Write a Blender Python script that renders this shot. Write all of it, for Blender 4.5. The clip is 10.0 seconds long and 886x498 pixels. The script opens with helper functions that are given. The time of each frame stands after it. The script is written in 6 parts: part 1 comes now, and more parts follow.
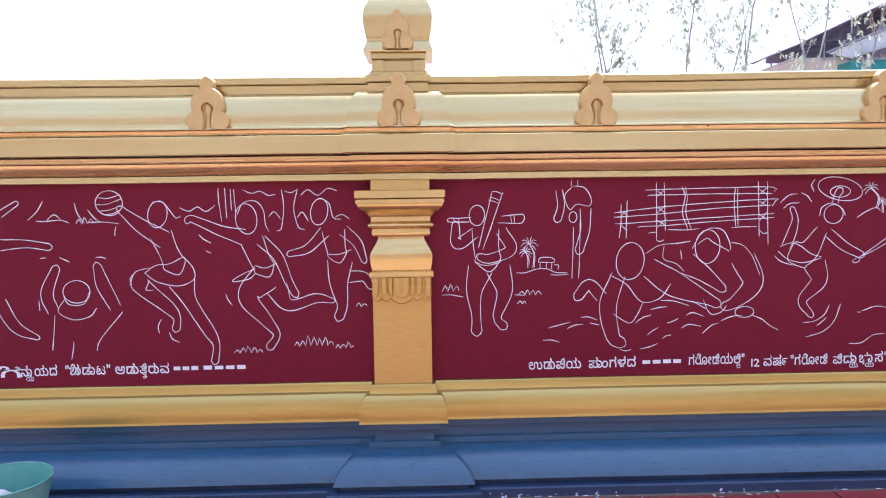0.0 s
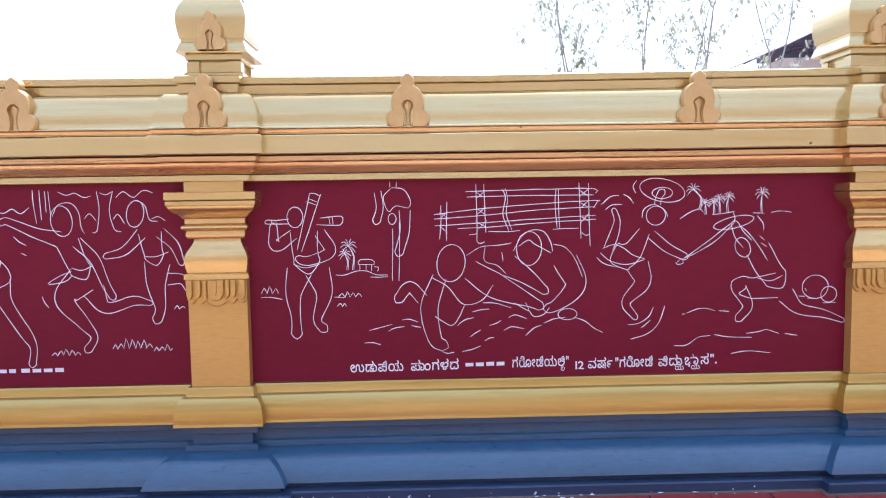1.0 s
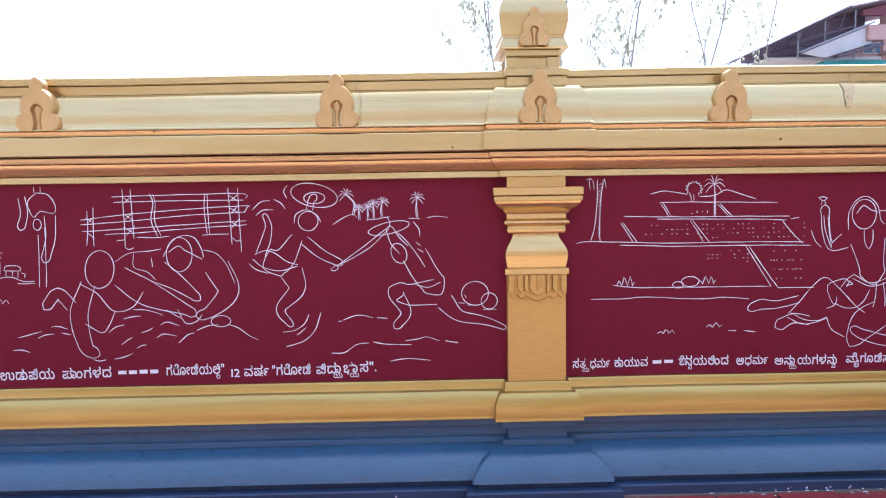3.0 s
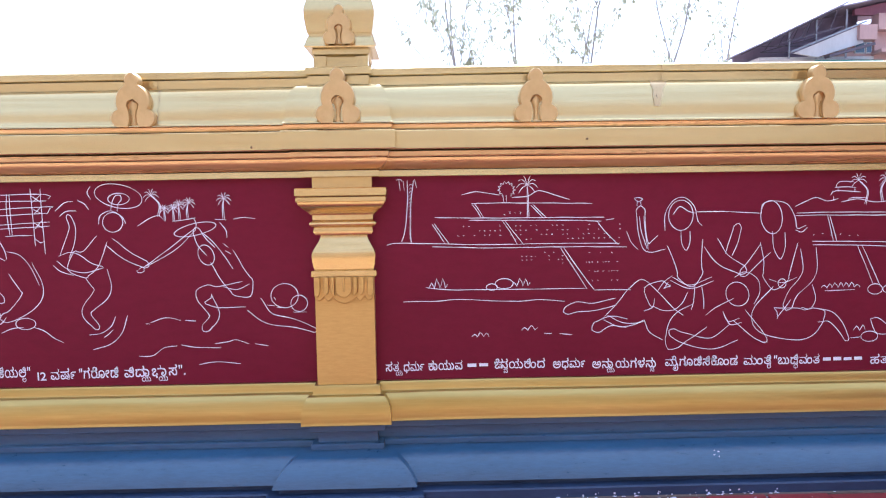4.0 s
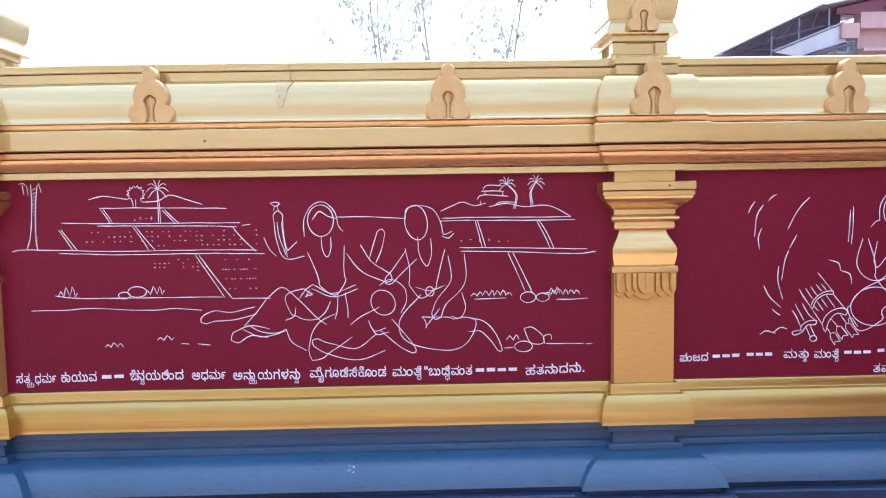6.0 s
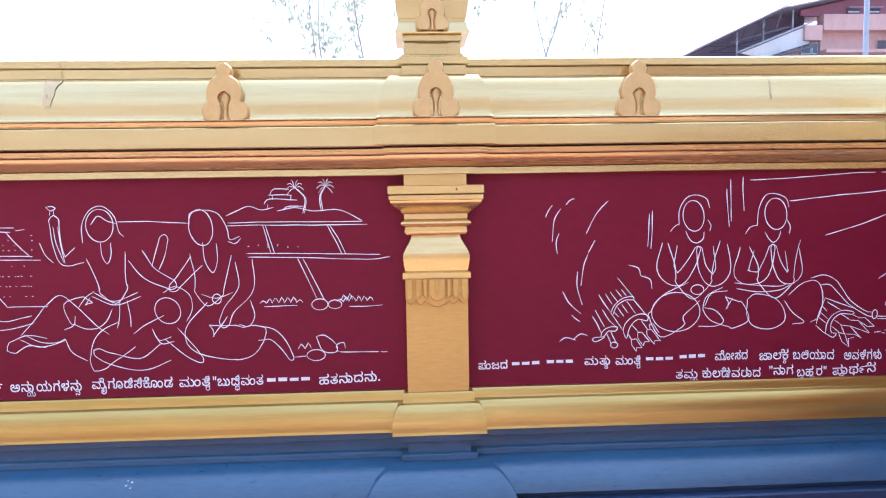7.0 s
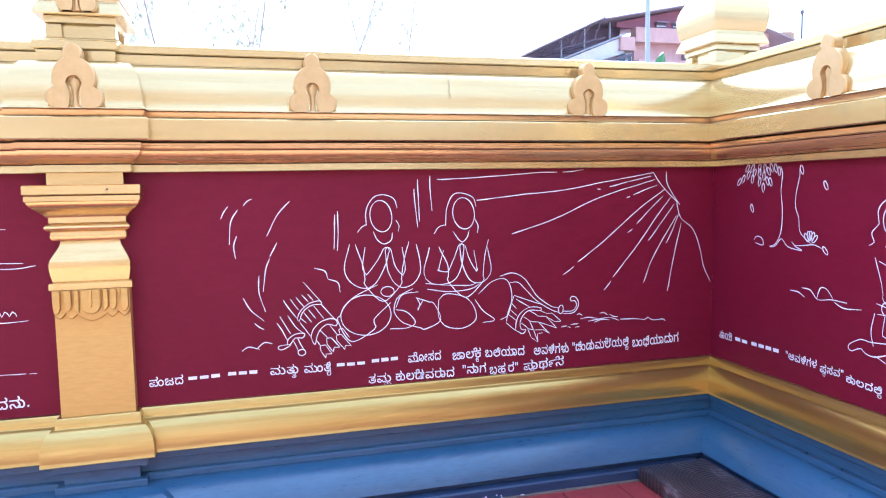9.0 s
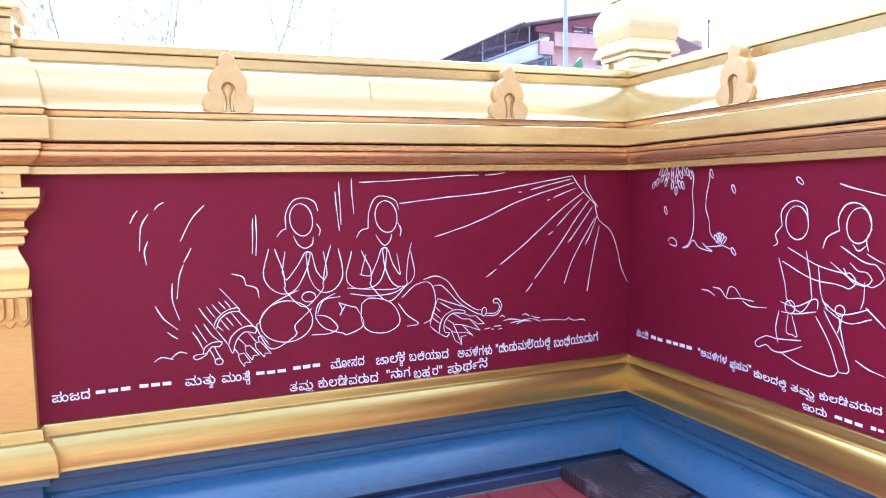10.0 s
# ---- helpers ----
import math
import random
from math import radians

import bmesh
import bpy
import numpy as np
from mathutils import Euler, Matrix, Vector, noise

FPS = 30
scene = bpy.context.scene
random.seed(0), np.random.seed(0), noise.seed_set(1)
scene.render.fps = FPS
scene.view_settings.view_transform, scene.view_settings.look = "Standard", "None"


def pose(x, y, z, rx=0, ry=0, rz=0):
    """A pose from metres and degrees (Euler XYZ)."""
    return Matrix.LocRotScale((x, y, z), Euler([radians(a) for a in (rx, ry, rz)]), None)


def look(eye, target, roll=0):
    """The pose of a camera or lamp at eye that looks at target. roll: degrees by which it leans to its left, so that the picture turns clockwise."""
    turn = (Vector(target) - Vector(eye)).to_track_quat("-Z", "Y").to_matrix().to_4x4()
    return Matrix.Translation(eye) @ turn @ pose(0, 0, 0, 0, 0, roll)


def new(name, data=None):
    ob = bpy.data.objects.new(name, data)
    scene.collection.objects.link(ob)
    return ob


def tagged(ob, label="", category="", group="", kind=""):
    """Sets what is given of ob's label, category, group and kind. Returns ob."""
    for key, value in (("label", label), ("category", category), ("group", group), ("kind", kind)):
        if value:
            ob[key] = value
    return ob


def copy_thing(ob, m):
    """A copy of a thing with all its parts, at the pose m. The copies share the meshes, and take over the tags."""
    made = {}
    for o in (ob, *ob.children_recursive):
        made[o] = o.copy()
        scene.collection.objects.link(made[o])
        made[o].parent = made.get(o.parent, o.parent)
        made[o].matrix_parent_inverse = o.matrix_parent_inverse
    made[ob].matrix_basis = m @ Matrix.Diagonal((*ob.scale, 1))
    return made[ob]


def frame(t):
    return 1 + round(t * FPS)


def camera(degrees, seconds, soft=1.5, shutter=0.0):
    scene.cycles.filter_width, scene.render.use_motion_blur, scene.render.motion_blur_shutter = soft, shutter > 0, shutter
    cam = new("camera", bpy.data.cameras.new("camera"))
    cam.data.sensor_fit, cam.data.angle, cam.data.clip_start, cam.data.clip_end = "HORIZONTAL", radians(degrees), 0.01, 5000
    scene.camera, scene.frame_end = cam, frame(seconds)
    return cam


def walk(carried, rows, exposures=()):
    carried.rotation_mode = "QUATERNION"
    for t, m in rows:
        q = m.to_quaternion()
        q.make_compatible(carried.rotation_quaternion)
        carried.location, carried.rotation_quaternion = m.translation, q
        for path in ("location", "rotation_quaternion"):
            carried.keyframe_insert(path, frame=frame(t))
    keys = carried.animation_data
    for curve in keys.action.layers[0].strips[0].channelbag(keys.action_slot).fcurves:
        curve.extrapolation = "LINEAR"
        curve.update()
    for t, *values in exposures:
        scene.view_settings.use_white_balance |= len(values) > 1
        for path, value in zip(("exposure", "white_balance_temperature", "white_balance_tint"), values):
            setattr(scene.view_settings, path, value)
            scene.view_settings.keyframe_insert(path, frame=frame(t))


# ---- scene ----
cam = camera(64.7, 10.0, soft=1.1)
METRES, EYE, TILT, LEAN, TURN = 7.4, 1.55, 0.0, 0.15, -1.4
ROWS = [
    (0.0, 0.0, 0.0, 0.0, -0.05, -4.26, 0.64),
    (0.5, 0.0614, 0.0027, -0.0001, -0.05, -4.26, 0.67),
    (1.0, 0.1279, 0.0029, -0.0005, -0.03, -4.23, 0.7),
    (1.5, 0.1858, 0.0049, -0.0006, -0.0, -4.24, 0.71),
    (2.0, 0.2526, 0.0086, 0.0006, 0.02, -4.26, 0.7),
    (2.5, 0.3105, 0.0087, 0.0004, 0.05, -4.22, 0.72),
    (4.0, 0.5078, 0.0192, -0.001, 0.18, -4.23, 0.73),
    (4.5, 0.568, 0.0227, -0.0014, 0.18, -4.25, 0.75),
    (5.0, 0.6375, 0.0281, -0.0008, 0.2, -4.26, 0.76),
    (6.5, 0.8162, 0.0464, -0.0006, 0.23, -4.31, 0.76),
    (7.0, 0.882, 0.0534, 0.0008, -1.5, -4.37, 0.75),
    (7.5, 0.9411, 0.0601, 0.0016, -4.29, -4.46, 0.76),
    (8.0, 0.9825, 0.0621, 0.0015, -7.64, -4.52, 0.86),
    (8.5, 0.9902, 0.0618, 0.0008, -10.57, -4.58, 0.92),
    (9.0, 0.992, 0.0636, -0.0, -13.88, -4.64, 0.91),
    (9.5, 0.993, 0.0661, 0.0006, -16.8, -4.66, 0.89),
    (10.0, 0.9937, 0.0671, 0.0015, -20.13, -4.68, 0.9),
]
walk(cam, [(t, pose(0, 0, EYE, TILT, LEAN, TURN) @ pose(METRES * x, METRES * y, METRES * z, 90 + pitch, roll, yaw)) for t, x, y, z, yaw, pitch, roll in ROWS],
     exposures=[(0.0, 0.72, 4900, 15), (3.0, 0.75, 4900, 15), (6.0, 1.01, 4790, 13), (8.0, 1.25, 4630, 12), (10.0, 1.60, 4510, 12)])

# ---- world, sun, exposure ----
SUN_ELEVATION, SUN_AZIMUTH = 55, 15      # degrees; azimuth clockwise from +y (behind the wall)
world = bpy.data.worlds.new("sky")
scene.world = world
world.use_nodes = True
wn, wl = world.node_tree.nodes, world.node_tree.links
sky = wn.new("ShaderNodeTexSky")
sky.sky_type = "NISHITA"
sky.sun_disc = False
sky.sun_elevation, sky.sun_rotation = radians(SUN_ELEVATION), radians(SUN_AZIMUTH)
sky.air_density, sky.dust_density, sky.ozone_density = 1.0, 8.0, 1.0
haze = wn.new("ShaderNodeHueSaturation")
haze.inputs["Saturation"].default_value = 0.28
wl.new(sky.outputs[0], haze.inputs["Color"])
veil = wn.new("ShaderNodeMix")
veil.data_type, veil.blend_type = "RGBA", "ADD"
veil.inputs[0].default_value = 1.0
wl.new(haze.outputs[0], veil.inputs[6])
veil.inputs[7].default_value = (2.4, 2.5, 2.6, 1)
wl.new(veil.outputs[2], wn["Background"].inputs["Color"])
wn["Background"].inputs["Strength"].default_value = 0.15

sun = new("sun", bpy.data.lights.new("sun", "SUN"))
sun.data.energy, sun.data.angle, sun.data.color = 3.0, radians(0.6), (1.0, 0.93, 0.82)
sa, se = radians(SUN_AZIMUTH), radians(SUN_ELEVATION)
sun.matrix_world = look((math.sin(sa) * math.cos(se) * 60, math.cos(sa) * math.cos(se) * 60, math.sin(se) * 60), (0, 0, 0))

# ---- materials ----


def material(name):
    m = bpy.data.materials.new(name)
    m.use_nodes = True
    nt = m.node_tree
    return m, nt, nt.nodes["Principled BSDF"]


def link(nt, a, b):
    nt.links.new(a, b)


def ramp(nt, fac, stops):
    r = nt.nodes.new("ShaderNodeValToRGB")
    while len(r.color_ramp.elements) < len(stops):
        r.color_ramp.elements.new(0.5)
    for e, (p, c) in zip(r.color_ramp.elements, stops):
        e.position, e.color = p, (*c, 1)
    link(nt, fac, r.inputs["Fac"])
    return r.outputs["Color"]


def noise_tex(nt, scale, stretch=(1, 1, 1), detail=4.0, rough=0.6, shift=(0, 0, 0)):
    co = nt.nodes.new("ShaderNodeTexCoord")
    mp = nt.nodes.new("ShaderNodeMapping")
    mp.inputs["Scale"].default_value = stretch
    mp.inputs["Location"].default_value = shift
    link(nt, co.outputs["Object"], mp.inputs["Vector"])
    n = nt.nodes.new("ShaderNodeTexNoise")
    n.inputs["Scale"].default_value = scale
    n.inputs["Detail"].default_value = detail
    n.inputs["Roughness"].default_value = rough
    link(nt, mp.outputs[0], n.inputs["Vector"])
    return n.outputs["Fac"]


def mix(nt, fac, a, b, mode="MIX"):
    x = nt.nodes.new("ShaderNodeMix")
    x.data_type, x.blend_type = "RGBA", mode
    for s, v in ((x.inputs[0], fac), (x.inputs[6], a), (x.inputs[7], b)):
        if isinstance(v, (int, float)):
            s.default_value = v
        elif isinstance(v, tuple):
            s.default_value = (*v, 1)
        else:
            link(nt, v, s)
    return x.outputs[2]


def bump(nt, shader, height, strength, distance=0.01):
    b = nt.nodes.new("ShaderNodeBump")
    b.inputs["Strength"].default_value, b.inputs["Distance"].default_value = strength, distance
    link(nt, height, b.inputs["Height"])
    link(nt, b.outputs[0], shader.inputs["Normal"])


def painted(name, dark, light, roughness, metallic=0.0, streak=(1, 1, 6), scale=6, worn=None, relief=0.25, coat=0.0, spec=0.5, blend=0.4, gloss=0.08):
    """Brushed-on paint: cloudy tone, fine brush streaks, faint stains and relief."""
    m, nt, p = material(name)
    cloud = noise_tex(nt, scale * 0.25, (1, 1, 1) if streak[2] / streak[0] < 9 else (0.5, 0.5, 5), 5)
    fine = noise_tex(nt, scale * 3, streak, 5, 0.7)
    col = ramp(nt, cloud, [(0.3, dark), (0.7, light)])
    col2 = ramp(nt, fine, [(0.32, tuple(v * 0.88 for v in dark)), (0.62, light)])
    col = mix(nt, blend, col, col2)
    if worn:
        spots = ramp(nt, noise_tex(nt, 9, (1, 1, 0.5), 8, 0.75, (7, 3, 1)), [(0.66, (0, 0, 0)), (0.8, (1, 1, 1))])
        col = mix(nt, spots, col, worn)
    link(nt, col, p.inputs["Base Color"])
    p.inputs["Metallic"].default_value = metallic
    rr = nt.nodes.new("ShaderNodeMapRange")
    rr.inputs["To Min"].default_value, rr.inputs["To Max"].default_value = roughness - gloss, roughness + gloss
    link(nt, fine, rr.inputs["Value"])
    link(nt, rr.outputs[0], p.inputs["Roughness"])
    p.inputs["Specular IOR Level"].default_value = spec
    p.inputs["Coat Weight"].default_value = coat
    p.inputs["Coat Roughness"].default_value = 0.25
    bump(nt, p, fine, relief, 0.004)
    return m


M_GOLD = painted("gold_paint", (0.63, 0.44, 0.18), (0.72, 0.605, 0.32), 0.22, 0.76, (0.08, 0.08, 3), 4, None, 0.05, blend=0.30, gloss=0.05)
# gold tinted orange: the warm ground reflection is put into the colour
M_GOLD_BOUNCE = painted("warm_orange_gold_paint", (0.66, 0.36, 0.14), (0.79, 0.54, 0.27), 0.28, 0.7, (0.08, 0.08, 3), 4, None, 0.08, blend=0.35, gloss=0.05)
M_GOLD_DEEP = painted("deep_gold_paint", (0.46, 0.30, 0.075), (0.60, 0.45, 0.165), 0.31, 0.9, (0.08, 0.08, 3), 4, None, 0.08, blend=0.34, gloss=0.06)
M_CAPITAL = painted("amber_gold_paint", (0.63, 0.41, 0.14), (0.76, 0.55, 0.25), 0.22, 0.82, (0.3, 0.3, 3), 5, None, 0.08, blend=0.32, gloss=0.05)
M_OCHRE = painted("ochre_gold_paint", (0.57, 0.335, 0.085), (0.66, 0.415, 0.125), 0.42, 0.4, (1, 1, 5), 5)
M_MAROON = painted("maroon_paint", (0.146, 0.0052, 0.0235), (0.168, 0.0076, 0.0305), 0.48, 0.0, (1, 1, 2), 4, None, 0.15, spec=0.16)
M_BLUE = painted("blue_paint", (0.039, 0.096, 0.192), (0.060, 0.138, 0.270), 0.30, 0.0, (1, 1, 6), 5, (0.05, 0.10, 0.24), 0.3, 0.5)
M_KERB = painted("grimy_navy_paint", (0.020, 0.035, 0.085), (0.040, 0.070, 0.16), 0.5, 0.0, (1, 1, 3), 6, (0.05, 0.045, 0.045), 0.4)
M_MORTAR = painted("dirty_mortar", (0.10, 0.075, 0.07), (0.20, 0.15, 0.135), 0.9, 0.0, (1, 1, 1), 12, (0.06, 0.05, 0.05), 0.6)
M_LINE = painted("white_line_paint", (0.82, 0.80, 0.99), (0.88, 0.86, 1.0), 0.5, 0.0, (1, 1, 1), 20, None, 0.1)
M_PLASTER = painted("grey_plaster", (0.36, 0.34, 0.31), (0.48, 0.46, 0.42), 0.85, 0.0, (1, 1, 1), 4, (0.25, 0.23, 0.2), 0.5)

# ---- geometry helpers ----


def part(name, bm, mat, parent=None, label="", smooth=False):
    me = bpy.data.meshes.new(name)
    bmesh.ops.recalc_face_normals(bm, faces=bm.faces)
    bm.to_mesh(me)
    bm.free()
    me.materials.append(mat)
    if smooth:
        for p in me.polygons:
            p.use_smooth = True
        me.set_sharp_from_angle(angle=radians(32))
    ob = new(name, me)
    if parent:
        ob.parent = parent
    if label:
        ob["label"] = label
    return ob


def holder(name, x=0, y=0, z=0, rz=0):
    ob = new(name)
    ob.matrix_basis = pose(x, y, z, 0, 0, rz)
    ob.empty_display_size = 0.1
    return ob


def box(bm, x0, x1, y0, y1, z0, z1, bevel=0.0):
    r = bmesh.ops.create_cube(bm, size=1, matrix=Matrix.LocRotScale(
        ((x0 + x1) / 2, (y0 + y1) / 2, (z0 + z1) / 2), None, (x1 - x0, y1 - y0, z1 - z0)))
    if bevel:
        es = list({e for v in r["verts"] for e in v.link_edges})
        bmesh.ops.bevel(bm, geom=es, offset=bevel, segments=2, profile=0.6, affect="EDGES")


def beam(bm, a, b, w, h=None):
    """A square bar from a to b."""
    a, b = Vector(a), Vector(b)
    d = b - a
    m = Matrix.Translation((a + b) / 2) @ d.to_track_quat("Z", "Y").to_matrix().to_4x4() @ Matrix.Diagonal((w, h or w, d.length, 1))
    bmesh.ops.create_cube(bm, size=1, matrix=m)


def rod(bm, a, b, r0, r1, seg=6):
    a, b = Vector(a), Vector(b)
    d = b - a
    m = Matrix.Translation((a + b) / 2) @ d.to_track_quat("Z", "Y").to_matrix().to_4x4()
    bmesh.ops.create_cone(bm, cap_ends=True, segments=seg, radius1=r0, radius2=r1, depth=d.length, matrix=m)


def arc_pts(p, q, bulge, n=6):
    """Points from p to q on a shallow arc that swells by bulge to the left of the way."""
    (x0, z0), (x1, z1) = p, q
    dx, dz = x1 - x0, z1 - z0
    length = math.hypot(dx, dz) or 1
    out = []
    for i in range(n + 1):
        t = i / n
        b = bulge * 4 * t * (1 - t)
        out.append((x0 + dx * t - dz / length * b, z0 + dz * t + dx / length * b))
    return out


# ---- the compound wall ----
WALL = 3.649          # face of the north panels
EAST = 9.82           # face of the east panels
PILLARS = (-0.128, 3.328, 6.668)
EAST_PILLAR = 1.70     # next pilaster along the east wall
FAR_W, FAR_S = -6.0, -3.6
HB, PROUD = 0.150, 0.060


def sweep_path(hb=HB):
    """Plan of the wall's face from west to the corner, then south, with a ressaut at every pilaster; normals face the court."""
    n, e = [], []
    for px in (-3.55, *PILLARS):
        n += [(px - hb, WALL), (px - hb, WALL - PROUD), (px + hb, WALL - PROUD), (px + hb, WALL)]
    e += [(EAST, EAST_PILLAR + hb), (EAST - PROUD, EAST_PILLAR + hb), (EAST - PROUD, EAST_PILLAR - hb), (EAST, EAST_PILLAR - hb)]
    return [(FAR_W, WALL)] + n + [(EAST, WALL)] + e + [(EAST, FAR_S)], len(n) + 1


PATH, CORNER = sweep_path()
COPING_PATH = sweep_path(0.118)[0]


def wobble(s, z):
    return 0.0022 * noise.noise((s * 1.3, z * 2.0, 4.0)) + 0.0009 * noise.noise((s * 6.0, z * 5.0, 9.0))


def ease(v, a, b):
    t = min(1.0, max(0.0, (v - a) / (b - a)))
    return t * t * (3 - 2 * t)


def rise(x, z):
    """The cornice climbs a little along the second bay."""
    return 0.024 * min(1.0, max(0.0, (x - 1.2) / 3.2)) * ease(z, 1.93, 2.08)


def sweep(bm, profile, first, last, path=PATH):
    """Loft the profile [(out, z)] along path[first:last+1], mitred at the bends; hand-trowelled unevenness along the runs."""
    rows = []
    dirs = []
    for a, b in zip(path, path[1:]):
        l = math.hypot(b[0] - a[0], b[1] - a[1])
        dirs.append(((b[0] - a[0]) / l, (b[1] - a[1]) / l))
    for i in range(first, last + 1):
        d0 = dirs[max(i - 1, 0)]
        d1 = dirs[min(i, len(dirs) - 1)]
        n0, n1 = (d0[1], -d0[0]), (d1[1], -d1[0])
        nx, ny = (n0 if n0 == n1 else (n0[0] + n1[0], n0[1] + n1[1]))
        x, y = path[i]
        rows.append((x, y, nx, ny))
        if i < last:
            x2, y2 = path[i + 1]
            l = math.hypot(x2 - x, y2 - y)
            k = int(l / 0.16)
            for j in range(1, k):
                t = j / k
                rows.append((x + (x2 - x) * t, y + (y2 - y) * t, n1[0], n1[1]))
    grid = []
    for x, y, nx, ny in rows:
        s = x - y
        grid.append([bm.verts.new((x + nx * (o + wobble(s, z + 3)), y + ny * (o + wobble(s, z + 3)), z + wobble(s, z) + rise(x, z))) for o, z in profile])
    for a, b in zip(grid, grid[1:]):
        for j in range(len(profile) - 1):
            bm.faces.new((a[j], a[j + 1], b[j + 1], b[j]))


# profiles bottom to top: name, points, material, label
BACK = -0.02
ROLL = [(0.120, 1.899), (0.119, 1.903), (0.1105, 1.909)] + [(0.108 - 0.076 * (1 - math.cos(i / 10 * math.pi / 2)) ** 1.05, 1.914 + 0.164 * math.sin(i / 10 * math.pi / 2)) for i in range(11)]
FLARE = [(0.033 + 0.172 * (0.86 * math.cos(i / 14 * math.pi / 2) ** 0.95 + 0.14 * (1 - i / 14) ** 3), 0.118 + 0.134 * math.sin(i / 14 * math.pi / 2)) for i in range(15)]
TORUS = [(0.076, 0.390), (0.079, 0.393), (0.077, 0.397), (0.0772, 0.410)] + [(0.026 + 0.051 * math.cos((i / 12) * math.pi / 2), 0.430 + 0.108 * math.sin((i / 12) * math.pi / 2)) for i in range(1, 13)]
OGEE = [(0.040 + 0.044 * math.sin(i / 8 * math.pi / 2) ** 0.9, 1.678 + 0.054 * i / 8) for i in range(9)]
MOULDINGS = [
    ("mortar_strip", [(0.20, 0.010), (0.258, 0.010), (0.254, 0.034), (0.236, 0.038)], M_MORTAR, "dirty mortar strip along the kerb"),
    ("kerb_step", [(BACK, 0.0), (0.240, 0.0), (0.238, 0.080), (0.230, 0.087), (BACK, 0.087)], M_KERB, "grimy navy painted kerb step"),
    # set back under the flare; its dark navy paints in the undercut's shade
    ("plinth_fillet", [(BACK, 0.087), (0.176, 0.087), (0.176, 0.116), (BACK, 0.116)], M_KERB, ""),
    ("plinth_flare", [(BACK, 0.116), (0.200, 0.116)] + FLARE + [(0.033, 0.256), (BACK, 0.256)], M_BLUE, "blue painted flared plinth"),
    ("plinth_band", [(BACK, 0.256), (0.036, 0.256), (0.036, 0.279), (0.032, 0.283), (BACK, 0.283)], M_BLUE, ""),
    ("plinth_recess", [(BACK, 0.283), (0.004, 0.283), (0.004, 0.346), (BACK, 0.346)], M_BLUE, ""),
    ("plinth_cap", [(BACK, 0.346), (0.036, 0.346), (0.040, 0.350), (0.040, 0.384), (BACK, 0.384)], M_BLUE, ""),
    ("gold_roll", [(BACK, 0.388), (0.044, 0.388)] + TORUS + [(0.024, 0.541), (BACK, 0.541)], M_GOLD_DEEP, "gold painted rounded base moulding"),
    ("gold_fillet", [(BACK, 0.541), (0.023, 0.541), (0.021, 0.576), (0.016, 0.584), (BACK, 0.587)], M_GOLD_DEEP, ""),
    ("lower_band", [(BACK, 1.640), (0.034, 1.640), (0.037, 1.643), (0.037, 1.672), (BACK, 1.674)], M_GOLD, ""),
    ("ogee_band", [(BACK, 1.676), (0.036, 1.676)] + OGEE + [(BACK, 1.733)], M_GOLD_BOUNCE, "warm orange gold painted band"),
    ("middle_band", [(BACK, 1.7355), (0.088, 1.7355), (0.092, 1.741), (0.092, 1.763), (BACK, 1.765)], M_GOLD_BOUNCE, "warm orange gold painted band"),
    ("fascia", [(BACK, 1.768), (0.123, 1.771), (0.127, 1.776), (0.127, 1.861), (0.122, 1.866), (BACK, 1.868)], M_GOLD, "gold painted cornice fascia"),
    ("upper_fillet", [(BACK, 1.871), (0.106, 1.871), (0.116, 1.892), (0.112, 1.897), (BACK, 1.898)], M_GOLD_BOUNCE, "warm orange gold painted fillet"),
    ("cornice_roll", [(BACK, 1.898), (0.110, 1.898)] + ROLL + [(BACK, 2.080)], M_GOLD, "pale gold painted rounded cornice"),
    ("coping_neck", [(BACK, 2.081), (0.028, 2.081), (0.033, 2.122), (BACK, 2.124)], M_GOLD, ""),
    ("coping", [(BACK, 2.126), (0.038, 2.126), (0.044, 2.130), (0.044, 2.160), (0.036, 2.166), (BACK, 2.168)], M_GOLD, "gold painted coping"),
]


def build_wall(name, first, last, cores, label):
    bm = bmesh.new()
    for c in cores:
        box(bm, *c)
    wall = part(name, bm, M_PLASTER)
    tagged(wall, label, "wall", kind="structure")
    for nm, prof, mat, lab in MOULDINGS:
        bm = bmesh.new()
        sweep(bm, prof, first, last, COPING_PATH if nm.startswith("coping") else PATH)
        part(nm, bm, mat, wall, lab, smooth=True)
    return wall


wall_north = build_wall("wall_north", 0, CORNER, [(FAR_W, 5.0, WALL + 0.004, WALL + 0.36, 0.0, 2.163), (5.0, EAST + 0.36, WALL + 0.004, WALL + 0.36, 0.0, 2.182)],
                        "gold, maroon and blue painted temple compound wall with moulded cornice")
wall_east = build_wall("wall_east", CORNER, len(PATH) - 1, [(EAST + 0.004, EAST + 0.36, FAR_S, WALL + 0.0, 0.0, 2.182)],
                       "maroon compound wall meeting the other wall at a corner")

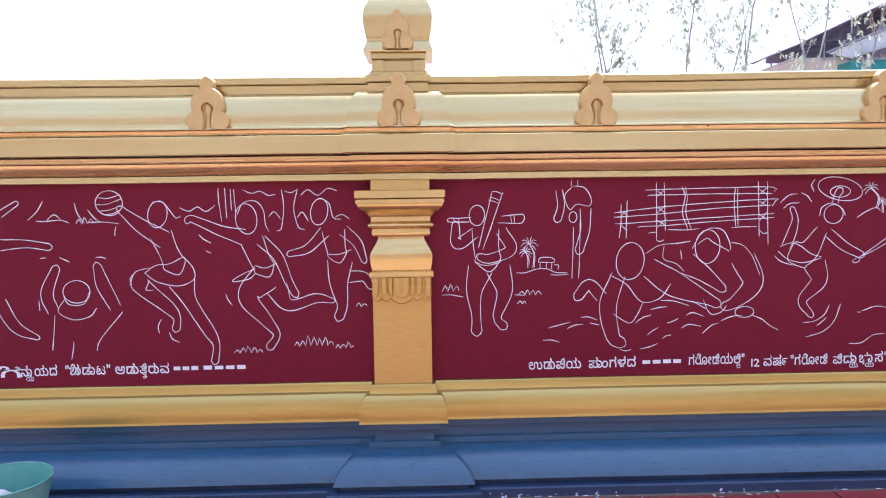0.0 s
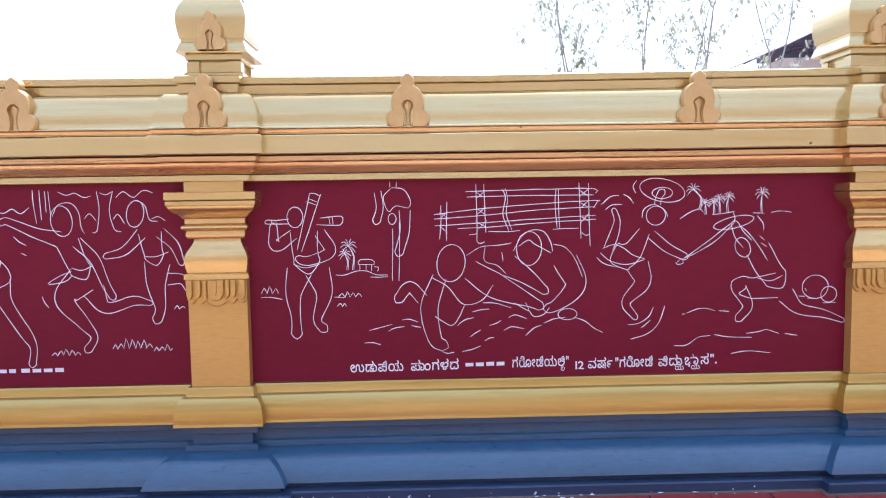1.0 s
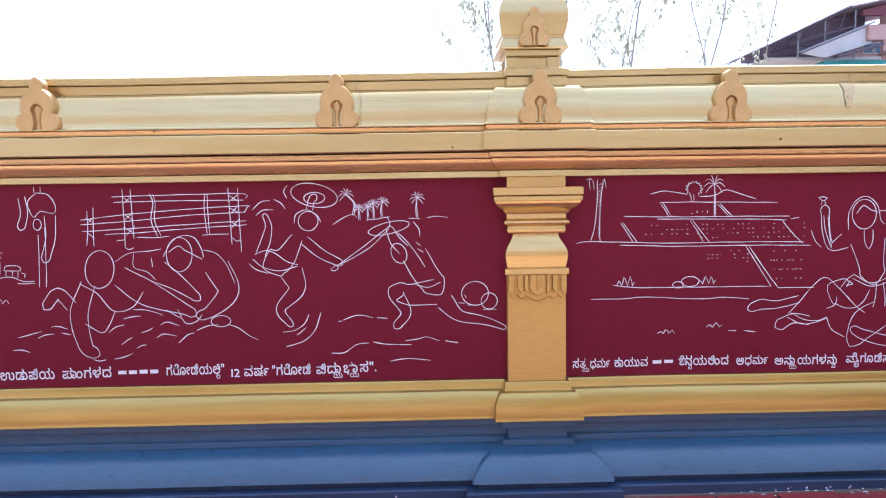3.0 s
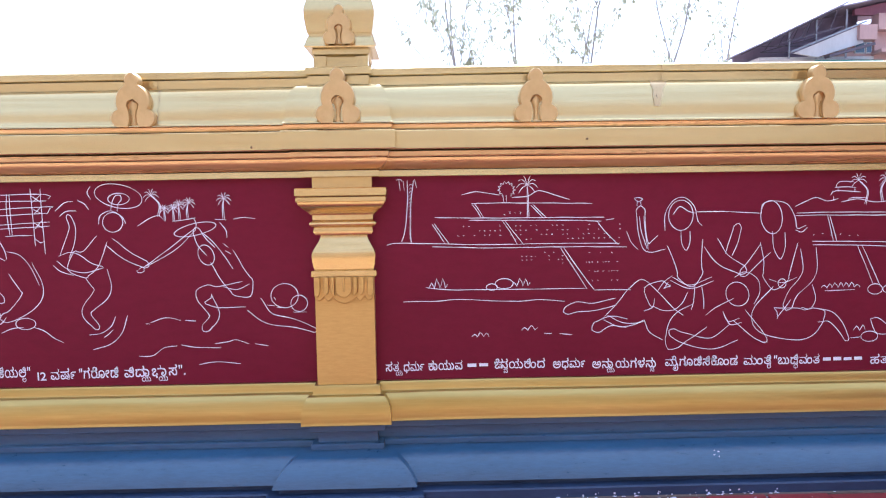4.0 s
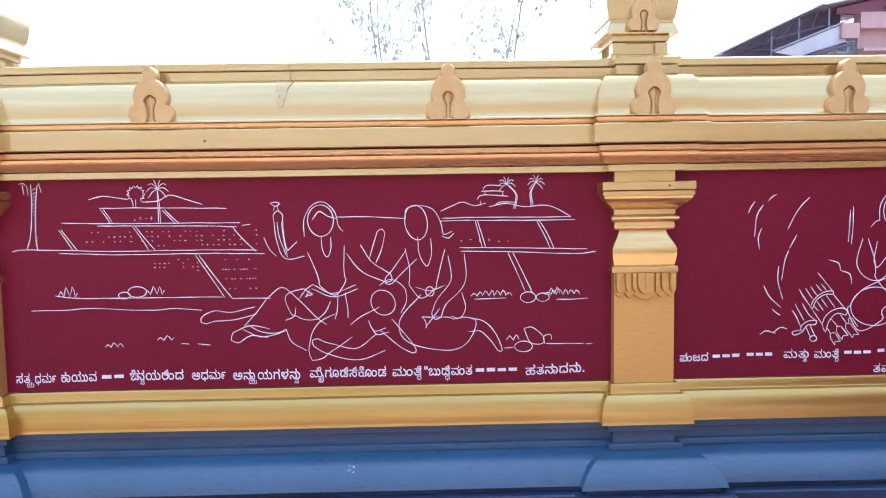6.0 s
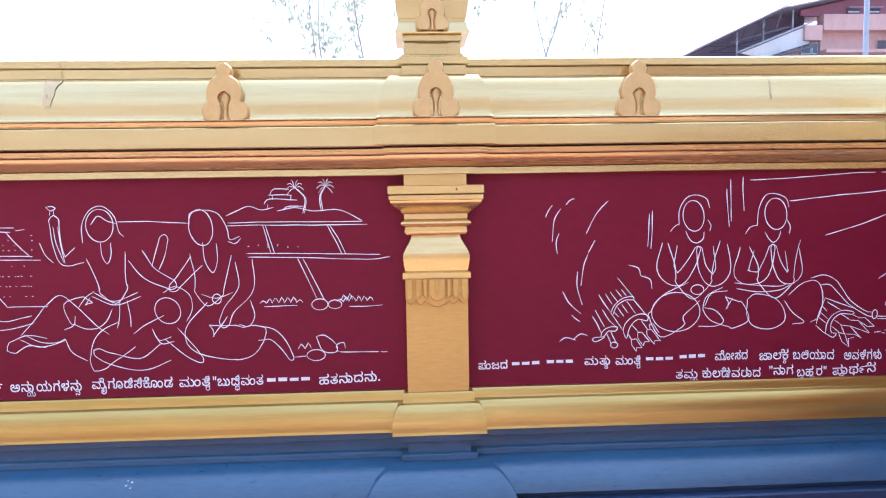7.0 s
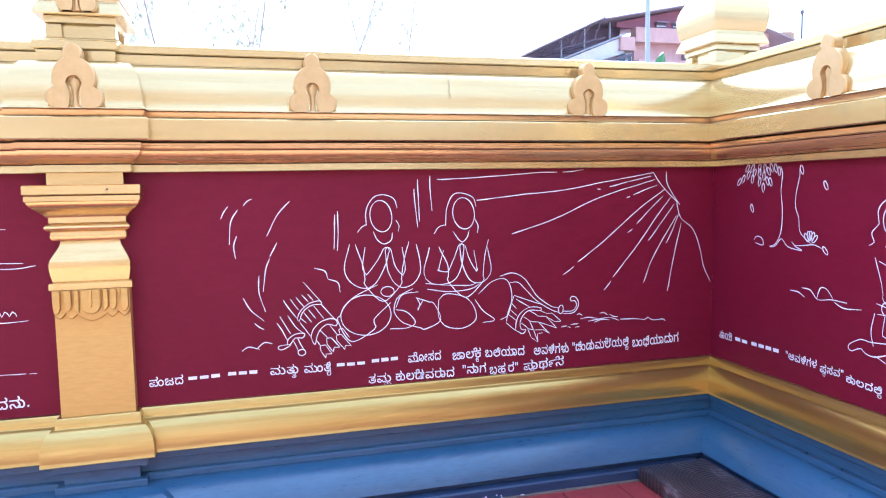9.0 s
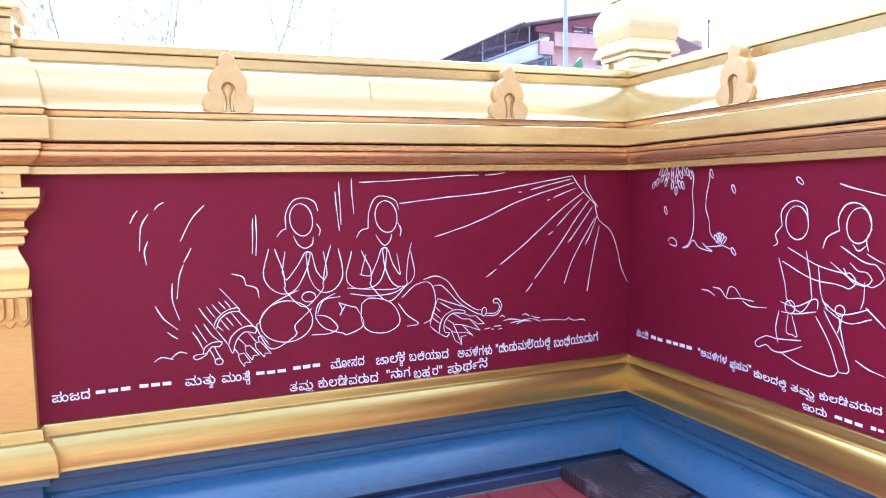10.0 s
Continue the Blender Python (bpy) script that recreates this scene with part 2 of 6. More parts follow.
# maroon panels between the pilasters
EDGES = [FAR_W, -3.55, *PILLARS, EAST]
for a, b in zip(EDGES, EDGES[1:]):
    bm = bmesh.new()
    bmesh.ops.create_grid(bm, x_segments=40, y_segments=12, size=0.5)
    for v in bm.verts:
        x, z = a + (v.co.x + 0.5) * (b - a), 0.586 + (v.co.y + 0.5) * 1.056
        v.co = (x, WALL + 0.0015 * noise.noise((x * 2, z * 2, 0)), z)
    part("panel", bm, M_MAROON, wall_north, "flat maroon painted panel", smooth=True)
for a, b in ((WALL, EAST_PILLAR), (EAST_PILLAR, FAR_S)):
    bm = bmesh.new()
    bmesh.ops.create_grid(bm, x_segments=40, y_segments=12, size=0.5)
    for v in bm.verts:
        y, z = a + (v.co.x + 0.5) * (b - a), 0.586 + (v.co.y + 0.5) * 1.056
        v.co = (EAST + 0.0015 * noise.noise((y * 2, z * 2, 5)), y, z)
    part("panel", bm, M_MAROON, wall_east, "flat maroon painted panel", smooth=True)


# ---- pilasters ----
def square_loft(bm, rings, back=0.05):
    """Rings of (half width, z): square section, flat at the back; front stands half width - HB proud of the shaft. Local y=0 is the panel face."""
    loops = []
    for h, z in rings:
        f = -(PROUD + h - HB)
        loops.append([bm.verts.new(c) for c in ((-h, back, z), (-h, f, z), (h, f, z), (h, back, z))])
    for a, b in zip(loops, loops[1:]):
        for i in range(4):
            j = (i + 1) % 4
            bm.faces.new((a[i], a[j], b[j], b[i]))
    bm.faces.new(loops[0])
    bm.faces.new(loops[-1])


def vase_rings():
    """Widest below its middle, drawn in under the fillet."""
    return [(0.149 + 0.011 * math.sin(min(1.0, t / 0.42) * math.pi / 2) - 0.042 * ease(t, 0.42, 1.0), 1.172 + 0.178 * t) for t in [i / 16 for i in range(17)]]


CYMA = [(0.158 + 0.058 * math.sin(i / 8 * math.pi / 2) ** 1.5, 1.452 + 0.066 * i / 8) for i in range(9)]
ROUND = [(0.150 + 0.018 * math.sin(i / 8 * math.pi), 1.390 + 0.036 * i / 8) for i in range(9)]
CAPITAL = [
    ("shaft", [(0.150, 0.575), (0.150, 1.144)], M_OCHRE, "plain ochre gold pilaster shaft"),
    ("ledge", [(0.160, 1.138), (0.164, 1.142), (0.164, 1.168), (0.160, 1.172)], M_CAPITAL, ""),
    ("vase_moulding", vase_rings(), M_CAPITAL, "swelling vase-shaped gold moulding"),
    ("thin_fillet", [(0.136, 1.350), (0.142, 1.352), (0.150, 1.366), (0.150, 1.372), (0.146, 1.390)], M_CAPITAL, ""),
    ("ring_moulding", ROUND, M_CAPITAL, ""),
    ("neck_fillet", [(0.148, 1.426), (0.152, 1.428), (0.152, 1.452)], M_CAPITAL, ""),
    ("cyma_moulding", CYMA, M_CAPITAL, ""),
    ("lower_abacus", [(0.218, 1.518), (0.222, 1.521), (0.222, 1.541), (0.218, 1.544)], M_CAPITAL, ""),
    ("abacus", [(0.222, 1.547), (0.226, 1.550), (0.226, 1.584), (0.222, 1.588)], M_CAPITAL, ""),
    ("top_neck", [(0.150, 1.588), (0.150, 1.642)], M_CAPITAL, ""),
]


def make_pilaster():
    p = holder("pilaster")
    tagged(p, "gold painted pilaster with moulded square capital on the maroon wall", "pilaster", "pilasters of the wall", "structure")
    for nm, rings, mat, lab in CAPITAL:
        bm = bmesh.new()
        square_loft(bm, rings)
        part(nm, bm, mat, p, lab, smooth=True)
    # carved lotus apron under the ledge: a scalloped sheet with petals standing proud of it
    def scallop(x):
        x = abs(x)
        for c, r, low in ((0.0, 0.058, 0.136), (0.080, 0.024, 0.124), (0.127, 0.026, 0.122)):
            if abs(x - c) <= r:
                return low - 0.030 * (abs(x - c) / r) ** 1.7
        return 0.094

    def relief(name, span, low, front, back, n=16):
        """A plate hanging from the ledge: span(t) across, low(x) its depth; its rim is bevelled."""
        bm = bmesh.new()
        rows = []
        for i in range(n + 1):
            x = span[0] + (span[1] - span[0]) * i / n
            rim = 0.004 if i in (0, n) else 0.0
            z = 1.139 - low(x)
            rows.append([bm.verts.new(c) for c in ((x, -PROUD - front + rim, 1.140), (x, -PROUD - front + rim, z + 0.004), (x, -PROUD - front + 0.004 + rim, z), (x, -PROUD - back, z - 0.001), (x, -PROUD - back, 1.140))])
        for u, v in zip(rows, rows[1:]):
            for j in range(5):
                bm.faces.new((u[j], u[(j + 1) % 5], v[(j + 1) % 5], v[j]))
        bm.faces.new(rows[0])
        bm.faces.new(rows[-1])
        part(name, bm, M_OCHRE, p, smooth=True)

    relief("petal_apron", (-0.152, 0.152), scallop, 0.016, -0.006, 48)
    for c, hw, deep in ((0.0, 0.040, 0.104), (-0.089, 0.013, 0.088), (0.089, 0.013, 0.088), (-0.134, 0.015, 0.098), (0.134, 0.015, 0.098)):
        relief("petal", (c - hw, c + hw), lambda x: deep * (0.55 + 0.45 * (1 - min(1.0, abs(x - c) / hw) ** 2.2) ** 0.6), 0.036, 0.010)
    for sgn in (-1, 1):
        ends = (0.047, 0.068) if sgn > 0 else (-0.068, -0.047)
        relief("petal_fold", ends, lambda x: 0.098 - 0.022 * (abs(x) - 0.047) / 0.021, 0.032, 0.010, 8)
    relief("petal_rib", (-0.007, 0.007), lambda x: 0.074 - 0.02 * (abs(x) / 0.007) ** 2, 0.043, 0.03, 8)
    return p


first_pilaster = make_pilaster()
first_pilaster.matrix_basis = pose(PILLARS[0], WALL, 0)
for px in PILLARS[1:] + (-3.55,):
    copy_thing(first_pilaster, pose(px, WALL, 0))
copy_thing(first_pilaster, pose(EAST, EAST_PILLAR, 0, 0, 0, -90))

# ---- ground ----
M_RED = painted("red_oxide_floor", (0.22, 0.03, 0.035), (0.38, 0.055, 0.06), 0.5, 0.0, (1, 1, 1), 9, (0.16, 0.10, 0.09), 0.6)
M_EARTH = painted("earth", (0.20, 0.13, 0.09), (0.32, 0.23, 0.16), 0.95, 0.0, (1, 1, 1), 1, (0.12, 0.09, 0.06), 0.6)
bm = bmesh.new()
bmesh.ops.create_grid(bm, x_segments=30, y_segments=30, size=1500)
ground = part("ground", bm, M_EARTH)
ground.matrix_basis = pose(0, 0, -0.03)
tagged(ground, "bare brown earth reaching the horizon", "ground", kind="structure")
# mostly unseen floor; its sandy tone is set to bounce warm light upward
M_COURT = painted("court_floor", (0.40, 0.27, 0.16), (0.52, 0.37, 0.24), 0.7, 0.0, (1, 1, 1), 3, (0.22, 0.13, 0.09), 0.4)
bm = bmesh.new()
box(bm, FAR_W, EAST, FAR_S, WALL, -0.028, 0.018)
court = part("floor", bm, M_COURT)
tagged(court, "sandy cement court floor edged with red slabs", "floor", kind="structure")

# unseen wall added behind the camera; closes the court, blocks low frontal sky
M_SKY_BLOCK = painted("cream_hall_wall", (0.26, 0.22, 0.17), (0.34, 0.29, 0.23), 0.85, 0.0, (1, 1, 0.4), 2, (0.26, 0.23, 0.2), 0.3)
bm = bmesh.new()
box(bm, FAR_W - 4, EAST + 4, FAR_S - 0.9, FAR_S - 0.6, 0.0, 5.4)
wall_south = part("wall_south", bm, M_SKY_BLOCK)
tagged(wall_south, "plain cream plastered hall wall closing the court", "wall", kind="structure")

# ---- arch ornaments on the cornice ----
M_ARCH = painted("matt_gold_paint", (0.60, 0.385, 0.145), (0.69, 0.48, 0.22), 0.42, 0.45, (1, 1, 1), 6, None, 0.25)
LOBES = ((-0.068, 0.040, 0.041), (0.068, 0.040, 0.041), (0.0, 0.116, 0.083), (0.0, 0.212, 0.036))


def arch_half(z):
    w = 0.012
    for cx, cz, r in LOBES:
        if abs(z - cz) < r:
            w = max(w, abs(cx) + math.sqrt(r * r - (z - cz) ** 2))
    return w


def arch_gap(z):
    """Half width of the keyhole niche: flared foot, waist, round head."""
    if z < 0.095:
        return 0.019 + 0.012 * ((z - 0.045) / 0.05) ** 2
    return 0.031 * math.sqrt(max(0.0, 1 - ((z - 0.095) / 0.031) ** 2))


def make_arch_ornament(size=1.0, thick=0.052):
    """A lobed plaster plate with a keyhole niche; its foot at the origin, its face towards -y."""
    k = 0.245 / 0.248 * size
    top = holder("arch_ornament")
    n = 74
    bm = bmesh.new()
    rows = []
    for i in range(n + 1):
        z = 0.2475 * i / n
        w, g = arch_half(z), max(arch_gap(z), 0.0006)
        rows.append([[bm.verts.new((x * k, y, z * k * 1.06)) for x in (-w, -w + 0.005, -g, g, w - 0.005, w)] for y in (-thick, 0.0)])
        for j in (0, 5):
            rows[-1][0][j].co.y += 0.006
    for (f0, b0), (f1, b1) in zip(rows, rows[1:]):
        solid = (b0[0].co.z / k / 1.06) > 0.1258
        for j in (0, 1, 2, 3, 4) if solid else (0, 1, 3, 4):
            bm.faces.new((f0[j], f0[j + 1], f1[j + 1], f1[j]))
        bm.faces.new((f0[0], f1[0], b1[0], b0[0]))
        bm.faces.new((f0[5], f1[5], b1[5], b0[5]))
        if not solid:
            bm.faces.new((f0[2], f1[2], b1[2], b0[2]))
            bm.faces.new((f0[3], f1[3], b1[3], b0[3]))
        bm.faces.new((b0[0], b0[5], b1[5], b1[0]))
    part("plate", bm, M_ARCH, top, smooth=True)
    bm = bmesh.new()
    box(bm, -0.035 * k, 0.035 * k, -thick * 0.50, -0.006, 0.004, 0.142 * k, 0.004)
    part("niche_back", bm, M_ARCH, top)
    bm = bmesh.new()
    rows = []
    for i in range(19):
        z = 0.003 + 0.1164 * i / 18
        w = max(0.001, arch_gap(z) - 0.0065 if z < 0.095 else 0.0245 * math.sqrt(max(0.0, 1 - ((z - 0.095) / 0.0245) ** 2)))
        rows.append([bm.verts.new((w * k * c, -thick * (0.50 + 0.34 * math.sqrt(max(0.0, 1 - c * c))), z * k * 1.06)) for c in (-1, -0.8, -0.4, 0, 0.4, 0.8, 1)])
    for u, v in zip(rows, rows[1:]):
        for j in range(6):
            bm.faces.new((u[j], u[j + 1], v[j + 1], v[j]))
    part("niche_boss", bm, M_ARCH, top, smooth=True)
    return top


ornament = make_arch_ornament()
tagged(ornament, "gold painted lobed arch ornament standing on the cornice", "ornament", "arch ornaments on the cornice")
ORNAMENTS = (-2.62, -1.07, 0.866, 2.330, 4.300, 5.706, 7.634, 9.000)
for i, ox in enumerate(ORNAMENTS):
    m = pose(ox, WALL - 0.074, 1.8985, random.uniform(-1, 1), 0, random.uniform(-1.5, 1.5))
    if i == 0:
        ornament.matrix_basis = m
    else:
        copy_thing(ornament, m)
for px in (-3.55, *PILLARS):
    copy_thing(ornament, pose(px + 0.004, WALL - 0.074 - PROUD, 1.8985, 0, 0, random.uniform(-1, 1)))
copy_thing(ornament, pose(EAST - 0.074, 2.745, 1.8985, 0, 0, -90))
copy_thing(ornament, pose(EAST - 0.074 - PROUD, EAST_PILLAR, 1.8985, 0, 0, -90))


# ---- finials over the pilasters ----
def cushion(bm, rings, sides=4):
    loops = [[bm.verts.new((sx * h, sy * h, z)) for sx, sy in ((-1, -1), (1, -1), (1, 1), (-1, 1))] for h, z in rings]
    for a, b in zip(loops, loops[1:]):
        for i in range(4):
            j = (i + 1) % 4
            bm.faces.new((a[i], a[j], b[j], b[i]))
    bm.faces.new(loops[0])
    bm.faces.new(loops[-1])


BULB = [(0.172 + 0.014 * math.sin(min(1.0, t / 0.42) * math.pi / 2) if t < 0.42 else 0.186 * math.cos((t - 0.42) / 0.58 * 1.02) ** 0.85, 0.204 + 0.245 * t)
        for t in [i / 16 for i in range(17)]]
FINIAL = [
    ("pedestal_base", [(0.157, 0.0), (0.157, 0.034), (0.153, 0.038)], ""),
    ("die", [(0.124, 0.038), (0.124, 0.094)], ""),
    ("die_cornice", [(0.136, 0.094), (0.150, 0.102), (0.150, 0.130), (0.146, 0.132)], ""),
    ("eave_slab", [(0.186, 0.132), (0.188, 0.136), (0.170, 0.184), (0.160, 0.186)], ""),
    ("bulb_neck", [(0.166, 0.186), (0.166, 0.204)], ""),
    ("bulb", BULB, "pale gold cushion-shaped bulb"),
    ("bulb_cap", [(0.112, 0.449), (0.116, 0.452), (0.116, 0.478), (0.100, 0.482)], ""),
    ("knob", [(0.05, 0.482), (0.066, 0.505), (0.07, 0.53), (0.05, 0.56), (0.012, 0.60)], ""),
]


def make_finial(name, scale=1.0):
    f = holder(name)
    for nm, rings, lab in FINIAL:
        bm = bmesh.new()
        cushion(bm, [(h * scale * 0.95, z * scale) for h, z in rings])
        part(nm, bm, M_GOLD, f, lab, smooth=True)
    for sx, sy in ((-1, -1), (1, -1), (1, 1), (-1, 1)):
        bm = bmesh.new()
        x, y = sx * 0.107 * scale, sy * 0.107 * scale
        r = 0.031 * scale
        box(bm, x - r, x + r, y - r, y + r, 0.039 * scale, 0.0935 * scale)
        part("corner_strip", bm, M_GOLD, f)
    return f


finial = make_finial("finial", 1.0)
o = make_arch_ornament(0.74, 0.036)
for c in list(o.children):
    c.parent = finial
    c.name = "arch_" + c.name.split(".")[0]
    c.matrix_basis = pose(0, -0.162, 0.142)
bpy.data.objects.remove(o)
tagged(finial, "gold square finial with a cushion bulb above a pilaster", "finial", "finials on the wall")
finial.matrix_basis = pose(PILLARS[0], WALL + 0.165, 2.163)
for px in PILLARS[1:] + (-3.55,):
    copy_thing(finial, pose(px, WALL + 0.165, 2.182 if px > 5 else 2.163))
copy_thing(finial, pose(EAST + 0.165, EAST_PILLAR, 2.182, 0, 0, -90))
corner_finial = make_finial("corner_finial", 1.0)
corner_finial.matrix_basis = pose(EAST + 0.155, WALL + 0.155, 2.182)
tagged(corner_finial, "large plain gold finial on the corner of the wall", "finial", "finials on the wall")

# ---- white line murals on the maroon panels ----


def NORTH_FACE(s, z, over=0.0):
    return (s, WALL - 0.0032 - over, z)


def EAST_FACE(s, z, over=0.0):
    return (EAST - 0.0032 - over, WALL - s, z)


def mural(face, label, brush=0.84):
    m = holder("mural")
    m["brush"] = brush
    m["face"] = 0 if face is NORTH_FACE else 1
    return tagged(m, label, "mural", "murals on the wall")


def smooth_curve(pts, step=0.012):
    """Catmull-Rom through points of any dimension."""
    p = [np.array(q, float) for q in pts]
    p = [2 * p[0] - p[1]] + p + [2 * p[-1] - p[-2]]
    out = []
    for a, b, c, d in zip(p, p[1:], p[2:], p[3:]):
        n = max(2, int(np.hypot(*(c - b)[:2]) / step))
        for i in range(n):
            t = i / n
            out.append(0.5 * (2 * b + (c - a) * t + (2 * a - 5 * b + 4 * c - d) * t * t + (3 * b - a - 3 * c + d) * t ** 3))
    out.append(p[-2])
    return out


KANNADA_SIGN = range(0x0CBE, 0x0CCD)
glyphs = {}
pen_curve = bpy.data.curves.new("pen", "FONT")
pen_object = bpy.data.objects.new("pen", pen_curve)
scene.collection.objects.link(pen_object)


def glyph(text):
    """Vertices, faces and width of a piece of lettering in the built-in font."""
    if text not in glyphs:
        best = None
        for offset in (0.008, 0.010, 0.012):
            for res in (2, 3, 4):
                pen_curve.body, pen_curve.offset, pen_curve.resolution_u = text, offset, res
                me = bpy.data.meshes.new_from_object(pen_object)
                area = sum(p.area for p in me.polygons)
                if best is None or area > best[0]:
                    best = (area, [(a.co.x, a.co.y) for a in me.vertices], [tuple(p.vertices) for p in me.polygons])
                bpy.data.meshes.remove(me)
        area, v, f = best
        glyphs[text] = (v, f, max([x for x, y in v], default=0.3))
    return glyphs[text]


def clusters(text):
    """Syllables as (base, signs, subscripts, r-mark)."""
    out, i = [], 0
    while i < len(text):
        base, signs, subs, mark = text[i], "", [], False
        i += 1
        if base == "\u0cb0" and text[i:i + 1] == "\u0ccd" and i + 1 < len(text):
            base, mark = text[i + 1], True
            i += 2
        while i < len(text) and (text[i] == "\u0ccd" or ord(text[i]) in KANNADA_SIGN or text[i] == "\u0c82"):
            if text[i] == "\u0ccd":
                subs.append(text[i + 1])
                i += 2
            else:
                signs += text[i]
                i += 1
        out.append((base, signs, subs, mark))
    return out


class Drawing:
    """Brush strokes on one wall face, gathered into one mesh."""
    made = []

    def __init__(self, name, thing):
        self.name, self.thing = name, thing
        self.face = EAST_FACE if thing["face"] else NORTH_FACE
        self.brush = thing["brush"]
        self.coats = len(Drawing.made)
        self.v, self.f = [], []
        Drawing.made.append(self)

    def ribbon(self, pts, width, closed=False):
        n = len(pts)
        width *= self.brush
        self.coats += 1
        over = 0.00025 * (self.coats % 11)
        seed = len(self.v) * 0.37
        base = len(self.v)
        for i, p in enumerate(pts):
            a, b = pts[max(i - 1, 0)], pts[min(i + 1, n - 1)]
            if closed:
                a, b = pts[i - 1], pts[(i + 1) % n]
            d = (b - a)[:2]
            l = math.hypot(*d) or 1
            nx, nz = -d[1] / l, d[0] / l
            w = width * (0.5 + 0.30 * noise.noise((i * 0.16, seed, 0)))
            if not closed:
                w *= min(1.0, 0.6 + 0.2 * min(i, n - 1 - i))
            j = 0.0022 * noise.noise((i * 0.12, seed, 7.0))
            for sgn in (1, -1):
                self.v.append(self.face(p[0] + nx * (j + sgn * w), p[1] + nz * (j + sgn * w), over))
        for i in range(n if closed else n - 1):
            a, b = base + 2 * i, base + 2 * ((i + 1) % n)
            self.f.append((a, a + 1, b + 1, b))

    def stroke(self, *c, width=0.0045):
        if self.name in ("sun_ray_drawing", "speed_line_drawing", "ground_drawing", "stone_drawing"):
            self = self.apart(self.name.replace("_drawing", ""))
        self.ribbon(smooth_curve([(c[i], c[i + 1]) for i in range(0, len(c), 2)]), width)

    def oval(self, x, z, rx, rz, turn=0):
        if self.name in ("stone_drawing", "tree_drawing") or (self.name == "ball_drawing" and self.v):
            self = self.apart("oval_drawing")
        n = max(12, int((rx + rz) * 240))
        ct, st = math.cos(radians(-turn)), math.sin(radians(-turn))
        pts = []
        for i in range(n):
            a = 2 * math.pi * i / n
            u, w = rx * math.cos(a), rz * math.sin(a)
            pts.append(np.array((x + u * ct - w * st, z + u * st + w * ct)))
        self.ribbon(pts, 0.0045, True)

    def limb(self, *c):
        """A tapering rounded outline, open at its start: x, z and half width at each joint."""
        mid = smooth_curve([(c[i], c[i + 1], c[i + 2]) for i in range(0, len(c), 3)], 0.02)
        left, right = [], []
        for i, p in enumerate(mid):
            d = (mid[min(i + 1, len(mid) - 1)] - mid[max(i - 1, 0)])[:2]
            l = math.hypot(*d) or 1
            nx, nz = -d[1] / l, d[0] / l
            left.append(np.array((p[0] + nx * p[2], p[1] + nz * p[2])))
            right.append(np.array((p[0] - nx * p[2], p[1] - nz * p[2])))
        d = (mid[-1] - mid[-2])[:2]
        d = d / (math.hypot(*d) or 1)
        tip = mid[-1][:2] + d * mid[-1][2] * 0.9
        self.ribbon(smooth_curve(left + [tip] + right[::-1], 0.02), 0.0045)

    def apart(self, name):
        return Drawing(name, self.thing)

    def palm(self, x, z, h, lean):
        self = self.apart("palm_drawing")
        self.stroke(x, z, x - lean * 0.3, z + h * 0.5, x + lean, z + h * 0.85, width=0.0042)
        self.stroke(x + 0.008, z, x + 0.006 - lean * 0.3, z + h * 0.5, x + lean, z + h * 0.85, width=0.004)
        px, pz, r = x + lean, z + h * 0.85, h * 0.22 + 0.012
        for k in range(8):
            a = radians(-38 + 256 * k / 7)
            c, e = math.cos(a), math.sin(a)
            self.stroke(px, pz, px + r * 0.55 * c, pz + r * (0.62 * e + 0.16 * abs(c)), px + r * c, pz + r * (0.95 * e - 0.22 * abs(c)), width=0.0042)

    def tuft(self, x, z, w, h):
        self = self.apart("tuft_drawing")
        n = max(4, int(w / 0.014))
        pts = []
        for k in range(n + 1):
            t = k / n
            up = h * (0.45 + 0.55 * math.sin(t * math.pi)) if k % 2 else 0.0
            pts.append(np.array((x + (t - 0.5) * w + 0.006 * noise.noise((k * 3.1, x, 2.0)), z + up * (0.75 + 0.4 * noise.noise((k * 1.7, x, 5.0))))))
        dense = []
        for a, b in zip(pts, pts[1:]):
            dense += [a, a * 0.5 + b * 0.5 + np.array((0.002, 0.003))]
        self.ribbon(dense + [pts[-1]], 0.0045)

    def dots(self, x, z, w, h, n):
        r = random.Random(int(x * 1000))
        for _ in range(int(n * 1.5)):
            px, pz = x + (int(r.random() * n * 0.7) / (n * 0.7) + 0.006 * r.random()) * w, z - round(r.random() * 3) / 3 * h
            self.stroke(px, pz, px + 0.004, pz - 0.003, px + 0.007, pz - 0.001, width=0.0032)

    def bar(self, x0, z0, x1, z1, h):
        n = max(2, round((x1 - x0) / 0.052))
        for k in range(n):
            one = self.apart("lettering_bar")
            lo = (0.16 + 0.03 * noise.noise((x0 * 9, k * 1.7, 1.0))) * h
            hi = (0.46 + 0.05 * noise.noise((x0 * 9, k * 1.7, 5.0))) * h
            ends = [(x0 + (x1 - x0) * t, z0 + (z1 - z0) * t) for t in (k / n, (k + 0.76) / n)]
            for (x, z), dz in ((ends[0], lo), (ends[1], lo), (ends[1], hi), (ends[0], hi)):
                one.v.append(one.face(x, z + dz))
            one.f.append((0, 1, 2, 3))

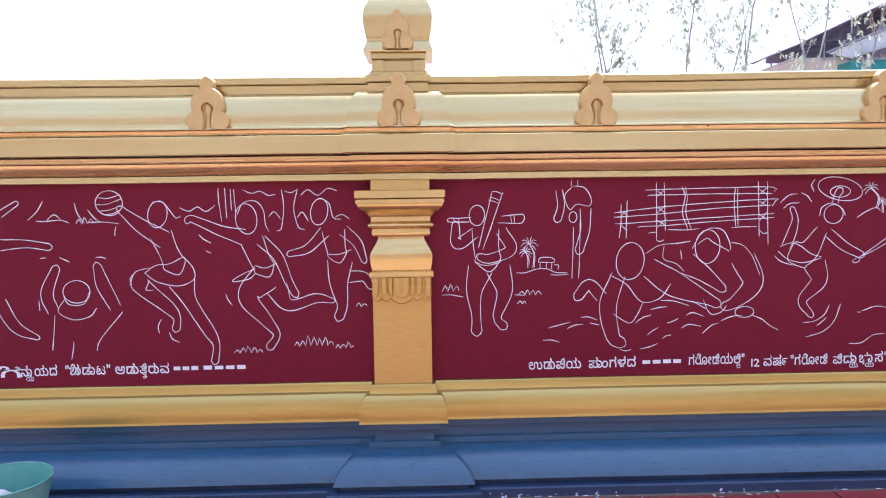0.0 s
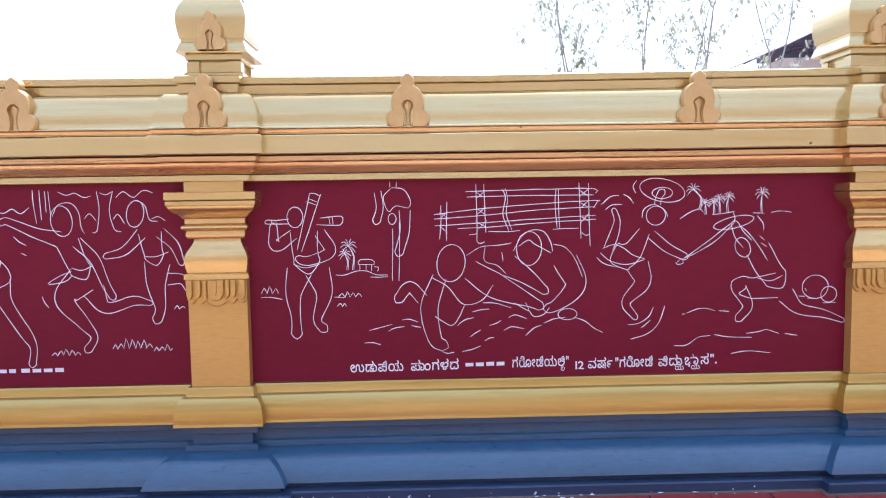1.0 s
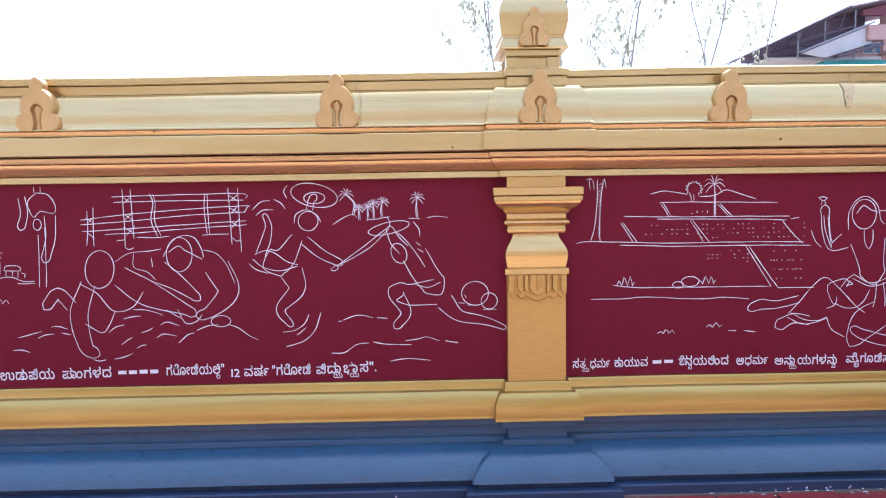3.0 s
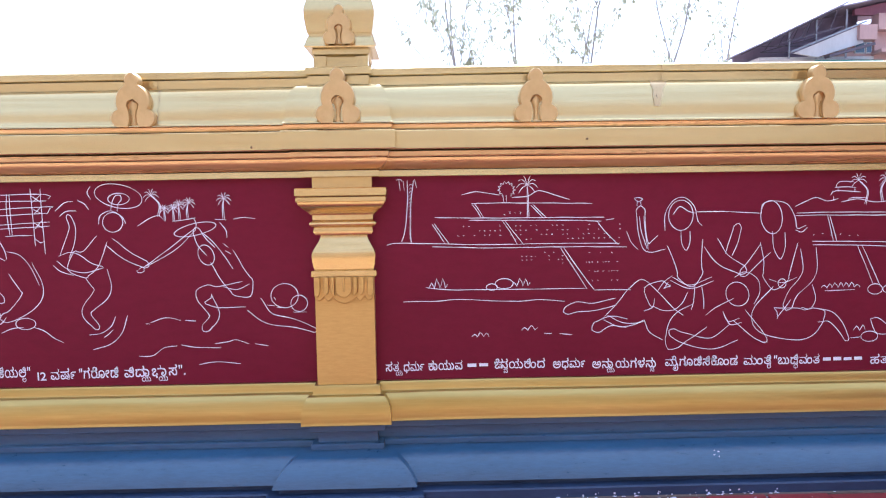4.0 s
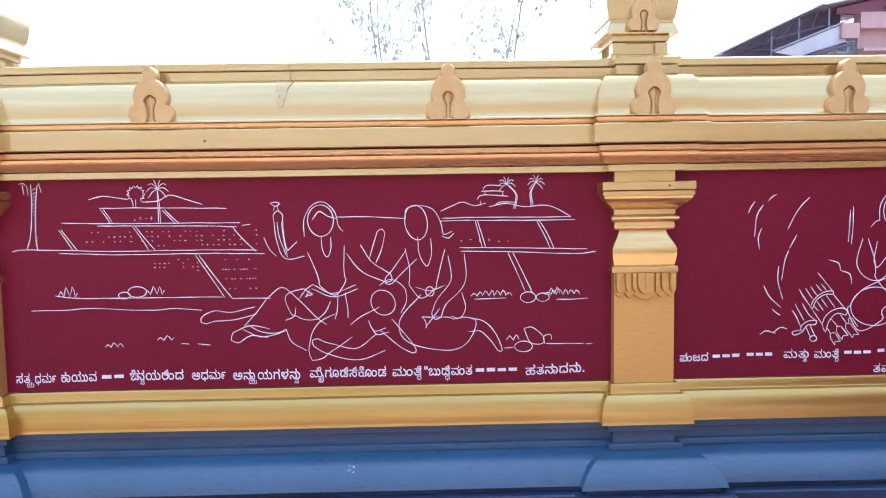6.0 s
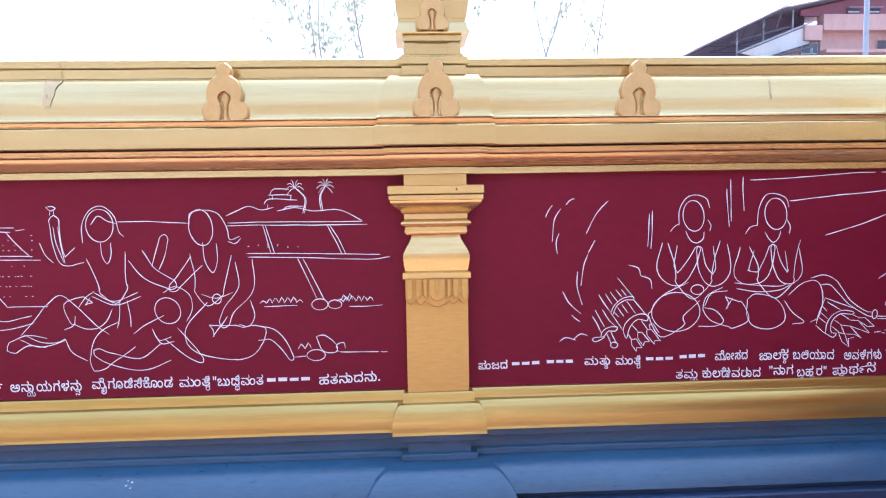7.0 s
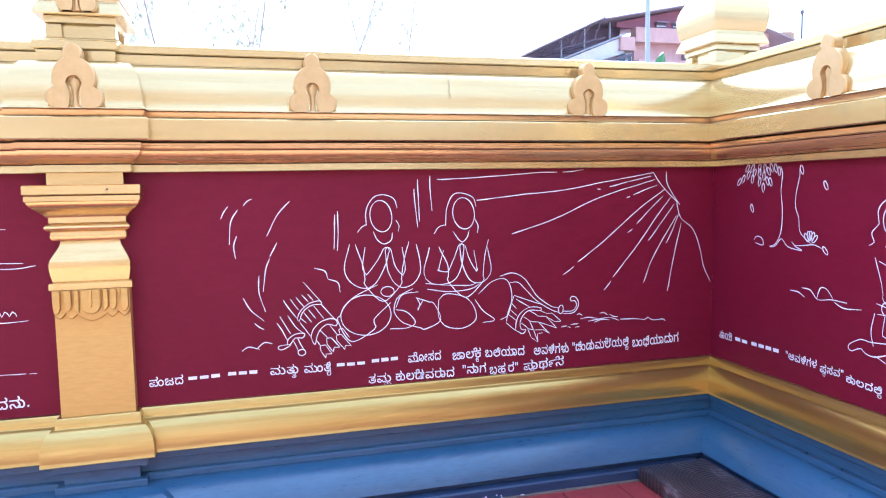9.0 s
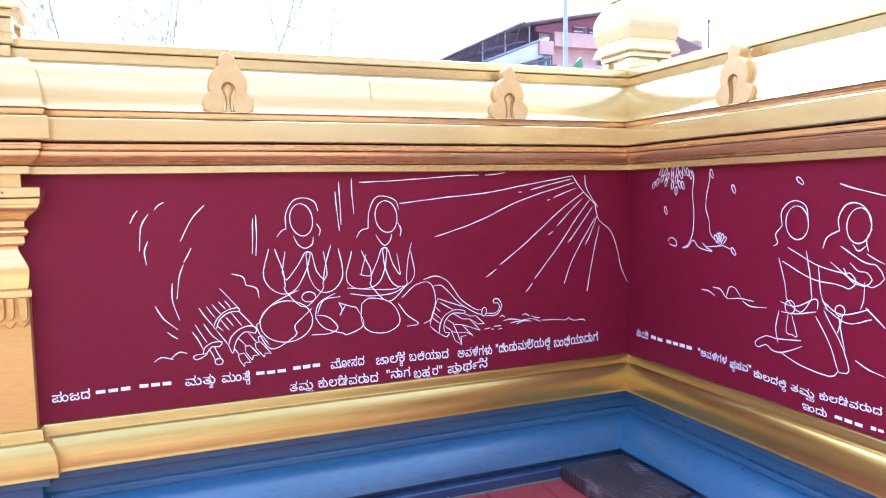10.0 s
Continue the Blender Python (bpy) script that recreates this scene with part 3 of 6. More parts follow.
    def word(self, text, x0, z0, x1, z1, h):
        """Lettering from (x0, z0) to (x1, z1) on its baseline."""
        self = self.apart("lettering")
        pen, pieces = 0.0, []
        for base, signs, subs, mark in clusters(text):
            v, f, w = glyph(base)
            pieces.append((v, f, pen, 0.0, 1.0))
            end = pen + w
            for sgn in signs:
                v, f, ws = glyph(sgn)
                lap = 0.30 if sgn in "\u0cbf\u0cc6\u0cc7\u0ccc" else 0.06
                pieces.append((v, f, end - lap, 0.0, 1.0))
                end += ws - lap
            for k, sb in enumerate(subs):
                v, f, ws = glyph(sb)
                pieces.append((v, f, pen + 0.5 * (end - pen) - 0.05, -0.36 - 0.1 * k, 0.55))
                end = max(end, pen + 0.5 * (end - pen) + 0.5 * ws)
            if mark:
                v, f, ws = glyph("\u0cef")
                pieces.append((v, f, end + 0.02, 0.0, 0.75))
                end += 0.02 + ws * 0.75
            pen = end + 0.07
        length = math.hypot(x1 - x0, z1 - z0)
        ux, uz = (x1 - x0) / length, (z1 - z0) / length
        sx, sy = length / max(pen - 0.07, 0.1), h * 0.60 / 0.6
        for v, f, px, py, k in pieces:
            base = len(self.v)
            for a, b in v:
                u, w = (px + a * k) * sx, (py + b * k) * sy
                self.v.append(self.face(x0 + u * ux, z0 + u * uz + w))
            self.f += [tuple(base + i for i in q) for q in f]

    def finish(self):
        if not self.v:
            return
        me = bpy.data.meshes.new(self.name)
        me.from_pydata(self.v, [], self.f)
        me.materials.append(M_LINE)
        ob = new(self.name, me)
        ob.parent = self.thing


mural_1 = mural(NORTH_FACE, "white line mural with a ball, trees and plain outline shapes")
d = Drawing("ball_drawing", mural_1)
d.oval(-1.627, 1.541, 0.069, 0.064, 0)
d.stroke(-1.680, 1.571, -1.634, 1.565, -1.570, 1.584)
d.stroke(-1.693, 1.536, -1.642, 1.536, -1.560, 1.563)
d.stroke(-1.684, 1.501, -1.623, 1.506, -1.561, 1.534)
d.stroke(-1.656, 1.484, -1.609, 1.489, -1.568, 1.511)
d = Drawing("outline_shape", mural_1)
d.oval(-1.382, 1.480, 0.049, 0.070, 12)
d.stroke(-1.427, 1.504, -1.399, 1.544, -1.353, 1.543, -1.320, 1.502, -1.287, 1.461, -1.264, 1.472)
d.limb(-1.350, 1.348, 0.047, -1.468, 1.423, 0.035, -1.574, 1.511, 0.017)
d.limb(-1.369, 1.377, 0.058, -1.330, 1.280, 0.050, -1.303, 1.215, 0.059)
d.stroke(-1.462, 1.176, -1.402, 1.216, -1.332, 1.224, -1.261, 1.258)
d.stroke(-1.456, 1.176, -1.394, 1.128, -1.285, 1.108, -1.207, 1.142, -1.211, 1.201, -1.255, 1.258)
d.limb(-1.428, 1.146, 0.059, -1.488, 1.123, 0.047, -1.342, 0.993, 0.032, -1.303, 0.933, 0.018, -1.311, 0.882, 0.021)
d.limb(-1.272, 1.131, 0.071, -1.230, 1.021, 0.035, -1.142, 0.870, 0.030, -1.104, 0.795, 0.018, -1.116, 0.705, 0.018)
d = Drawing("outline_shape", mural_1)
d.oval(-0.928, 1.450, 0.055, 0.079, -6)
d.stroke(-0.974, 1.474, -0.943, 1.532, -0.878, 1.542, -0.839, 1.495, -0.830, 1.419, -0.814, 1.383)
d.limb(-0.943, 1.356, 0.041, -1.064, 1.393, 0.026, -1.207, 1.454, 0.018, -1.230, 1.442, 0.015)
d.limb(-0.856, 1.340, 0.029, -0.771, 1.250, 0.026, -0.717, 1.116, 0.021, -0.683, 1.050, 0.018)
d.limb(-0.903, 1.341, 0.059, -0.865, 1.243, 0.053, -0.838, 1.189, 0.053)
d.stroke(-0.890, 1.208, -0.837, 1.195, -0.778, 1.218)
d.stroke(-0.890, 1.190, -0.955, 1.165, -1.009, 1.127, -0.927, 1.137, -0.891, 1.166)
d.limb(-0.839, 1.148, 0.077, -0.930, 1.045, 0.053, -0.846, 0.925, 0.033, -0.790, 0.843, 0.018, -0.827, 0.777, 0.021)
d.limb(-0.782, 1.088, 0.059, -0.720, 0.997, 0.030, -0.578, 1.030, 0.024, -0.490, 1.017, 0.012)
d = Drawing("outline_shape", mural_1)
d.oval(-0.551, 1.482, 0.044, 0.070, 10)
d.stroke(-0.588, 1.521, -0.549, 1.549, -0.500, 1.525, -0.479, 1.452, -0.438, 1.442)
d.limb(-0.525, 1.379, 0.029, -0.615, 1.292, 0.021, -0.712, 1.264, 0.015)
d.limb(-0.428, 1.384, 0.029, -0.359, 1.318, 0.024, -0.323, 1.222, 0.015)
d.limb(-0.480, 1.384, 0.059, -0.471, 1.305, 0.050, -0.460, 1.254, 0.047)
d.stroke(-0.513, 1.261, -0.454, 1.260, -0.389, 1.283)
d.limb(-0.449, 1.224, 0.065, -0.458, 1.112, 0.047, -0.443, 0.992, 0.027, -0.462, 0.927, 0.024)
d.limb(-0.404, 1.141, 0.030, -0.325, 1.139, 0.024, -0.293, 1.085, 0.015)
d = Drawing("outline_shape", mural_1)
d.oval(-1.814, 1.085, 0.069, 0.059, 0)
d.stroke(-1.884, 1.083, -1.858, 1.023, -1.777, 1.022, -1.745, 1.089)
d.stroke(-1.877, 1.047, -1.913, 0.983, -1.839, 0.940, -1.751, 0.956, -1.714, 1.000)
d.limb(-1.936, 0.983, 0.029, -1.965, 1.078, 0.032, -1.912, 1.210, 0.020)
d.limb(-1.616, 0.998, 0.029, -1.674, 1.118, 0.035, -1.703, 1.221, 0.020)
d.stroke(-1.931, 0.965, -1.943, 0.841, -1.950, 0.781)
d.stroke(-1.582, 0.977, -1.653, 0.895, -1.712, 0.821, -1.726, 0.771)
d = Drawing("outline_shape", mural_1)
d.limb(-2.192, 1.334, 0.029, -2.060, 1.338, 0.020, -1.940, 1.319, 0.017)
d.limb(-2.183, 1.491, 0.017, -2.129, 1.525, 0.014, -2.094, 1.548, 0.012)
d.limb(-2.210, 1.038, 0.035, -2.131, 0.904, 0.029, -2.024, 0.848, 0.012)
d = Drawing("tree_drawing", mural_1)
d.stroke(-1.067, 1.612, -1.064, 1.533, -1.053, 1.440)
d.stroke(-1.032, 1.611, -1.030, 1.533, -1.027, 1.457)
d.stroke(-1.004, 1.605, -1.002, 1.497)
d.stroke(-0.986, 1.605, -0.980, 1.456)
d.stroke(-0.743, 1.602, -0.734, 1.499, -0.749, 1.397, -0.773, 1.389)
d.stroke(-0.661, 1.601, -0.682, 1.499, -0.661, 1.405, -0.627, 1.392)
d.stroke(-0.726, 1.593, -0.697, 1.581, -0.661, 1.598)
d.stroke(-0.940, 1.601, -0.897, 1.583, -0.853, 1.594, -0.811, 1.571, -0.773, 1.576)
d.stroke(-0.645, 1.568, -0.606, 1.597, -0.557, 1.567, -0.504, 1.601, -0.458, 1.589)
d.stroke(-0.811, 1.460, -0.784, 1.486, -0.750, 1.447)
d.stroke(-0.666, 1.452, -0.639, 1.481, -0.608, 1.433)
d.stroke(-1.268, 1.513, -1.219, 1.495, -1.175, 1.517, -1.133, 1.493, -1.088, 1.522)
d.stroke(-0.467, 1.455, -0.432, 1.466, -0.397, 1.442)
d = Drawing("ground_drawing", mural_1)
d.stroke(-2.002, 1.454, -1.956, 1.453, -1.884, 1.458, -1.836, 1.445)
d.stroke(-1.944, 1.459, -1.908, 1.487, -1.875, 1.463)
d.stroke(-1.741, 1.444, -1.669, 1.446, -1.583, 1.436)
d.tuft(-1.756, 1.438, 0.087, 0.041)
d.tuft(-0.940, 0.749, 0.148, 0.042)
d.tuft(-0.597, 0.779, 0.208, 0.065)
d.tuft(-0.437, 0.764, 0.101, 0.042)
d.tuft(-0.343, 0.984, 0.059, 0.030)
d = Drawing("speed_line_drawing", mural_1)
d.stroke(-1.962, 1.555, -1.993, 1.503, -2.042, 1.460)
d.stroke(-1.802, 1.544, -1.788, 1.491, -1.756, 1.441)
d.stroke(-1.735, 1.508, -1.703, 1.467, -1.675, 1.446)
d.stroke(-1.595, 1.419, -1.602, 1.395, -1.601, 1.372)
d.stroke(-1.520, 1.171, -1.536, 1.148, -1.529, 1.115)
d.stroke(-1.385, 0.935, -1.402, 0.896, -1.397, 0.860)
d.stroke(-1.347, 0.865, -1.331, 0.829, -1.297, 0.813)
d.stroke(-1.175, 1.374, -1.147, 1.347, -1.113, 1.329)
d.stroke(-1.143, 1.289, -1.115, 1.276)
d.stroke(-1.047, 1.062, -1.036, 1.032, -1.014, 1.002)
d.stroke(-1.990, 1.261, -1.961, 1.266)
d.stroke(-1.892, 1.265, -1.863, 1.253, -1.841, 1.241)
d.stroke(-1.707, 1.262, -1.678, 1.265, -1.655, 1.256)
d.stroke(-2.008, 1.044, -2.006, 1.014, -2.005, 0.990)
d.stroke(-1.840, 0.824, -1.845, 0.779, -1.856, 0.731)
d = Drawing("lettering", mural_1)
d.word('ಗೆ', -2.234, 0.643, -2.181, 0.642, 0.071)
d.word('"ನ್ಯಾಯದ', -2.146, 0.644, -1.936, 0.649, 0.071)
d.word('"ಚೆಂಡಾಟ"', -1.896, 0.648, -1.662, 0.649, 0.071)
d.word('ಆಡುತ್ತಿರುವ', -1.638, 0.649, -1.356, 0.649, 0.071)
d.bar(-1.333, 0.652, -1.194, 0.652, 0.065)
d.bar(-1.177, 0.652, -0.944, 0.653, 0.065)

mural_2 = mural(NORTH_FACE, "white line mural with bamboo fence, palms and plain outline shapes")
d = Drawing("log_drawing", mural_2)
d.stroke(0.347, 1.573, 0.371, 1.575, 0.399, 1.560, 0.396, 1.546, 0.297, 1.271)
d.stroke(0.347, 1.573, 0.321, 1.465, 0.274, 1.283)
d.stroke(0.328, 1.532, 0.357, 1.523, 0.386, 1.511)
d.stroke(0.338, 1.547, 0.364, 1.538, 0.387, 1.528)
d.stroke(0.396, 1.446, 0.452, 1.451, 0.508, 1.453, 0.516, 1.433, 0.503, 1.409, 0.465, 1.407, 0.378, 1.411)
d.stroke(0.443, 1.451, 0.448, 1.410)
d.stroke(0.461, 1.451, 0.465, 1.410)
d.stroke(0.238, 1.443, 0.174, 1.438, 0.121, 1.439, 0.115, 1.421, 0.173, 1.418, 0.238, 1.419)
d.stroke(0.145, 1.441, 0.150, 1.418)
d.stroke(0.168, 1.441, 0.173, 1.418)
d = Drawing("outline_shape", mural_2)
d.oval(0.268, 1.451, 0.041, 0.053, 0)
d.limb(0.259, 1.363, 0.026, 0.164, 1.306, 0.029, 0.155, 1.409, 0.018)
d.limb(0.394, 1.370, 0.029, 0.444, 1.272, 0.029, 0.328, 1.223, 0.024, 0.279, 1.236, 0.018)
d.limb(0.312, 1.377, 0.071, 0.315, 1.289, 0.065, 0.325, 1.212, 0.065)
d.stroke(0.254, 1.207, 0.313, 1.188, 0.389, 1.205)
d.limb(0.283, 1.171, 0.065, 0.250, 1.053, 0.041, 0.258, 0.933, 0.024, 0.261, 0.837, 0.027)
d.limb(0.377, 1.169, 0.065, 0.409, 1.050, 0.041, 0.370, 0.916, 0.021, 0.404, 0.864, 0.024)
d = Drawing("outline_shape", mural_2)
d.stroke(0.763, 1.628, 0.763, 1.599)
d.stroke(0.796, 1.628, 0.795, 1.598)
d.stroke(0.774, 1.599, 0.727, 1.547, 0.754, 1.473, 0.790, 1.502, 0.855, 1.492, 0.867, 1.530, 0.833, 1.589, 0.774, 1.599)
d.limb(0.837, 1.481, 0.029, 0.835, 1.369, 0.024, 0.803, 1.257, 0.021)
d.limb(0.698, 1.577, 0.018, 0.708, 1.494, 0.018, 0.689, 1.424, 0.021)
d.oval(0.771, 1.435, 0.021, 0.029, 0)
d.stroke(0.773, 1.384, 0.770, 1.251, 0.765, 1.112)
d.stroke(0.809, 1.422, 0.806, 1.251, 0.800, 1.111)
d = Drawing("village_drawing", mural_2)
d.palm(0.559, 1.172, 0.148, -0.018)
d.palm(0.530, 1.173, 0.095, -0.009)
d.stroke(0.589, 1.201, 0.599, 1.225, 0.661, 1.224, 0.672, 1.200, 0.589, 1.201)
d.stroke(0.598, 1.201, 0.598, 1.171)
d.stroke(0.660, 1.200, 0.659, 1.164)
d.stroke(0.631, 1.200, 0.630, 1.171)
d.stroke(0.672, 1.188, 0.695, 1.182, 0.689, 1.164)
d.stroke(0.473, 1.147, 0.517, 1.146, 0.583, 1.166, 0.636, 1.165, 0.680, 1.146, 0.742, 1.142)
d.stroke(0.653, 1.135, 0.694, 1.131, 0.747, 1.133)
d.tuft(0.126, 1.055, 0.089, 0.053)
d.stroke(0.079, 1.035, 0.132, 1.037, 0.190, 1.024)
d.tuft(0.544, 1.029, 0.119, 0.041)
d.stroke(0.461, 1.031, 0.514, 1.027)
d.tuft(0.501, 0.982, 0.047, 0.024)
d = Drawing("bamboo_fence_drawing", mural_2)
d.stroke(0.989, 1.455, 1.202, 1.478, 1.498, 1.500, 1.831, 1.516, 1.843, 1.507, 1.825, 1.477)
d.stroke(0.989, 1.431, 1.231, 1.445, 1.528, 1.470, 1.825, 1.483)
d.stroke(1.162, 1.570, 1.180, 1.572, 1.499, 1.577, 1.825, 1.578, 1.834, 1.554)
d.stroke(1.162, 1.543, 1.380, 1.546, 1.587, 1.546, 1.825, 1.545)
d.stroke(0.994, 1.396, 1.231, 1.407, 1.527, 1.423, 1.837, 1.439)
d.stroke(1.112, 1.379, 1.231, 1.383, 1.498, 1.400, 1.837, 1.418)
d.stroke(1.272, 1.362, 1.379, 1.360, 1.438, 1.365)
d.stroke(1.610, 1.368, 1.676, 1.370, 1.747, 1.372)
d.stroke(1.209, 1.610, 1.211, 1.510, 1.213, 1.392, 1.212, 1.309)
d.stroke(1.251, 1.609, 1.255, 1.480, 1.260, 1.356)
d.stroke(1.748, 1.608, 1.753, 1.502, 1.759, 1.318)
d.stroke(1.798, 1.608, 1.801, 1.442, 1.807, 1.276)
d.stroke(1.025, 1.501, 1.024, 1.395, 1.017, 1.324)
d.stroke(1.058, 1.518, 1.054, 1.424, 1.052, 1.318)
d.stroke(1.345, 1.585, 1.362, 1.537, 1.350, 1.449, 1.379, 1.366)
d.stroke(1.363, 1.584, 1.374, 1.531, 1.367, 1.449, 1.396, 1.366)
d.stroke(1.629, 1.581, 1.623, 1.504, 1.634, 1.374)
d.stroke(1.641, 1.580, 1.641, 1.504, 1.646, 1.374)
d.stroke(1.209, 1.569, 1.256, 1.539)
d.stroke(1.256, 1.574, 1.209, 1.534)
d.stroke(1.208, 1.487, 1.255, 1.451)
d.stroke(1.261, 1.492, 1.214, 1.451)
d.stroke(1.207, 1.416, 1.266, 1.380)
d.stroke(1.267, 1.421, 1.219, 1.374)
d.stroke(1.748, 1.573, 1.801, 1.537)
d.stroke(1.801, 1.578, 1.753, 1.537)
d.stroke(1.748, 1.508, 1.801, 1.478)
d.stroke(1.801, 1.519, 1.759, 1.478)
d.stroke(1.753, 1.437, 1.801, 1.407)
d.stroke(1.801, 1.448, 1.759, 1.401)
d.stroke(1.019, 1.466, 1.060, 1.436)
d.stroke(1.060, 1.471, 1.024, 1.437)
d.stroke(1.018, 1.395, 1.059, 1.359)
d.stroke(1.171, 1.346, 1.215, 1.351)
d.stroke(1.212, 1.309, 1.230, 1.300, 1.253, 1.309)
d.stroke(1.759, 1.354, 1.783, 1.333, 1.807, 1.341)
d = Drawing("outline_shape", mural_2)
d.oval(1.074, 1.199, 0.074, 0.098, 8)
d.limb(1.014, 1.128, 0.036, 0.958, 0.965, 0.045, 0.985, 0.799, 0.036, 1.032, 0.761, 0.027)
d.limb(1.175, 1.161, 0.053, 1.317, 1.069, 0.065, 1.495, 0.988, 0.030, 1.543, 0.963, 0.024)
d.stroke(0.966, 1.129, 1.055, 1.074, 1.137, 0.982, 1.232, 0.999, 1.293, 1.079)
d.stroke(1.143, 0.976, 1.112, 0.911, 1.070, 0.869, 0.987, 0.919)
d.limb(0.923, 1.010, 0.030, 0.856, 1.077, 0.030, 0.795, 1.013, 0.024)
d.stroke(1.155, 1.239, 1.229, 1.279, 1.319, 1.290, 1.393, 1.300)
d.stroke(1.405, 0.983, 1.480, 0.940, 1.465, 0.985)
d.stroke(1.480, 0.946, 1.510, 0.909, 1.561, 0.920, 1.591, 0.953)
d = Drawing("outline_shape", mural_2)
d.oval(1.485, 1.269, 0.066, 0.089, 4)
d.stroke(1.402, 1.259, 1.444, 1.329, 1.497, 1.364, 1.563, 1.357, 1.601, 1.297, 1.610, 1.252)
d.stroke(1.431, 1.282, 1.482, 1.314, 1.512, 1.293, 1.556, 1.268, 1.601, 1.243)
d.limb(1.676, 1.206, 0.065, 1.729, 1.071, 0.054, 1.630, 0.967, 0.030, 1.579, 0.950, 0.024)
d.stroke(1.610, 1.291, 1.676, 1.272, 1.729, 1.205, 1.765, 1.115)
d.limb(1.377, 1.182, 0.059, 1.466, 1.126, 0.042, 1.570, 1.043, 0.021)
d.stroke(1.253, 1.279, 1.252, 1.208, 1.318, 1.183, 1.362, 1.140)
d.stroke(1.342, 1.254, 1.348, 1.206)
d.oval(1.687, 0.918, 0.051, 0.030, 0)
d = Drawing("ground_drawing", mural_2)
d.stroke(0.640, 0.851, 0.694, 0.865, 0.760, 0.881)
d.stroke(0.741, 0.846, 0.777, 0.863, 0.825, 0.868)
d.stroke(0.814, 0.904, 0.853, 0.907, 0.897, 0.891)
d.stroke(0.861, 0.873, 0.911, 0.863)
d.stroke(0.612, 0.785, 0.657, 0.787, 0.698, 0.774)
d.stroke(1.020, 0.731, 1.050, 0.721, 1.083, 0.727)
d.stroke(1.128, 0.729, 1.179, 0.740, 1.224, 0.757)
d.stroke(1.248, 0.784, 1.272, 0.799, 1.296, 0.801)
d.stroke(1.170, 0.804, 1.195, 0.825, 1.225, 0.842)
d.stroke(1.273, 0.865, 1.309, 0.877, 1.333, 0.891)
d.stroke(1.105, 0.869, 1.142, 0.898, 1.190, 0.909)
d.stroke(1.184, 0.939, 1.232, 0.951, 1.274, 0.953)
d.stroke(1.350, 0.837, 1.390, 0.857, 1.458, 0.844)
d.stroke(1.375, 0.906, 1.411, 0.920, 1.471, 0.898)
d.stroke(1.464, 0.807, 1.510, 0.849, 1.549, 0.860)
d.stroke(1.561, 0.872, 1.615, 0.895, 1.675, 0.900)
d.stroke(1.729, 0.899, 1.780, 0.880, 1.826, 0.842, 1.874, 0.817)
d.stroke(1.238, 0.987, 1.301, 0.985, 1.390, 0.957)
d = Drawing("outline_shape", mural_2)
d.oval(2.154, 1.431, 0.051, 0.050, 0)
d.stroke(2.082, 1.423, 2.093, 1.467, 2.147, 1.490, 2.201, 1.460, 2.219, 1.424)
d.oval(2.188, 1.564, 0.120, 0.059, 12)
d.oval(2.188, 1.549, 0.054, 0.030, 0)
d.limb(2.162, 1.490, 0.015, 2.171, 1.531, 0.015, 2.188, 1.555, 0.018)
d.limb(2.094, 1.349, 0.030, 2.029, 1.245, 0.054, 1.975, 1.216, 0.072)
d.limb(2.130, 1.333, 0.024, 2.215, 1.263, 0.024, 2.312, 1.211, 0.018)
d.stroke(1.873, 1.263, 1.930, 1.283, 1.981, 1.267, 2.035, 1.224, 2.095, 1.205)
d.stroke(1.861, 1.239, 1.915, 1.196, 1.999, 1.177, 2.095, 1.199)
d.limb(1.903, 1.262, 0.024, 1.933, 1.336, 0.024, 1.950, 1.410, 0.015, 1.932, 1.464, 0.012)
d.limb(2.059, 1.170, 0.060, 2.084, 1.079, 0.042, 2.000, 0.975, 0.024, 2.049, 0.893, 0.015)
d = Drawing("sword_drawing", mural_2)
d.stroke(2.294, 1.196, 2.336, 1.225, 2.440, 1.298, 2.574, 1.400)
d.stroke(2.318, 1.207, 2.461, 1.283, 2.568, 1.383)
d.stroke(2.270, 1.184, 2.294, 1.202, 2.300, 1.178, 2.270, 1.172, 2.264, 1.184)
d.stroke(2.561, 1.445, 2.574, 1.415, 2.568, 1.383)
d.oval(2.568, 1.389, 0.109, 0.030, -12)
d = Drawing("outline_shape", mural_2)
d.oval(2.619, 1.256, 0.039, 0.054, -25)
d.limb(2.643, 1.274, 0.030, 2.600, 1.325, 0.027, 2.574, 1.383, 0.018)
d.limb(2.698, 1.249, 0.066, 2.748, 1.158, 0.066, 2.804, 1.082, 0.060)
d.stroke(2.605, 1.370, 2.654, 1.325, 2.713, 1.249, 2.753, 1.182)
d.stroke(2.700, 1.092, 2.768, 1.076, 2.834, 1.102)
d.limb(2.805, 1.051, 0.066, 2.671, 1.039, 0.054, 2.598, 1.055, 0.042, 2.648, 0.948, 0.027, 2.601, 0.876, 0.021)
d.limb(2.854, 0.999, 0.048, 2.929, 0.925, 0.030, 3.058, 0.895, 0.021, 3.164, 0.856, 0.012)
d.stroke(2.708, 1.315, 2.733, 1.293)
d.stroke(2.715, 1.279, 2.746, 1.260)
d = Drawing("ball_drawing", mural_2)
d.oval(3.012, 1.039, 0.070, 0.063, 0)
d.oval(3.086, 0.998, 0.043, 0.042, 0)
d.stroke(2.922, 0.992, 2.958, 0.988)
d.stroke(2.971, 0.979, 3.023, 0.978)
d.stroke(3.054, 0.953, 3.124, 0.954)
d.stroke(2.957, 1.033, 2.967, 1.015)
d = Drawing("village_drawing", mural_2)
d.palm(2.381, 1.457, 0.125, -0.030)
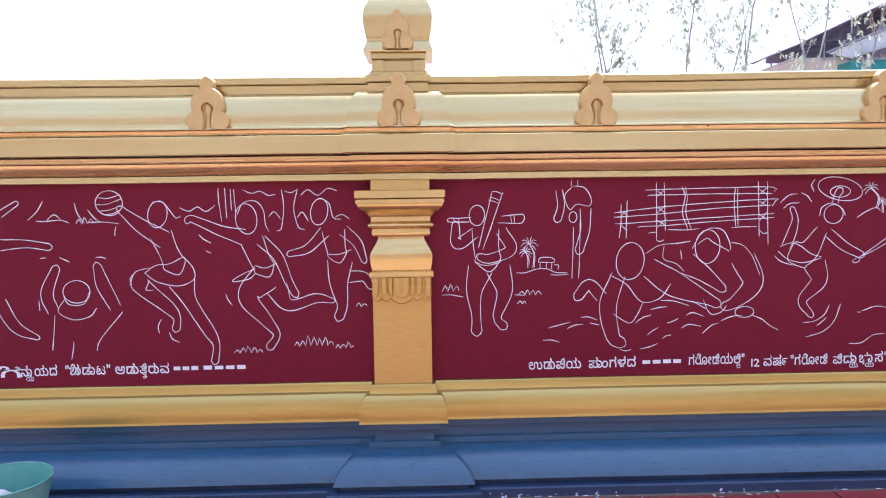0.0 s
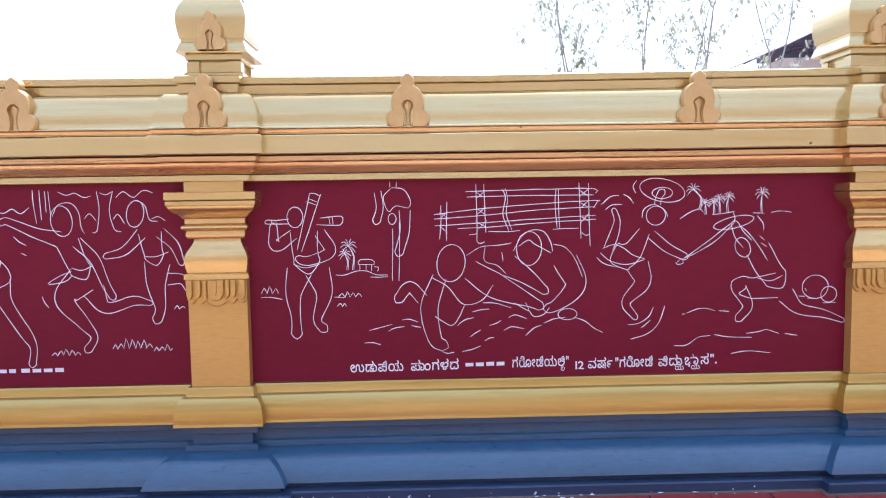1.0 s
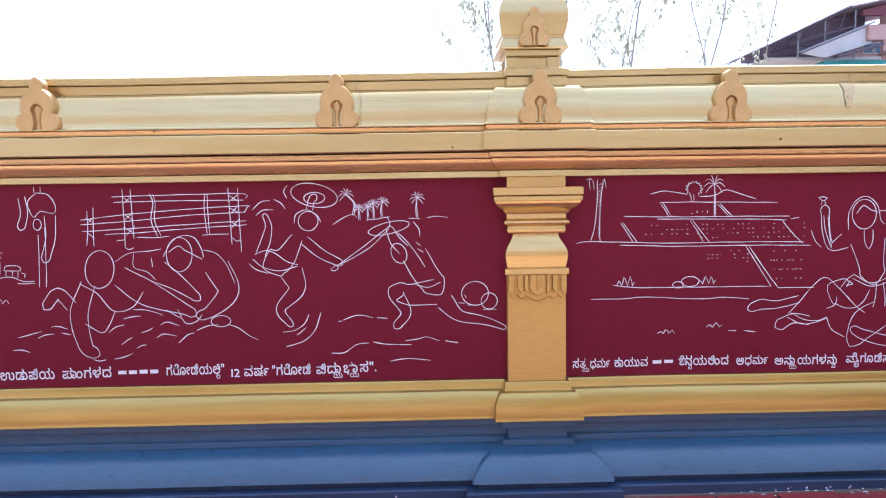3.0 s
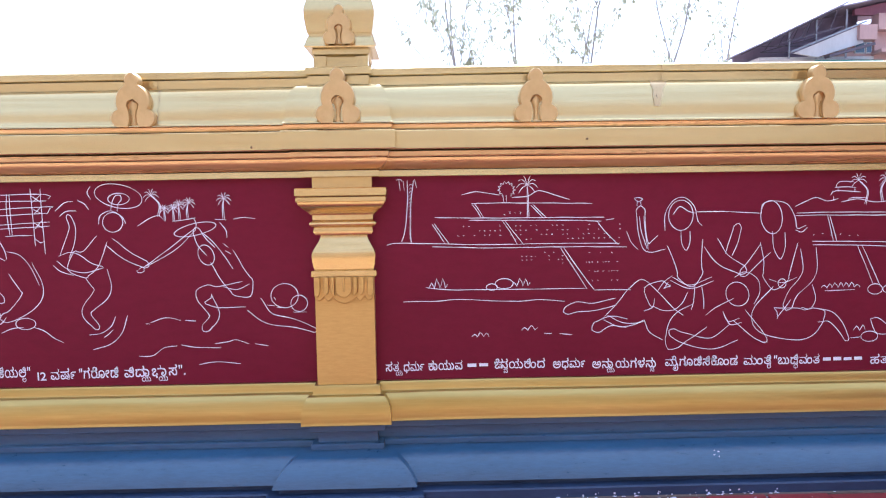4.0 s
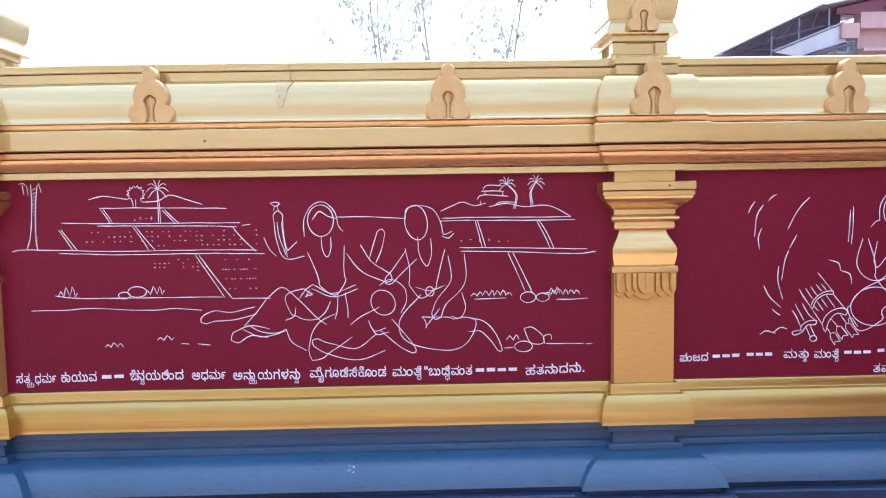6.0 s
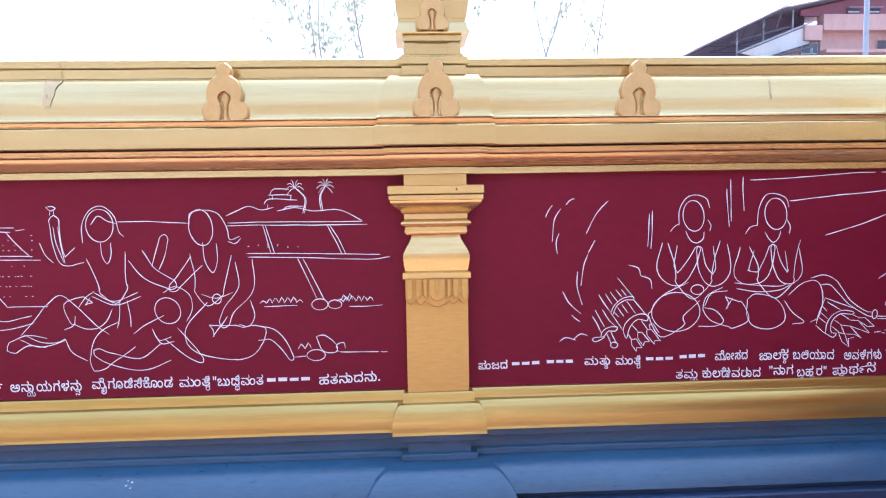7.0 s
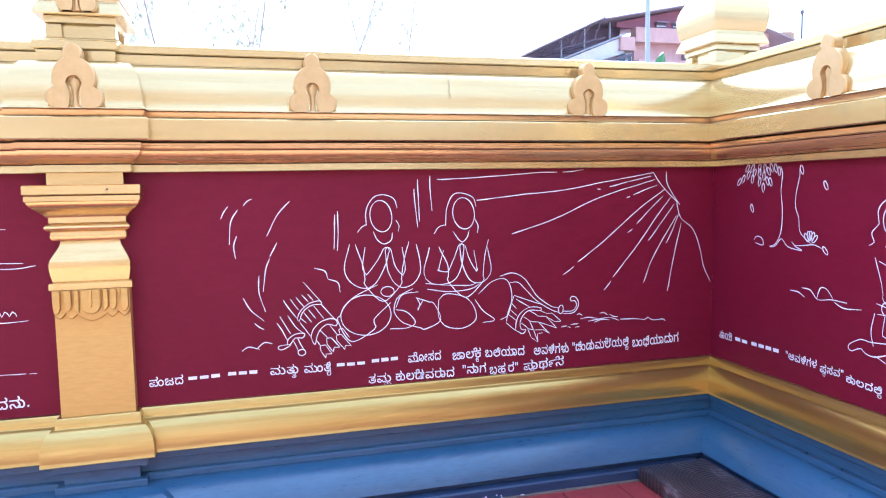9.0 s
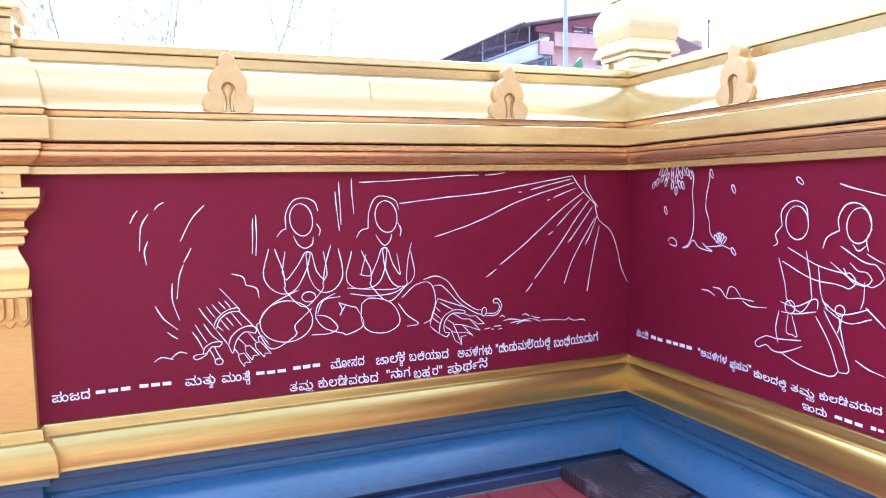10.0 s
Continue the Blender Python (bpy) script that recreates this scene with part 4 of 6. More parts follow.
d.palm(2.414, 1.433, 0.071, 0.000)
d.palm(2.459, 1.432, 0.077, 0.000)
d.palm(2.489, 1.438, 0.089, 0.000)
d.palm(2.531, 1.443, 0.095, 0.009)
d.stroke(2.280, 1.411, 2.333, 1.446, 2.387, 1.463, 2.405, 1.445)
d.stroke(2.453, 1.432, 2.513, 1.437, 2.573, 1.448)
d.palm(2.712, 1.440, 0.119, 0.006)
d.stroke(2.670, 1.438, 2.730, 1.434)
d.stroke(2.766, 1.439, 2.815, 1.447, 2.875, 1.438)
d = Drawing("ground_drawing", mural_2)
d.stroke(1.867, 1.494, 1.914, 1.535, 1.959, 1.540)
d.stroke(1.980, 1.546, 2.015, 1.528, 2.036, 1.498)
d.stroke(1.887, 1.465, 1.920, 1.491, 1.974, 1.493)
d.stroke(1.843, 1.215, 1.879, 1.185, 1.945, 1.163)
d.stroke(2.145, 0.948, 2.121, 0.897, 2.067, 0.862, 2.007, 0.854)
d.stroke(2.206, 0.953, 2.176, 0.866, 2.116, 0.806, 2.022, 0.778)
d.stroke(2.130, 0.879, 2.097, 0.849, 2.079, 0.838)
d.stroke(2.051, 1.616, 2.033, 1.586, 2.048, 1.551)
d.stroke(2.315, 0.906, 2.297, 0.906)
d.stroke(2.321, 0.912, 2.384, 0.935, 2.430, 0.934, 2.476, 0.921)
d.stroke(2.497, 0.921, 2.552, 0.917)
d.stroke(2.256, 0.737, 2.326, 0.741, 2.386, 0.780, 2.450, 0.788)
d.stroke(2.474, 0.793, 2.554, 0.779, 2.676, 0.774)
d.stroke(2.645, 0.796, 2.721, 0.807, 2.754, 0.815, 2.822, 0.792)
d.stroke(2.853, 0.792, 2.920, 0.781)
d.stroke(2.561, 0.688, 2.616, 0.699, 2.677, 0.700, 2.775, 0.689)
d.stroke(2.694, 1.422, 2.725, 1.383, 2.729, 1.344)
d = Drawing("lettering", mural_2)
d.word('ಉಡುಪಿಯ', 0.534, 0.629, 0.815, 0.632, 0.072)
d.word('ಪಾಂಗಳದ', 0.854, 0.631, 1.108, 0.635, 0.072)
d.bar(1.144, 0.637, 1.364, 0.639, 0.066)
d.word('ಗರೋಡಿಯಲ್ಲಿ"', 1.391, 0.638, 1.693, 0.641, 0.072)
d.word('12', 1.717, 0.622, 1.774, 0.621, 0.060)
d.word('ವರ್ಷ', 1.795, 0.624, 1.926, 0.627, 0.072)
d.word('"ಗರೋಡಿ', 1.941, 0.627, 2.144, 0.629, 0.072)
d.word('ವಿದ್ಯಾಭ್ಯಾಸ".', 2.172, 0.628, 2.489, 0.637, 0.072)

mural_3 = mural(NORTH_FACE, "white line mural with field plots, palms, huts and plain outline shapes")
d = Drawing("field_drawing", mural_3)
d.stroke(3.793, 1.430, 4.038, 1.423, 4.327, 1.421, 4.669, 1.418)
d.stroke(3.968, 1.413, 4.269, 1.408, 4.501, 1.404, 4.652, 1.398)
d.stroke(4.675, 1.404, 4.719, 1.409)
d.stroke(3.982, 1.499, 4.155, 1.499, 4.386, 1.495, 4.606, 1.489)
d.stroke(3.544, 1.292, 3.631, 1.300, 4.035, 1.287, 4.499, 1.285, 4.747, 1.280)
d.stroke(3.775, 1.280, 4.093, 1.268, 4.441, 1.268, 4.785, 1.262)
d.stroke(3.985, 1.496, 4.010, 1.461, 4.029, 1.426)
d.stroke(3.999, 1.496, 4.024, 1.461, 4.044, 1.426)
d.stroke(4.287, 1.485, 4.319, 1.453, 4.350, 1.421)
d.stroke(4.299, 1.488, 4.333, 1.453, 4.368, 1.421)
d.stroke(3.778, 1.396, 3.811, 1.343, 3.844, 1.293)
d.stroke(3.789, 1.398, 3.828, 1.343, 3.864, 1.293)
d.stroke(4.139, 1.407, 4.181, 1.348, 4.215, 1.287)
d.stroke(4.153, 1.407, 4.198, 1.348, 4.247, 1.286)
d.stroke(4.629, 1.399, 4.675, 1.340, 4.741, 1.275)
d.stroke(4.441, 1.262, 4.513, 1.150, 4.579, 1.046)
d.stroke(4.458, 1.262, 4.533, 1.150, 4.614, 1.043)
d.stroke(3.740, 1.070, 3.856, 1.054, 4.088, 1.052, 4.570, 1.049)
d.stroke(4.614, 1.040, 4.731, 1.040, 4.807, 1.039)
d.stroke(3.622, 0.996, 3.796, 0.996, 3.913, 1.003, 4.204, 0.988, 4.321, 0.995, 4.461, 0.984)
d.stroke(5.148, 1.437, 5.259, 1.438, 5.479, 1.426)
d.stroke(5.670, 1.423, 5.905, 1.425, 6.141, 1.421, 6.313, 1.421)
d.stroke(5.664, 1.411, 5.876, 1.410, 6.142, 1.406, 6.337, 1.406)
d.stroke(5.754, 1.275, 5.967, 1.271, 6.204, 1.264, 6.395, 1.258)
d.stroke(5.760, 1.257, 5.997, 1.250, 6.324, 1.236, 6.442, 1.246)
d.stroke(5.835, 1.408, 5.853, 1.341, 5.869, 1.273)
d.stroke(5.846, 1.408, 5.868, 1.340, 5.887, 1.273)
d.stroke(6.142, 1.406, 6.179, 1.335, 6.210, 1.267)
d.stroke(6.154, 1.406, 6.197, 1.335, 6.231, 1.261)
d.stroke(5.997, 1.247, 6.041, 1.146, 6.084, 1.048)
d.stroke(6.021, 1.247, 6.070, 1.146, 6.120, 1.038)
d.dots(3.907, 1.382, 0.867, 0.069, 46)
d.dots(4.237, 1.243, 0.261, 0.058, 16)
d.dots(4.557, 1.237, 0.204, 0.145, 20)
d.dots(4.148, 1.453, 0.116, 0.012, 6)
d.dots(5.759, 1.322, 0.263, 0.018, 8)
d = Drawing("village_drawing", mural_3)
d.stroke(3.931, 1.543, 3.997, 1.559, 4.055, 1.552, 4.127, 1.540)
d.stroke(4.190, 1.527, 4.271, 1.532, 4.329, 1.560, 4.415, 1.535, 4.490, 1.511)
d.stroke(*[c for i in range(23) for c in (4.163 + (0.040 + 0.006 * (-1) ** i) * math.cos(radians(-60 + 300 * i / 22)), 1.568 + (0.036 + 0.006 * (-1) ** i) * math.sin(radians(-60 + 300 * i / 22)))])
for i in range(16):
    z = 1.325 + 0.0178 * i
    d.stroke(3.660, z, 3.665 + 0.0006 * i, z + 0.010, 3.670 + 0.0007 * i, z + 0.002, width=0.0030)
d.stroke(4.144, 1.540, 4.149, 1.505)
d.stroke(4.161, 1.539, 4.161, 1.505)
d.palm(4.269, 1.422, 0.197, 0.000)
d.stroke(3.655, 1.622, 3.654, 1.507, 3.638, 1.363, 3.620, 1.306)
d.stroke(3.686, 1.621, 3.671, 1.507, 3.667, 1.363, 3.671, 1.299)
d.stroke(3.629, 1.616, 3.618, 1.628, 3.597, 1.623)
d.stroke(3.612, 1.628, 3.619, 1.571)
d.stroke(3.692, 1.627, 3.702, 1.581)
d.stroke(3.634, 1.616, 3.639, 1.570)
d.stroke(5.663, 1.458, 5.713, 1.480, 5.771, 1.502, 5.830, 1.484, 5.889, 1.495)
d.stroke(5.904, 1.477, 5.992, 1.493, 6.081, 1.474, 6.199, 1.478, 6.313, 1.424)
d.palm(6.028, 1.463, 0.146, -0.035)
d.palm(6.117, 1.474, 0.140, 0.023)
d.stroke(5.868, 1.553, 5.926, 1.555, 5.979, 1.551)
d.stroke(5.873, 1.553, 5.891, 1.582, 5.967, 1.581)
d.stroke(5.885, 1.553, 5.886, 1.530)
d.stroke(5.973, 1.552, 5.974, 1.528)
d.stroke(5.845, 1.513, 5.874, 1.536, 6.003, 1.528)
d.stroke(5.862, 1.507, 5.863, 1.484)
d.stroke(5.939, 1.488, 5.963, 1.499, 6.033, 1.498)
d = Drawing("stone_drawing", mural_3)
d.oval(4.083, 1.064, 0.029, 0.017, 0)
d.oval(4.147, 1.081, 0.047, 0.026, 0)
d.tuft(3.804, 1.063, 0.099, 0.064)
d.tuft(4.234, 1.067, 0.099, 0.058)
d.tuft(4.277, 0.836, 0.082, 0.035)
d.tuft(4.019, 0.806, 0.088, 0.029)
d.stroke(4.353, 0.817, 4.394, 0.816)
d.stroke(4.435, 0.815, 4.500, 0.808)
d.oval(6.097, 1.018, 0.039, 0.027, 0)
d.oval(6.171, 1.017, 0.033, 0.021, 0)
d.tuft(5.912, 1.030, 0.206, 0.035)
d.tuft(6.269, 1.030, 0.177, 0.041)
d.tuft(6.228, 1.036, 0.059, 0.059)
d.stroke(5.829, 1.014, 5.912, 1.016, 5.987, 1.017)
d.stroke(6.240, 1.006, 6.330, 1.005, 6.401, 1.009)
d.stroke(6.076, 0.861, 6.118, 0.866, 6.173, 0.817, 6.168, 0.781, 6.108, 0.788, 6.076, 0.861)
d.oval(6.072, 0.768, 0.045, 0.027, 0)
d.tuft(6.018, 0.802, 0.065, 0.047)
d.stroke(6.180, 0.781, 6.173, 0.817, 6.209, 0.828, 6.215, 0.798)
d.stroke(6.186, 0.781, 6.306, 0.778, 6.378, 0.777)
d.stroke(6.390, 0.776, 6.420, 0.776)
d.stroke(5.971, 0.761, 6.024, 0.766)
d = Drawing("dagger_drawing", mural_3)
d.stroke(4.821, 1.512, 4.845, 1.517, 4.868, 1.508, 4.844, 1.494, 4.821, 1.512)
d.stroke(4.839, 1.494, 4.836, 1.471)
d.stroke(4.856, 1.494, 4.859, 1.470)
d.stroke(4.850, 1.418, 4.861, 1.343, 4.890, 1.249)
d.stroke(4.873, 1.418, 4.885, 1.313, 4.896, 1.243)
d.stroke(4.785, 1.344, 4.809, 1.285, 4.843, 1.247)
d = Drawing("outline_shape", mural_3)
d.oval(5.066, 1.421, 0.064, 0.078, 0)
d.stroke(4.984, 1.341, 4.984, 1.428, 5.025, 1.497, 5.083, 1.513, 5.136, 1.466, 5.154, 1.390, 5.177, 1.367)
d.stroke(5.025, 1.427, 5.060, 1.467, 5.101, 1.443, 5.142, 1.431)
d.limb(4.966, 1.283, 0.041, 4.893, 1.255, 0.020, 4.864, 1.343, 0.020, 4.856, 1.453, 0.023)
d.limb(5.089, 1.280, 0.093, 5.107, 1.178, 0.070, 5.119, 1.104, 0.064)
d.stroke(5.066, 1.339, 5.072, 1.275, 5.095, 1.239, 5.113, 1.280, 5.113, 1.338)
d.stroke(5.025, 1.100, 5.113, 1.057, 5.231, 1.096)
d.stroke(5.013, 1.082, 5.119, 1.039, 5.243, 1.078)
d.limb(5.224, 1.278, 0.041, 5.289, 1.189, 0.035, 5.396, 1.128, 0.023)
d.limb(5.319, 1.212, 0.018, 5.342, 1.276, 0.023, 5.365, 1.358, 0.020)
d.limb(5.054, 1.046, 0.059, 5.013, 0.988, 0.065, 4.937, 1.019, 0.070)
d.stroke(5.025, 1.106, 4.984, 1.077, 4.948, 1.030)
d.stroke(5.143, 1.059, 5.137, 0.971, 5.125, 0.927)
d.stroke(5.178, 1.059, 5.190, 0.985, 5.190, 0.931)
d = Drawing("outline_shape", mural_3)
d.oval(5.540, 1.404, 0.056, 0.087, -8)
d.stroke(5.487, 1.420, 5.493, 1.472, 5.551, 1.488, 5.622, 1.470, 5.664, 1.402, 5.676, 1.344, 5.723, 1.357)
d.stroke(5.665, 1.335, 5.700, 1.323, 5.729, 1.349)
d.limb(5.583, 1.272, 0.099, 5.578, 1.169, 0.076, 5.567, 1.081, 0.065)
d.stroke(5.547, 1.331, 5.554, 1.243, 5.590, 1.184, 5.613, 1.242, 5.612, 1.324)
d.stroke(5.532, 1.082, 5.603, 1.060, 5.680, 1.088)
d.oval(5.603, 1.057, 0.021, 0.024, 0)
d.limb(5.513, 1.244, 0.035, 5.437, 1.157, 0.023, 5.396, 1.114, 0.021)
d.limb(5.737, 1.240, 0.041, 5.745, 1.107, 0.035, 5.663, 1.005, 0.026, 5.634, 0.935, 0.024)
d.limb(5.604, 1.006, 0.059, 5.516, 0.874, 0.071, 5.707, 0.841, 0.083, 5.796, 0.884, 0.047)
d.stroke(5.763, 1.048, 5.782, 0.973, 5.753, 0.920, 5.706, 0.930)
d.limb(5.796, 0.884, 0.035, 5.861, 0.877, 0.027, 5.916, 0.822, 0.021, 5.953, 0.755, 0.012)
d = Drawing("outline_shape", mural_3)
d.stroke(4.790, 1.039, 4.863, 1.091, 4.937, 1.037, 5.025, 0.943, 5.084, 0.898)
d.stroke(4.790, 1.039, 4.731, 0.964, 4.671, 0.900)
d.stroke(4.686, 0.905, 4.759, 0.868, 4.833, 0.861, 4.877, 0.878)
d.stroke(4.665, 0.882, 4.745, 0.845, 4.812, 0.850, 4.877, 0.872)
d.stroke(4.877, 0.925, 4.922, 0.945, 4.931, 0.989)
d.limb(4.731, 0.978, 0.018, 4.613, 0.951, 0.020, 4.525, 0.953, 0.026, 4.472, 0.933, 0.020)
d.limb(4.789, 0.862, 0.023, 4.701, 0.875, 0.026, 4.627, 0.841, 0.029)
d.stroke(4.877, 0.878, 4.907, 0.812, 4.977, 0.769)
d.limb(5.172, 0.896, 0.071, 5.084, 0.838, 0.077, 5.025, 0.750, 0.041)
d.stroke(5.202, 0.895, 5.261, 0.939, 5.349, 0.982)
d.limb(5.380, 0.892, 0.041, 5.469, 0.801, 0.030, 5.517, 0.758, 0.015)
d.limb(5.351, 0.803, 0.047, 5.232, 0.746, 0.030, 5.084, 0.779, 0.027, 5.025, 0.810, 0.021)
d.oval(5.367, 1.005, 0.059, 0.065, -40)
d.stroke(5.349, 1.094, 5.408, 1.122, 5.473, 1.080, 5.485, 1.009, 5.456, 0.950)
d.stroke(5.291, 0.917, 5.321, 0.863, 5.380, 0.877)
d.stroke(5.303, 0.887, 5.333, 0.845, 5.392, 0.856)
d = Drawing("lettering", mural_3)
d.word('ಸತ್ಯ', 3.524, 0.632, 3.612, 0.633, 0.064)
d.word('ಧರ್ಮ', 3.617, 0.630, 3.723, 0.634, 0.064)
d.word('ಕಾಯುವ', 3.746, 0.633, 3.925, 0.635, 0.065)
d.bar(3.951, 0.638, 4.074, 0.638, 0.059)
d.word('ಚೆನ್ನಯರಿಂದ', 4.092, 0.635, 4.357, 0.635, 0.065)
d.word('ಅಧರ್ಮ', 4.398, 0.631, 4.569, 0.634, 0.065)
d.word('ಅನ್ಯಾಯಗಳನ್ನು', 4.604, 0.627, 4.942, 0.626, 0.065)
d.word('ಮೈಗೂಡಿಸಿಕೊಂಡ', 4.989, 0.631, 5.375, 0.629, 0.065)
d.word('ಮಂತ್ರಿ', 5.405, 0.628, 5.554, 0.631, 0.065)
d.word('"ಬುದ್ಧಿವಂತ', 5.566, 0.628, 5.811, 0.629, 0.065)
d.bar(5.829, 0.632, 6.051, 0.633, 0.059)
d.word('ಹತನಾದನು.', 6.081, 0.620, 6.382, 0.632, 0.065)

mural_4 = mural(NORTH_FACE, "white line mural with sun rays, arrow quivers and plain outline shapes", 0.96)
d = Drawing("sun_ray_drawing", mural_4)
d.stroke(8.237, 1.592, 8.463, 1.600, 8.769, 1.620, 8.879, 1.621)
d.stroke(8.911, 1.621, 8.975, 1.626, 9.030, 1.634)
d.stroke(8.440, 1.485, 8.675, 1.508, 8.926, 1.530, 9.187, 1.573, 9.444, 1.612)
d.stroke(8.626, 1.310, 8.862, 1.379, 9.121, 1.485, 9.451, 1.576)
d.stroke(9.181, 1.541, 9.288, 1.566, 9.430, 1.594)
d.stroke(9.322, 1.496, 9.389, 1.522, 9.465, 1.545)
d.stroke(9.108, 1.530, 9.128, 1.530)
d.stroke(9.281, 1.482, 9.301, 1.488)
d.stroke(8.911, 1.084, 8.973, 1.126)
d.stroke(8.996, 1.149, 9.154, 1.259, 9.356, 1.420, 9.514, 1.523)
d.stroke(9.343, 1.341, 9.424, 1.418, 9.500, 1.484)
d.stroke(9.288, 1.294, 9.316, 1.312)
d.stroke(9.148, 0.990, 9.188, 1.037)
d.stroke(9.201, 1.060, 9.357, 1.237, 9.459, 1.371, 9.549, 1.477)
d.stroke(9.412, 1.247, 9.453, 1.295, 9.570, 1.439)
d.stroke(9.385, 1.020, 9.443, 1.157, 9.585, 1.377)
d.stroke(9.523, 1.231, 9.564, 1.307, 9.599, 1.389)
d.stroke(9.532, 0.966, 9.566, 1.136, 9.614, 1.333)
d.stroke(9.520, 1.618, 9.527, 1.554, 9.563, 1.492, 9.605, 1.438)
d.stroke(9.444, 1.612, 9.479, 1.563, 9.514, 1.523, 9.598, 1.445)
d.stroke(9.584, 1.470, 9.613, 1.367, 9.689, 1.303, 9.737, 1.191, 9.760, 1.096, 9.805, 1.005)
d = Drawing("speed_line_drawing", mural_4)
d.stroke(7.243, 1.481, 7.225, 1.456, 7.211, 1.425)
d.stroke(7.311, 1.482, 7.327, 1.503, 7.350, 1.515)
d.stroke(7.285, 1.465, 7.253, 1.406, 7.243, 1.305)
d.stroke(7.278, 1.345, 7.263, 1.301, 7.268, 1.241)
d.stroke(7.520, 1.499, 7.461, 1.434, 7.412, 1.340)
d.stroke(7.729, 1.432, 7.726, 1.351, 7.721, 1.268)
d.stroke(7.743, 1.448, 7.743, 1.351, 7.737, 1.259)
d.stroke(7.456, 1.307, 7.440, 1.276, 7.423, 1.245)
d.stroke(7.420, 1.234, 7.400, 1.177, 7.386, 1.081)
d.stroke(7.369, 1.154, 7.368, 1.072, 7.393, 0.985)
d.stroke(7.294, 1.055, 7.329, 0.994, 7.384, 0.942)
d.stroke(7.340, 0.935, 7.359, 0.917, 7.382, 0.902)
d.stroke(7.625, 1.180, 7.675, 1.164, 7.687, 1.125)
d.stroke(7.687, 1.125, 7.735, 1.106, 7.744, 1.056)
d.stroke(7.278, 0.805, 7.310, 0.824, 7.360, 0.809)
d.stroke(7.345, 0.811, 7.382, 0.840, 7.418, 0.832)
d.stroke(8.118, 1.549, 8.125, 1.450, 8.134, 1.360)
d.stroke(8.137, 1.596, 8.140, 1.505, 8.143, 1.388)
d.stroke(8.200, 1.609, 8.201, 1.531, 8.208, 1.439)
d = Drawing("quiver_drawing", mural_4)
d.stroke(7.476, 1.034, 7.504, 0.990, 7.535, 0.945)
d.stroke(7.569, 1.117, 7.610, 1.068, 7.649, 1.021)
d.stroke(7.537, 0.942, 7.551, 0.976, 7.586, 1.008, 7.619, 1.020, 7.649, 1.021, 7.651, 1.005, 7.619, 1.005, 7.593, 0.996, 7.563, 0.971, 7.546, 0.929, 7.537, 0.942)
d.stroke(7.600, 0.849, 7.609, 0.883, 7.640, 0.916, 7.666, 0.928, 7.692, 0.933, 7.715, 0.928, 7.724, 0.917, 7.720, 0.897, 7.678, 0.906, 7.647, 0.884, 7.628, 0.852, 7.616, 0.812, 7.600, 0.849)
d.stroke(7.549, 0.924, 7.575, 0.886, 7.600, 0.849)
d.stroke(7.651, 1.005, 7.688, 0.960, 7.724, 0.917)
d.stroke(7.509, 1.038, 7.526, 1.011, 7.545, 0.985)
d.stroke(7.534, 1.046, 7.551, 1.022, 7.570, 0.998)
d.stroke(7.561, 1.056, 7.576, 1.038, 7.590, 1.021)
d.stroke(7.589, 1.058, 7.603, 1.041, 7.615, 1.026)
d.stroke(7.552, 0.947, 7.564, 0.934, 7.578, 0.920)
d.stroke(7.569, 0.969, 7.586, 0.946, 7.604, 0.923)
d.stroke(7.591, 0.982, 7.607, 0.960, 7.623, 0.939)
d.stroke(7.616, 1.000, 7.639, 0.968, 7.662, 0.936)
d.stroke(7.624, 0.833, 7.633, 0.819, 7.642, 0.805)
d.stroke(7.642, 0.879, 7.661, 0.858, 7.679, 0.836)
d.stroke(7.690, 0.900, 7.708, 0.875, 7.726, 0.850)
d = Drawing("arrow_drawing", mural_4)
d.stroke(7.640, 0.803, 7.665, 0.808)
d.stroke(7.665, 0.808, 7.695, 0.761)
d.stroke(7.695, 0.761, 7.668, 0.763)
d.stroke(7.668, 0.763, 7.665, 0.743)
d.stroke(7.665, 0.743, 7.643, 0.776)
d.stroke(7.643, 0.776, 7.640, 0.803)
d.stroke(7.671, 0.837, 7.693, 0.840)
d.stroke(7.693, 0.840, 7.734, 0.791)
d.stroke(7.734, 0.791, 7.707, 0.791)
d.stroke(7.707, 0.791, 7.702, 0.771)
d.stroke(7.702, 0.771, 7.675, 0.808)
d.stroke(7.675, 0.808, 7.671, 0.837)
d.stroke(7.719, 0.849, 7.742, 0.853)
d.stroke(7.742, 0.853, 7.790, 0.794)
d.stroke(7.790, 0.794, 7.762, 0.798)
d.stroke(7.762, 0.798, 7.758, 0.778)
d.stroke(7.758, 0.778, 7.723, 0.821)
d.stroke(7.723, 0.821, 7.719, 0.849)
d.stroke(7.731, 0.878, 7.750, 0.882)
d.stroke(7.750, 0.882, 7.781, 0.835)
d.stroke(7.731, 0.878, 7.735, 0.856)
d = Drawing("dagger_drawing", mural_4)
d.stroke(7.443, 0.927, 7.466, 0.892, 7.488, 0.842)
d.stroke(7.457, 0.958, 7.480, 0.915, 7.504, 0.873)
d.stroke(7.493, 0.959, 7.527, 0.904, 7.565, 0.870)
d.stroke(7.487, 0.821, 7.492, 0.846, 7.526, 0.869, 7.570, 0.869, 7.558, 0.848, 7.525, 0.850, 7.503, 0.823, 7.487, 0.821)
d.stroke(7.513, 0.844, 7.528, 0.815, 7.538, 0.787)
d.stroke(7.536, 0.849, 7.549, 0.819, 7.562, 0.795)
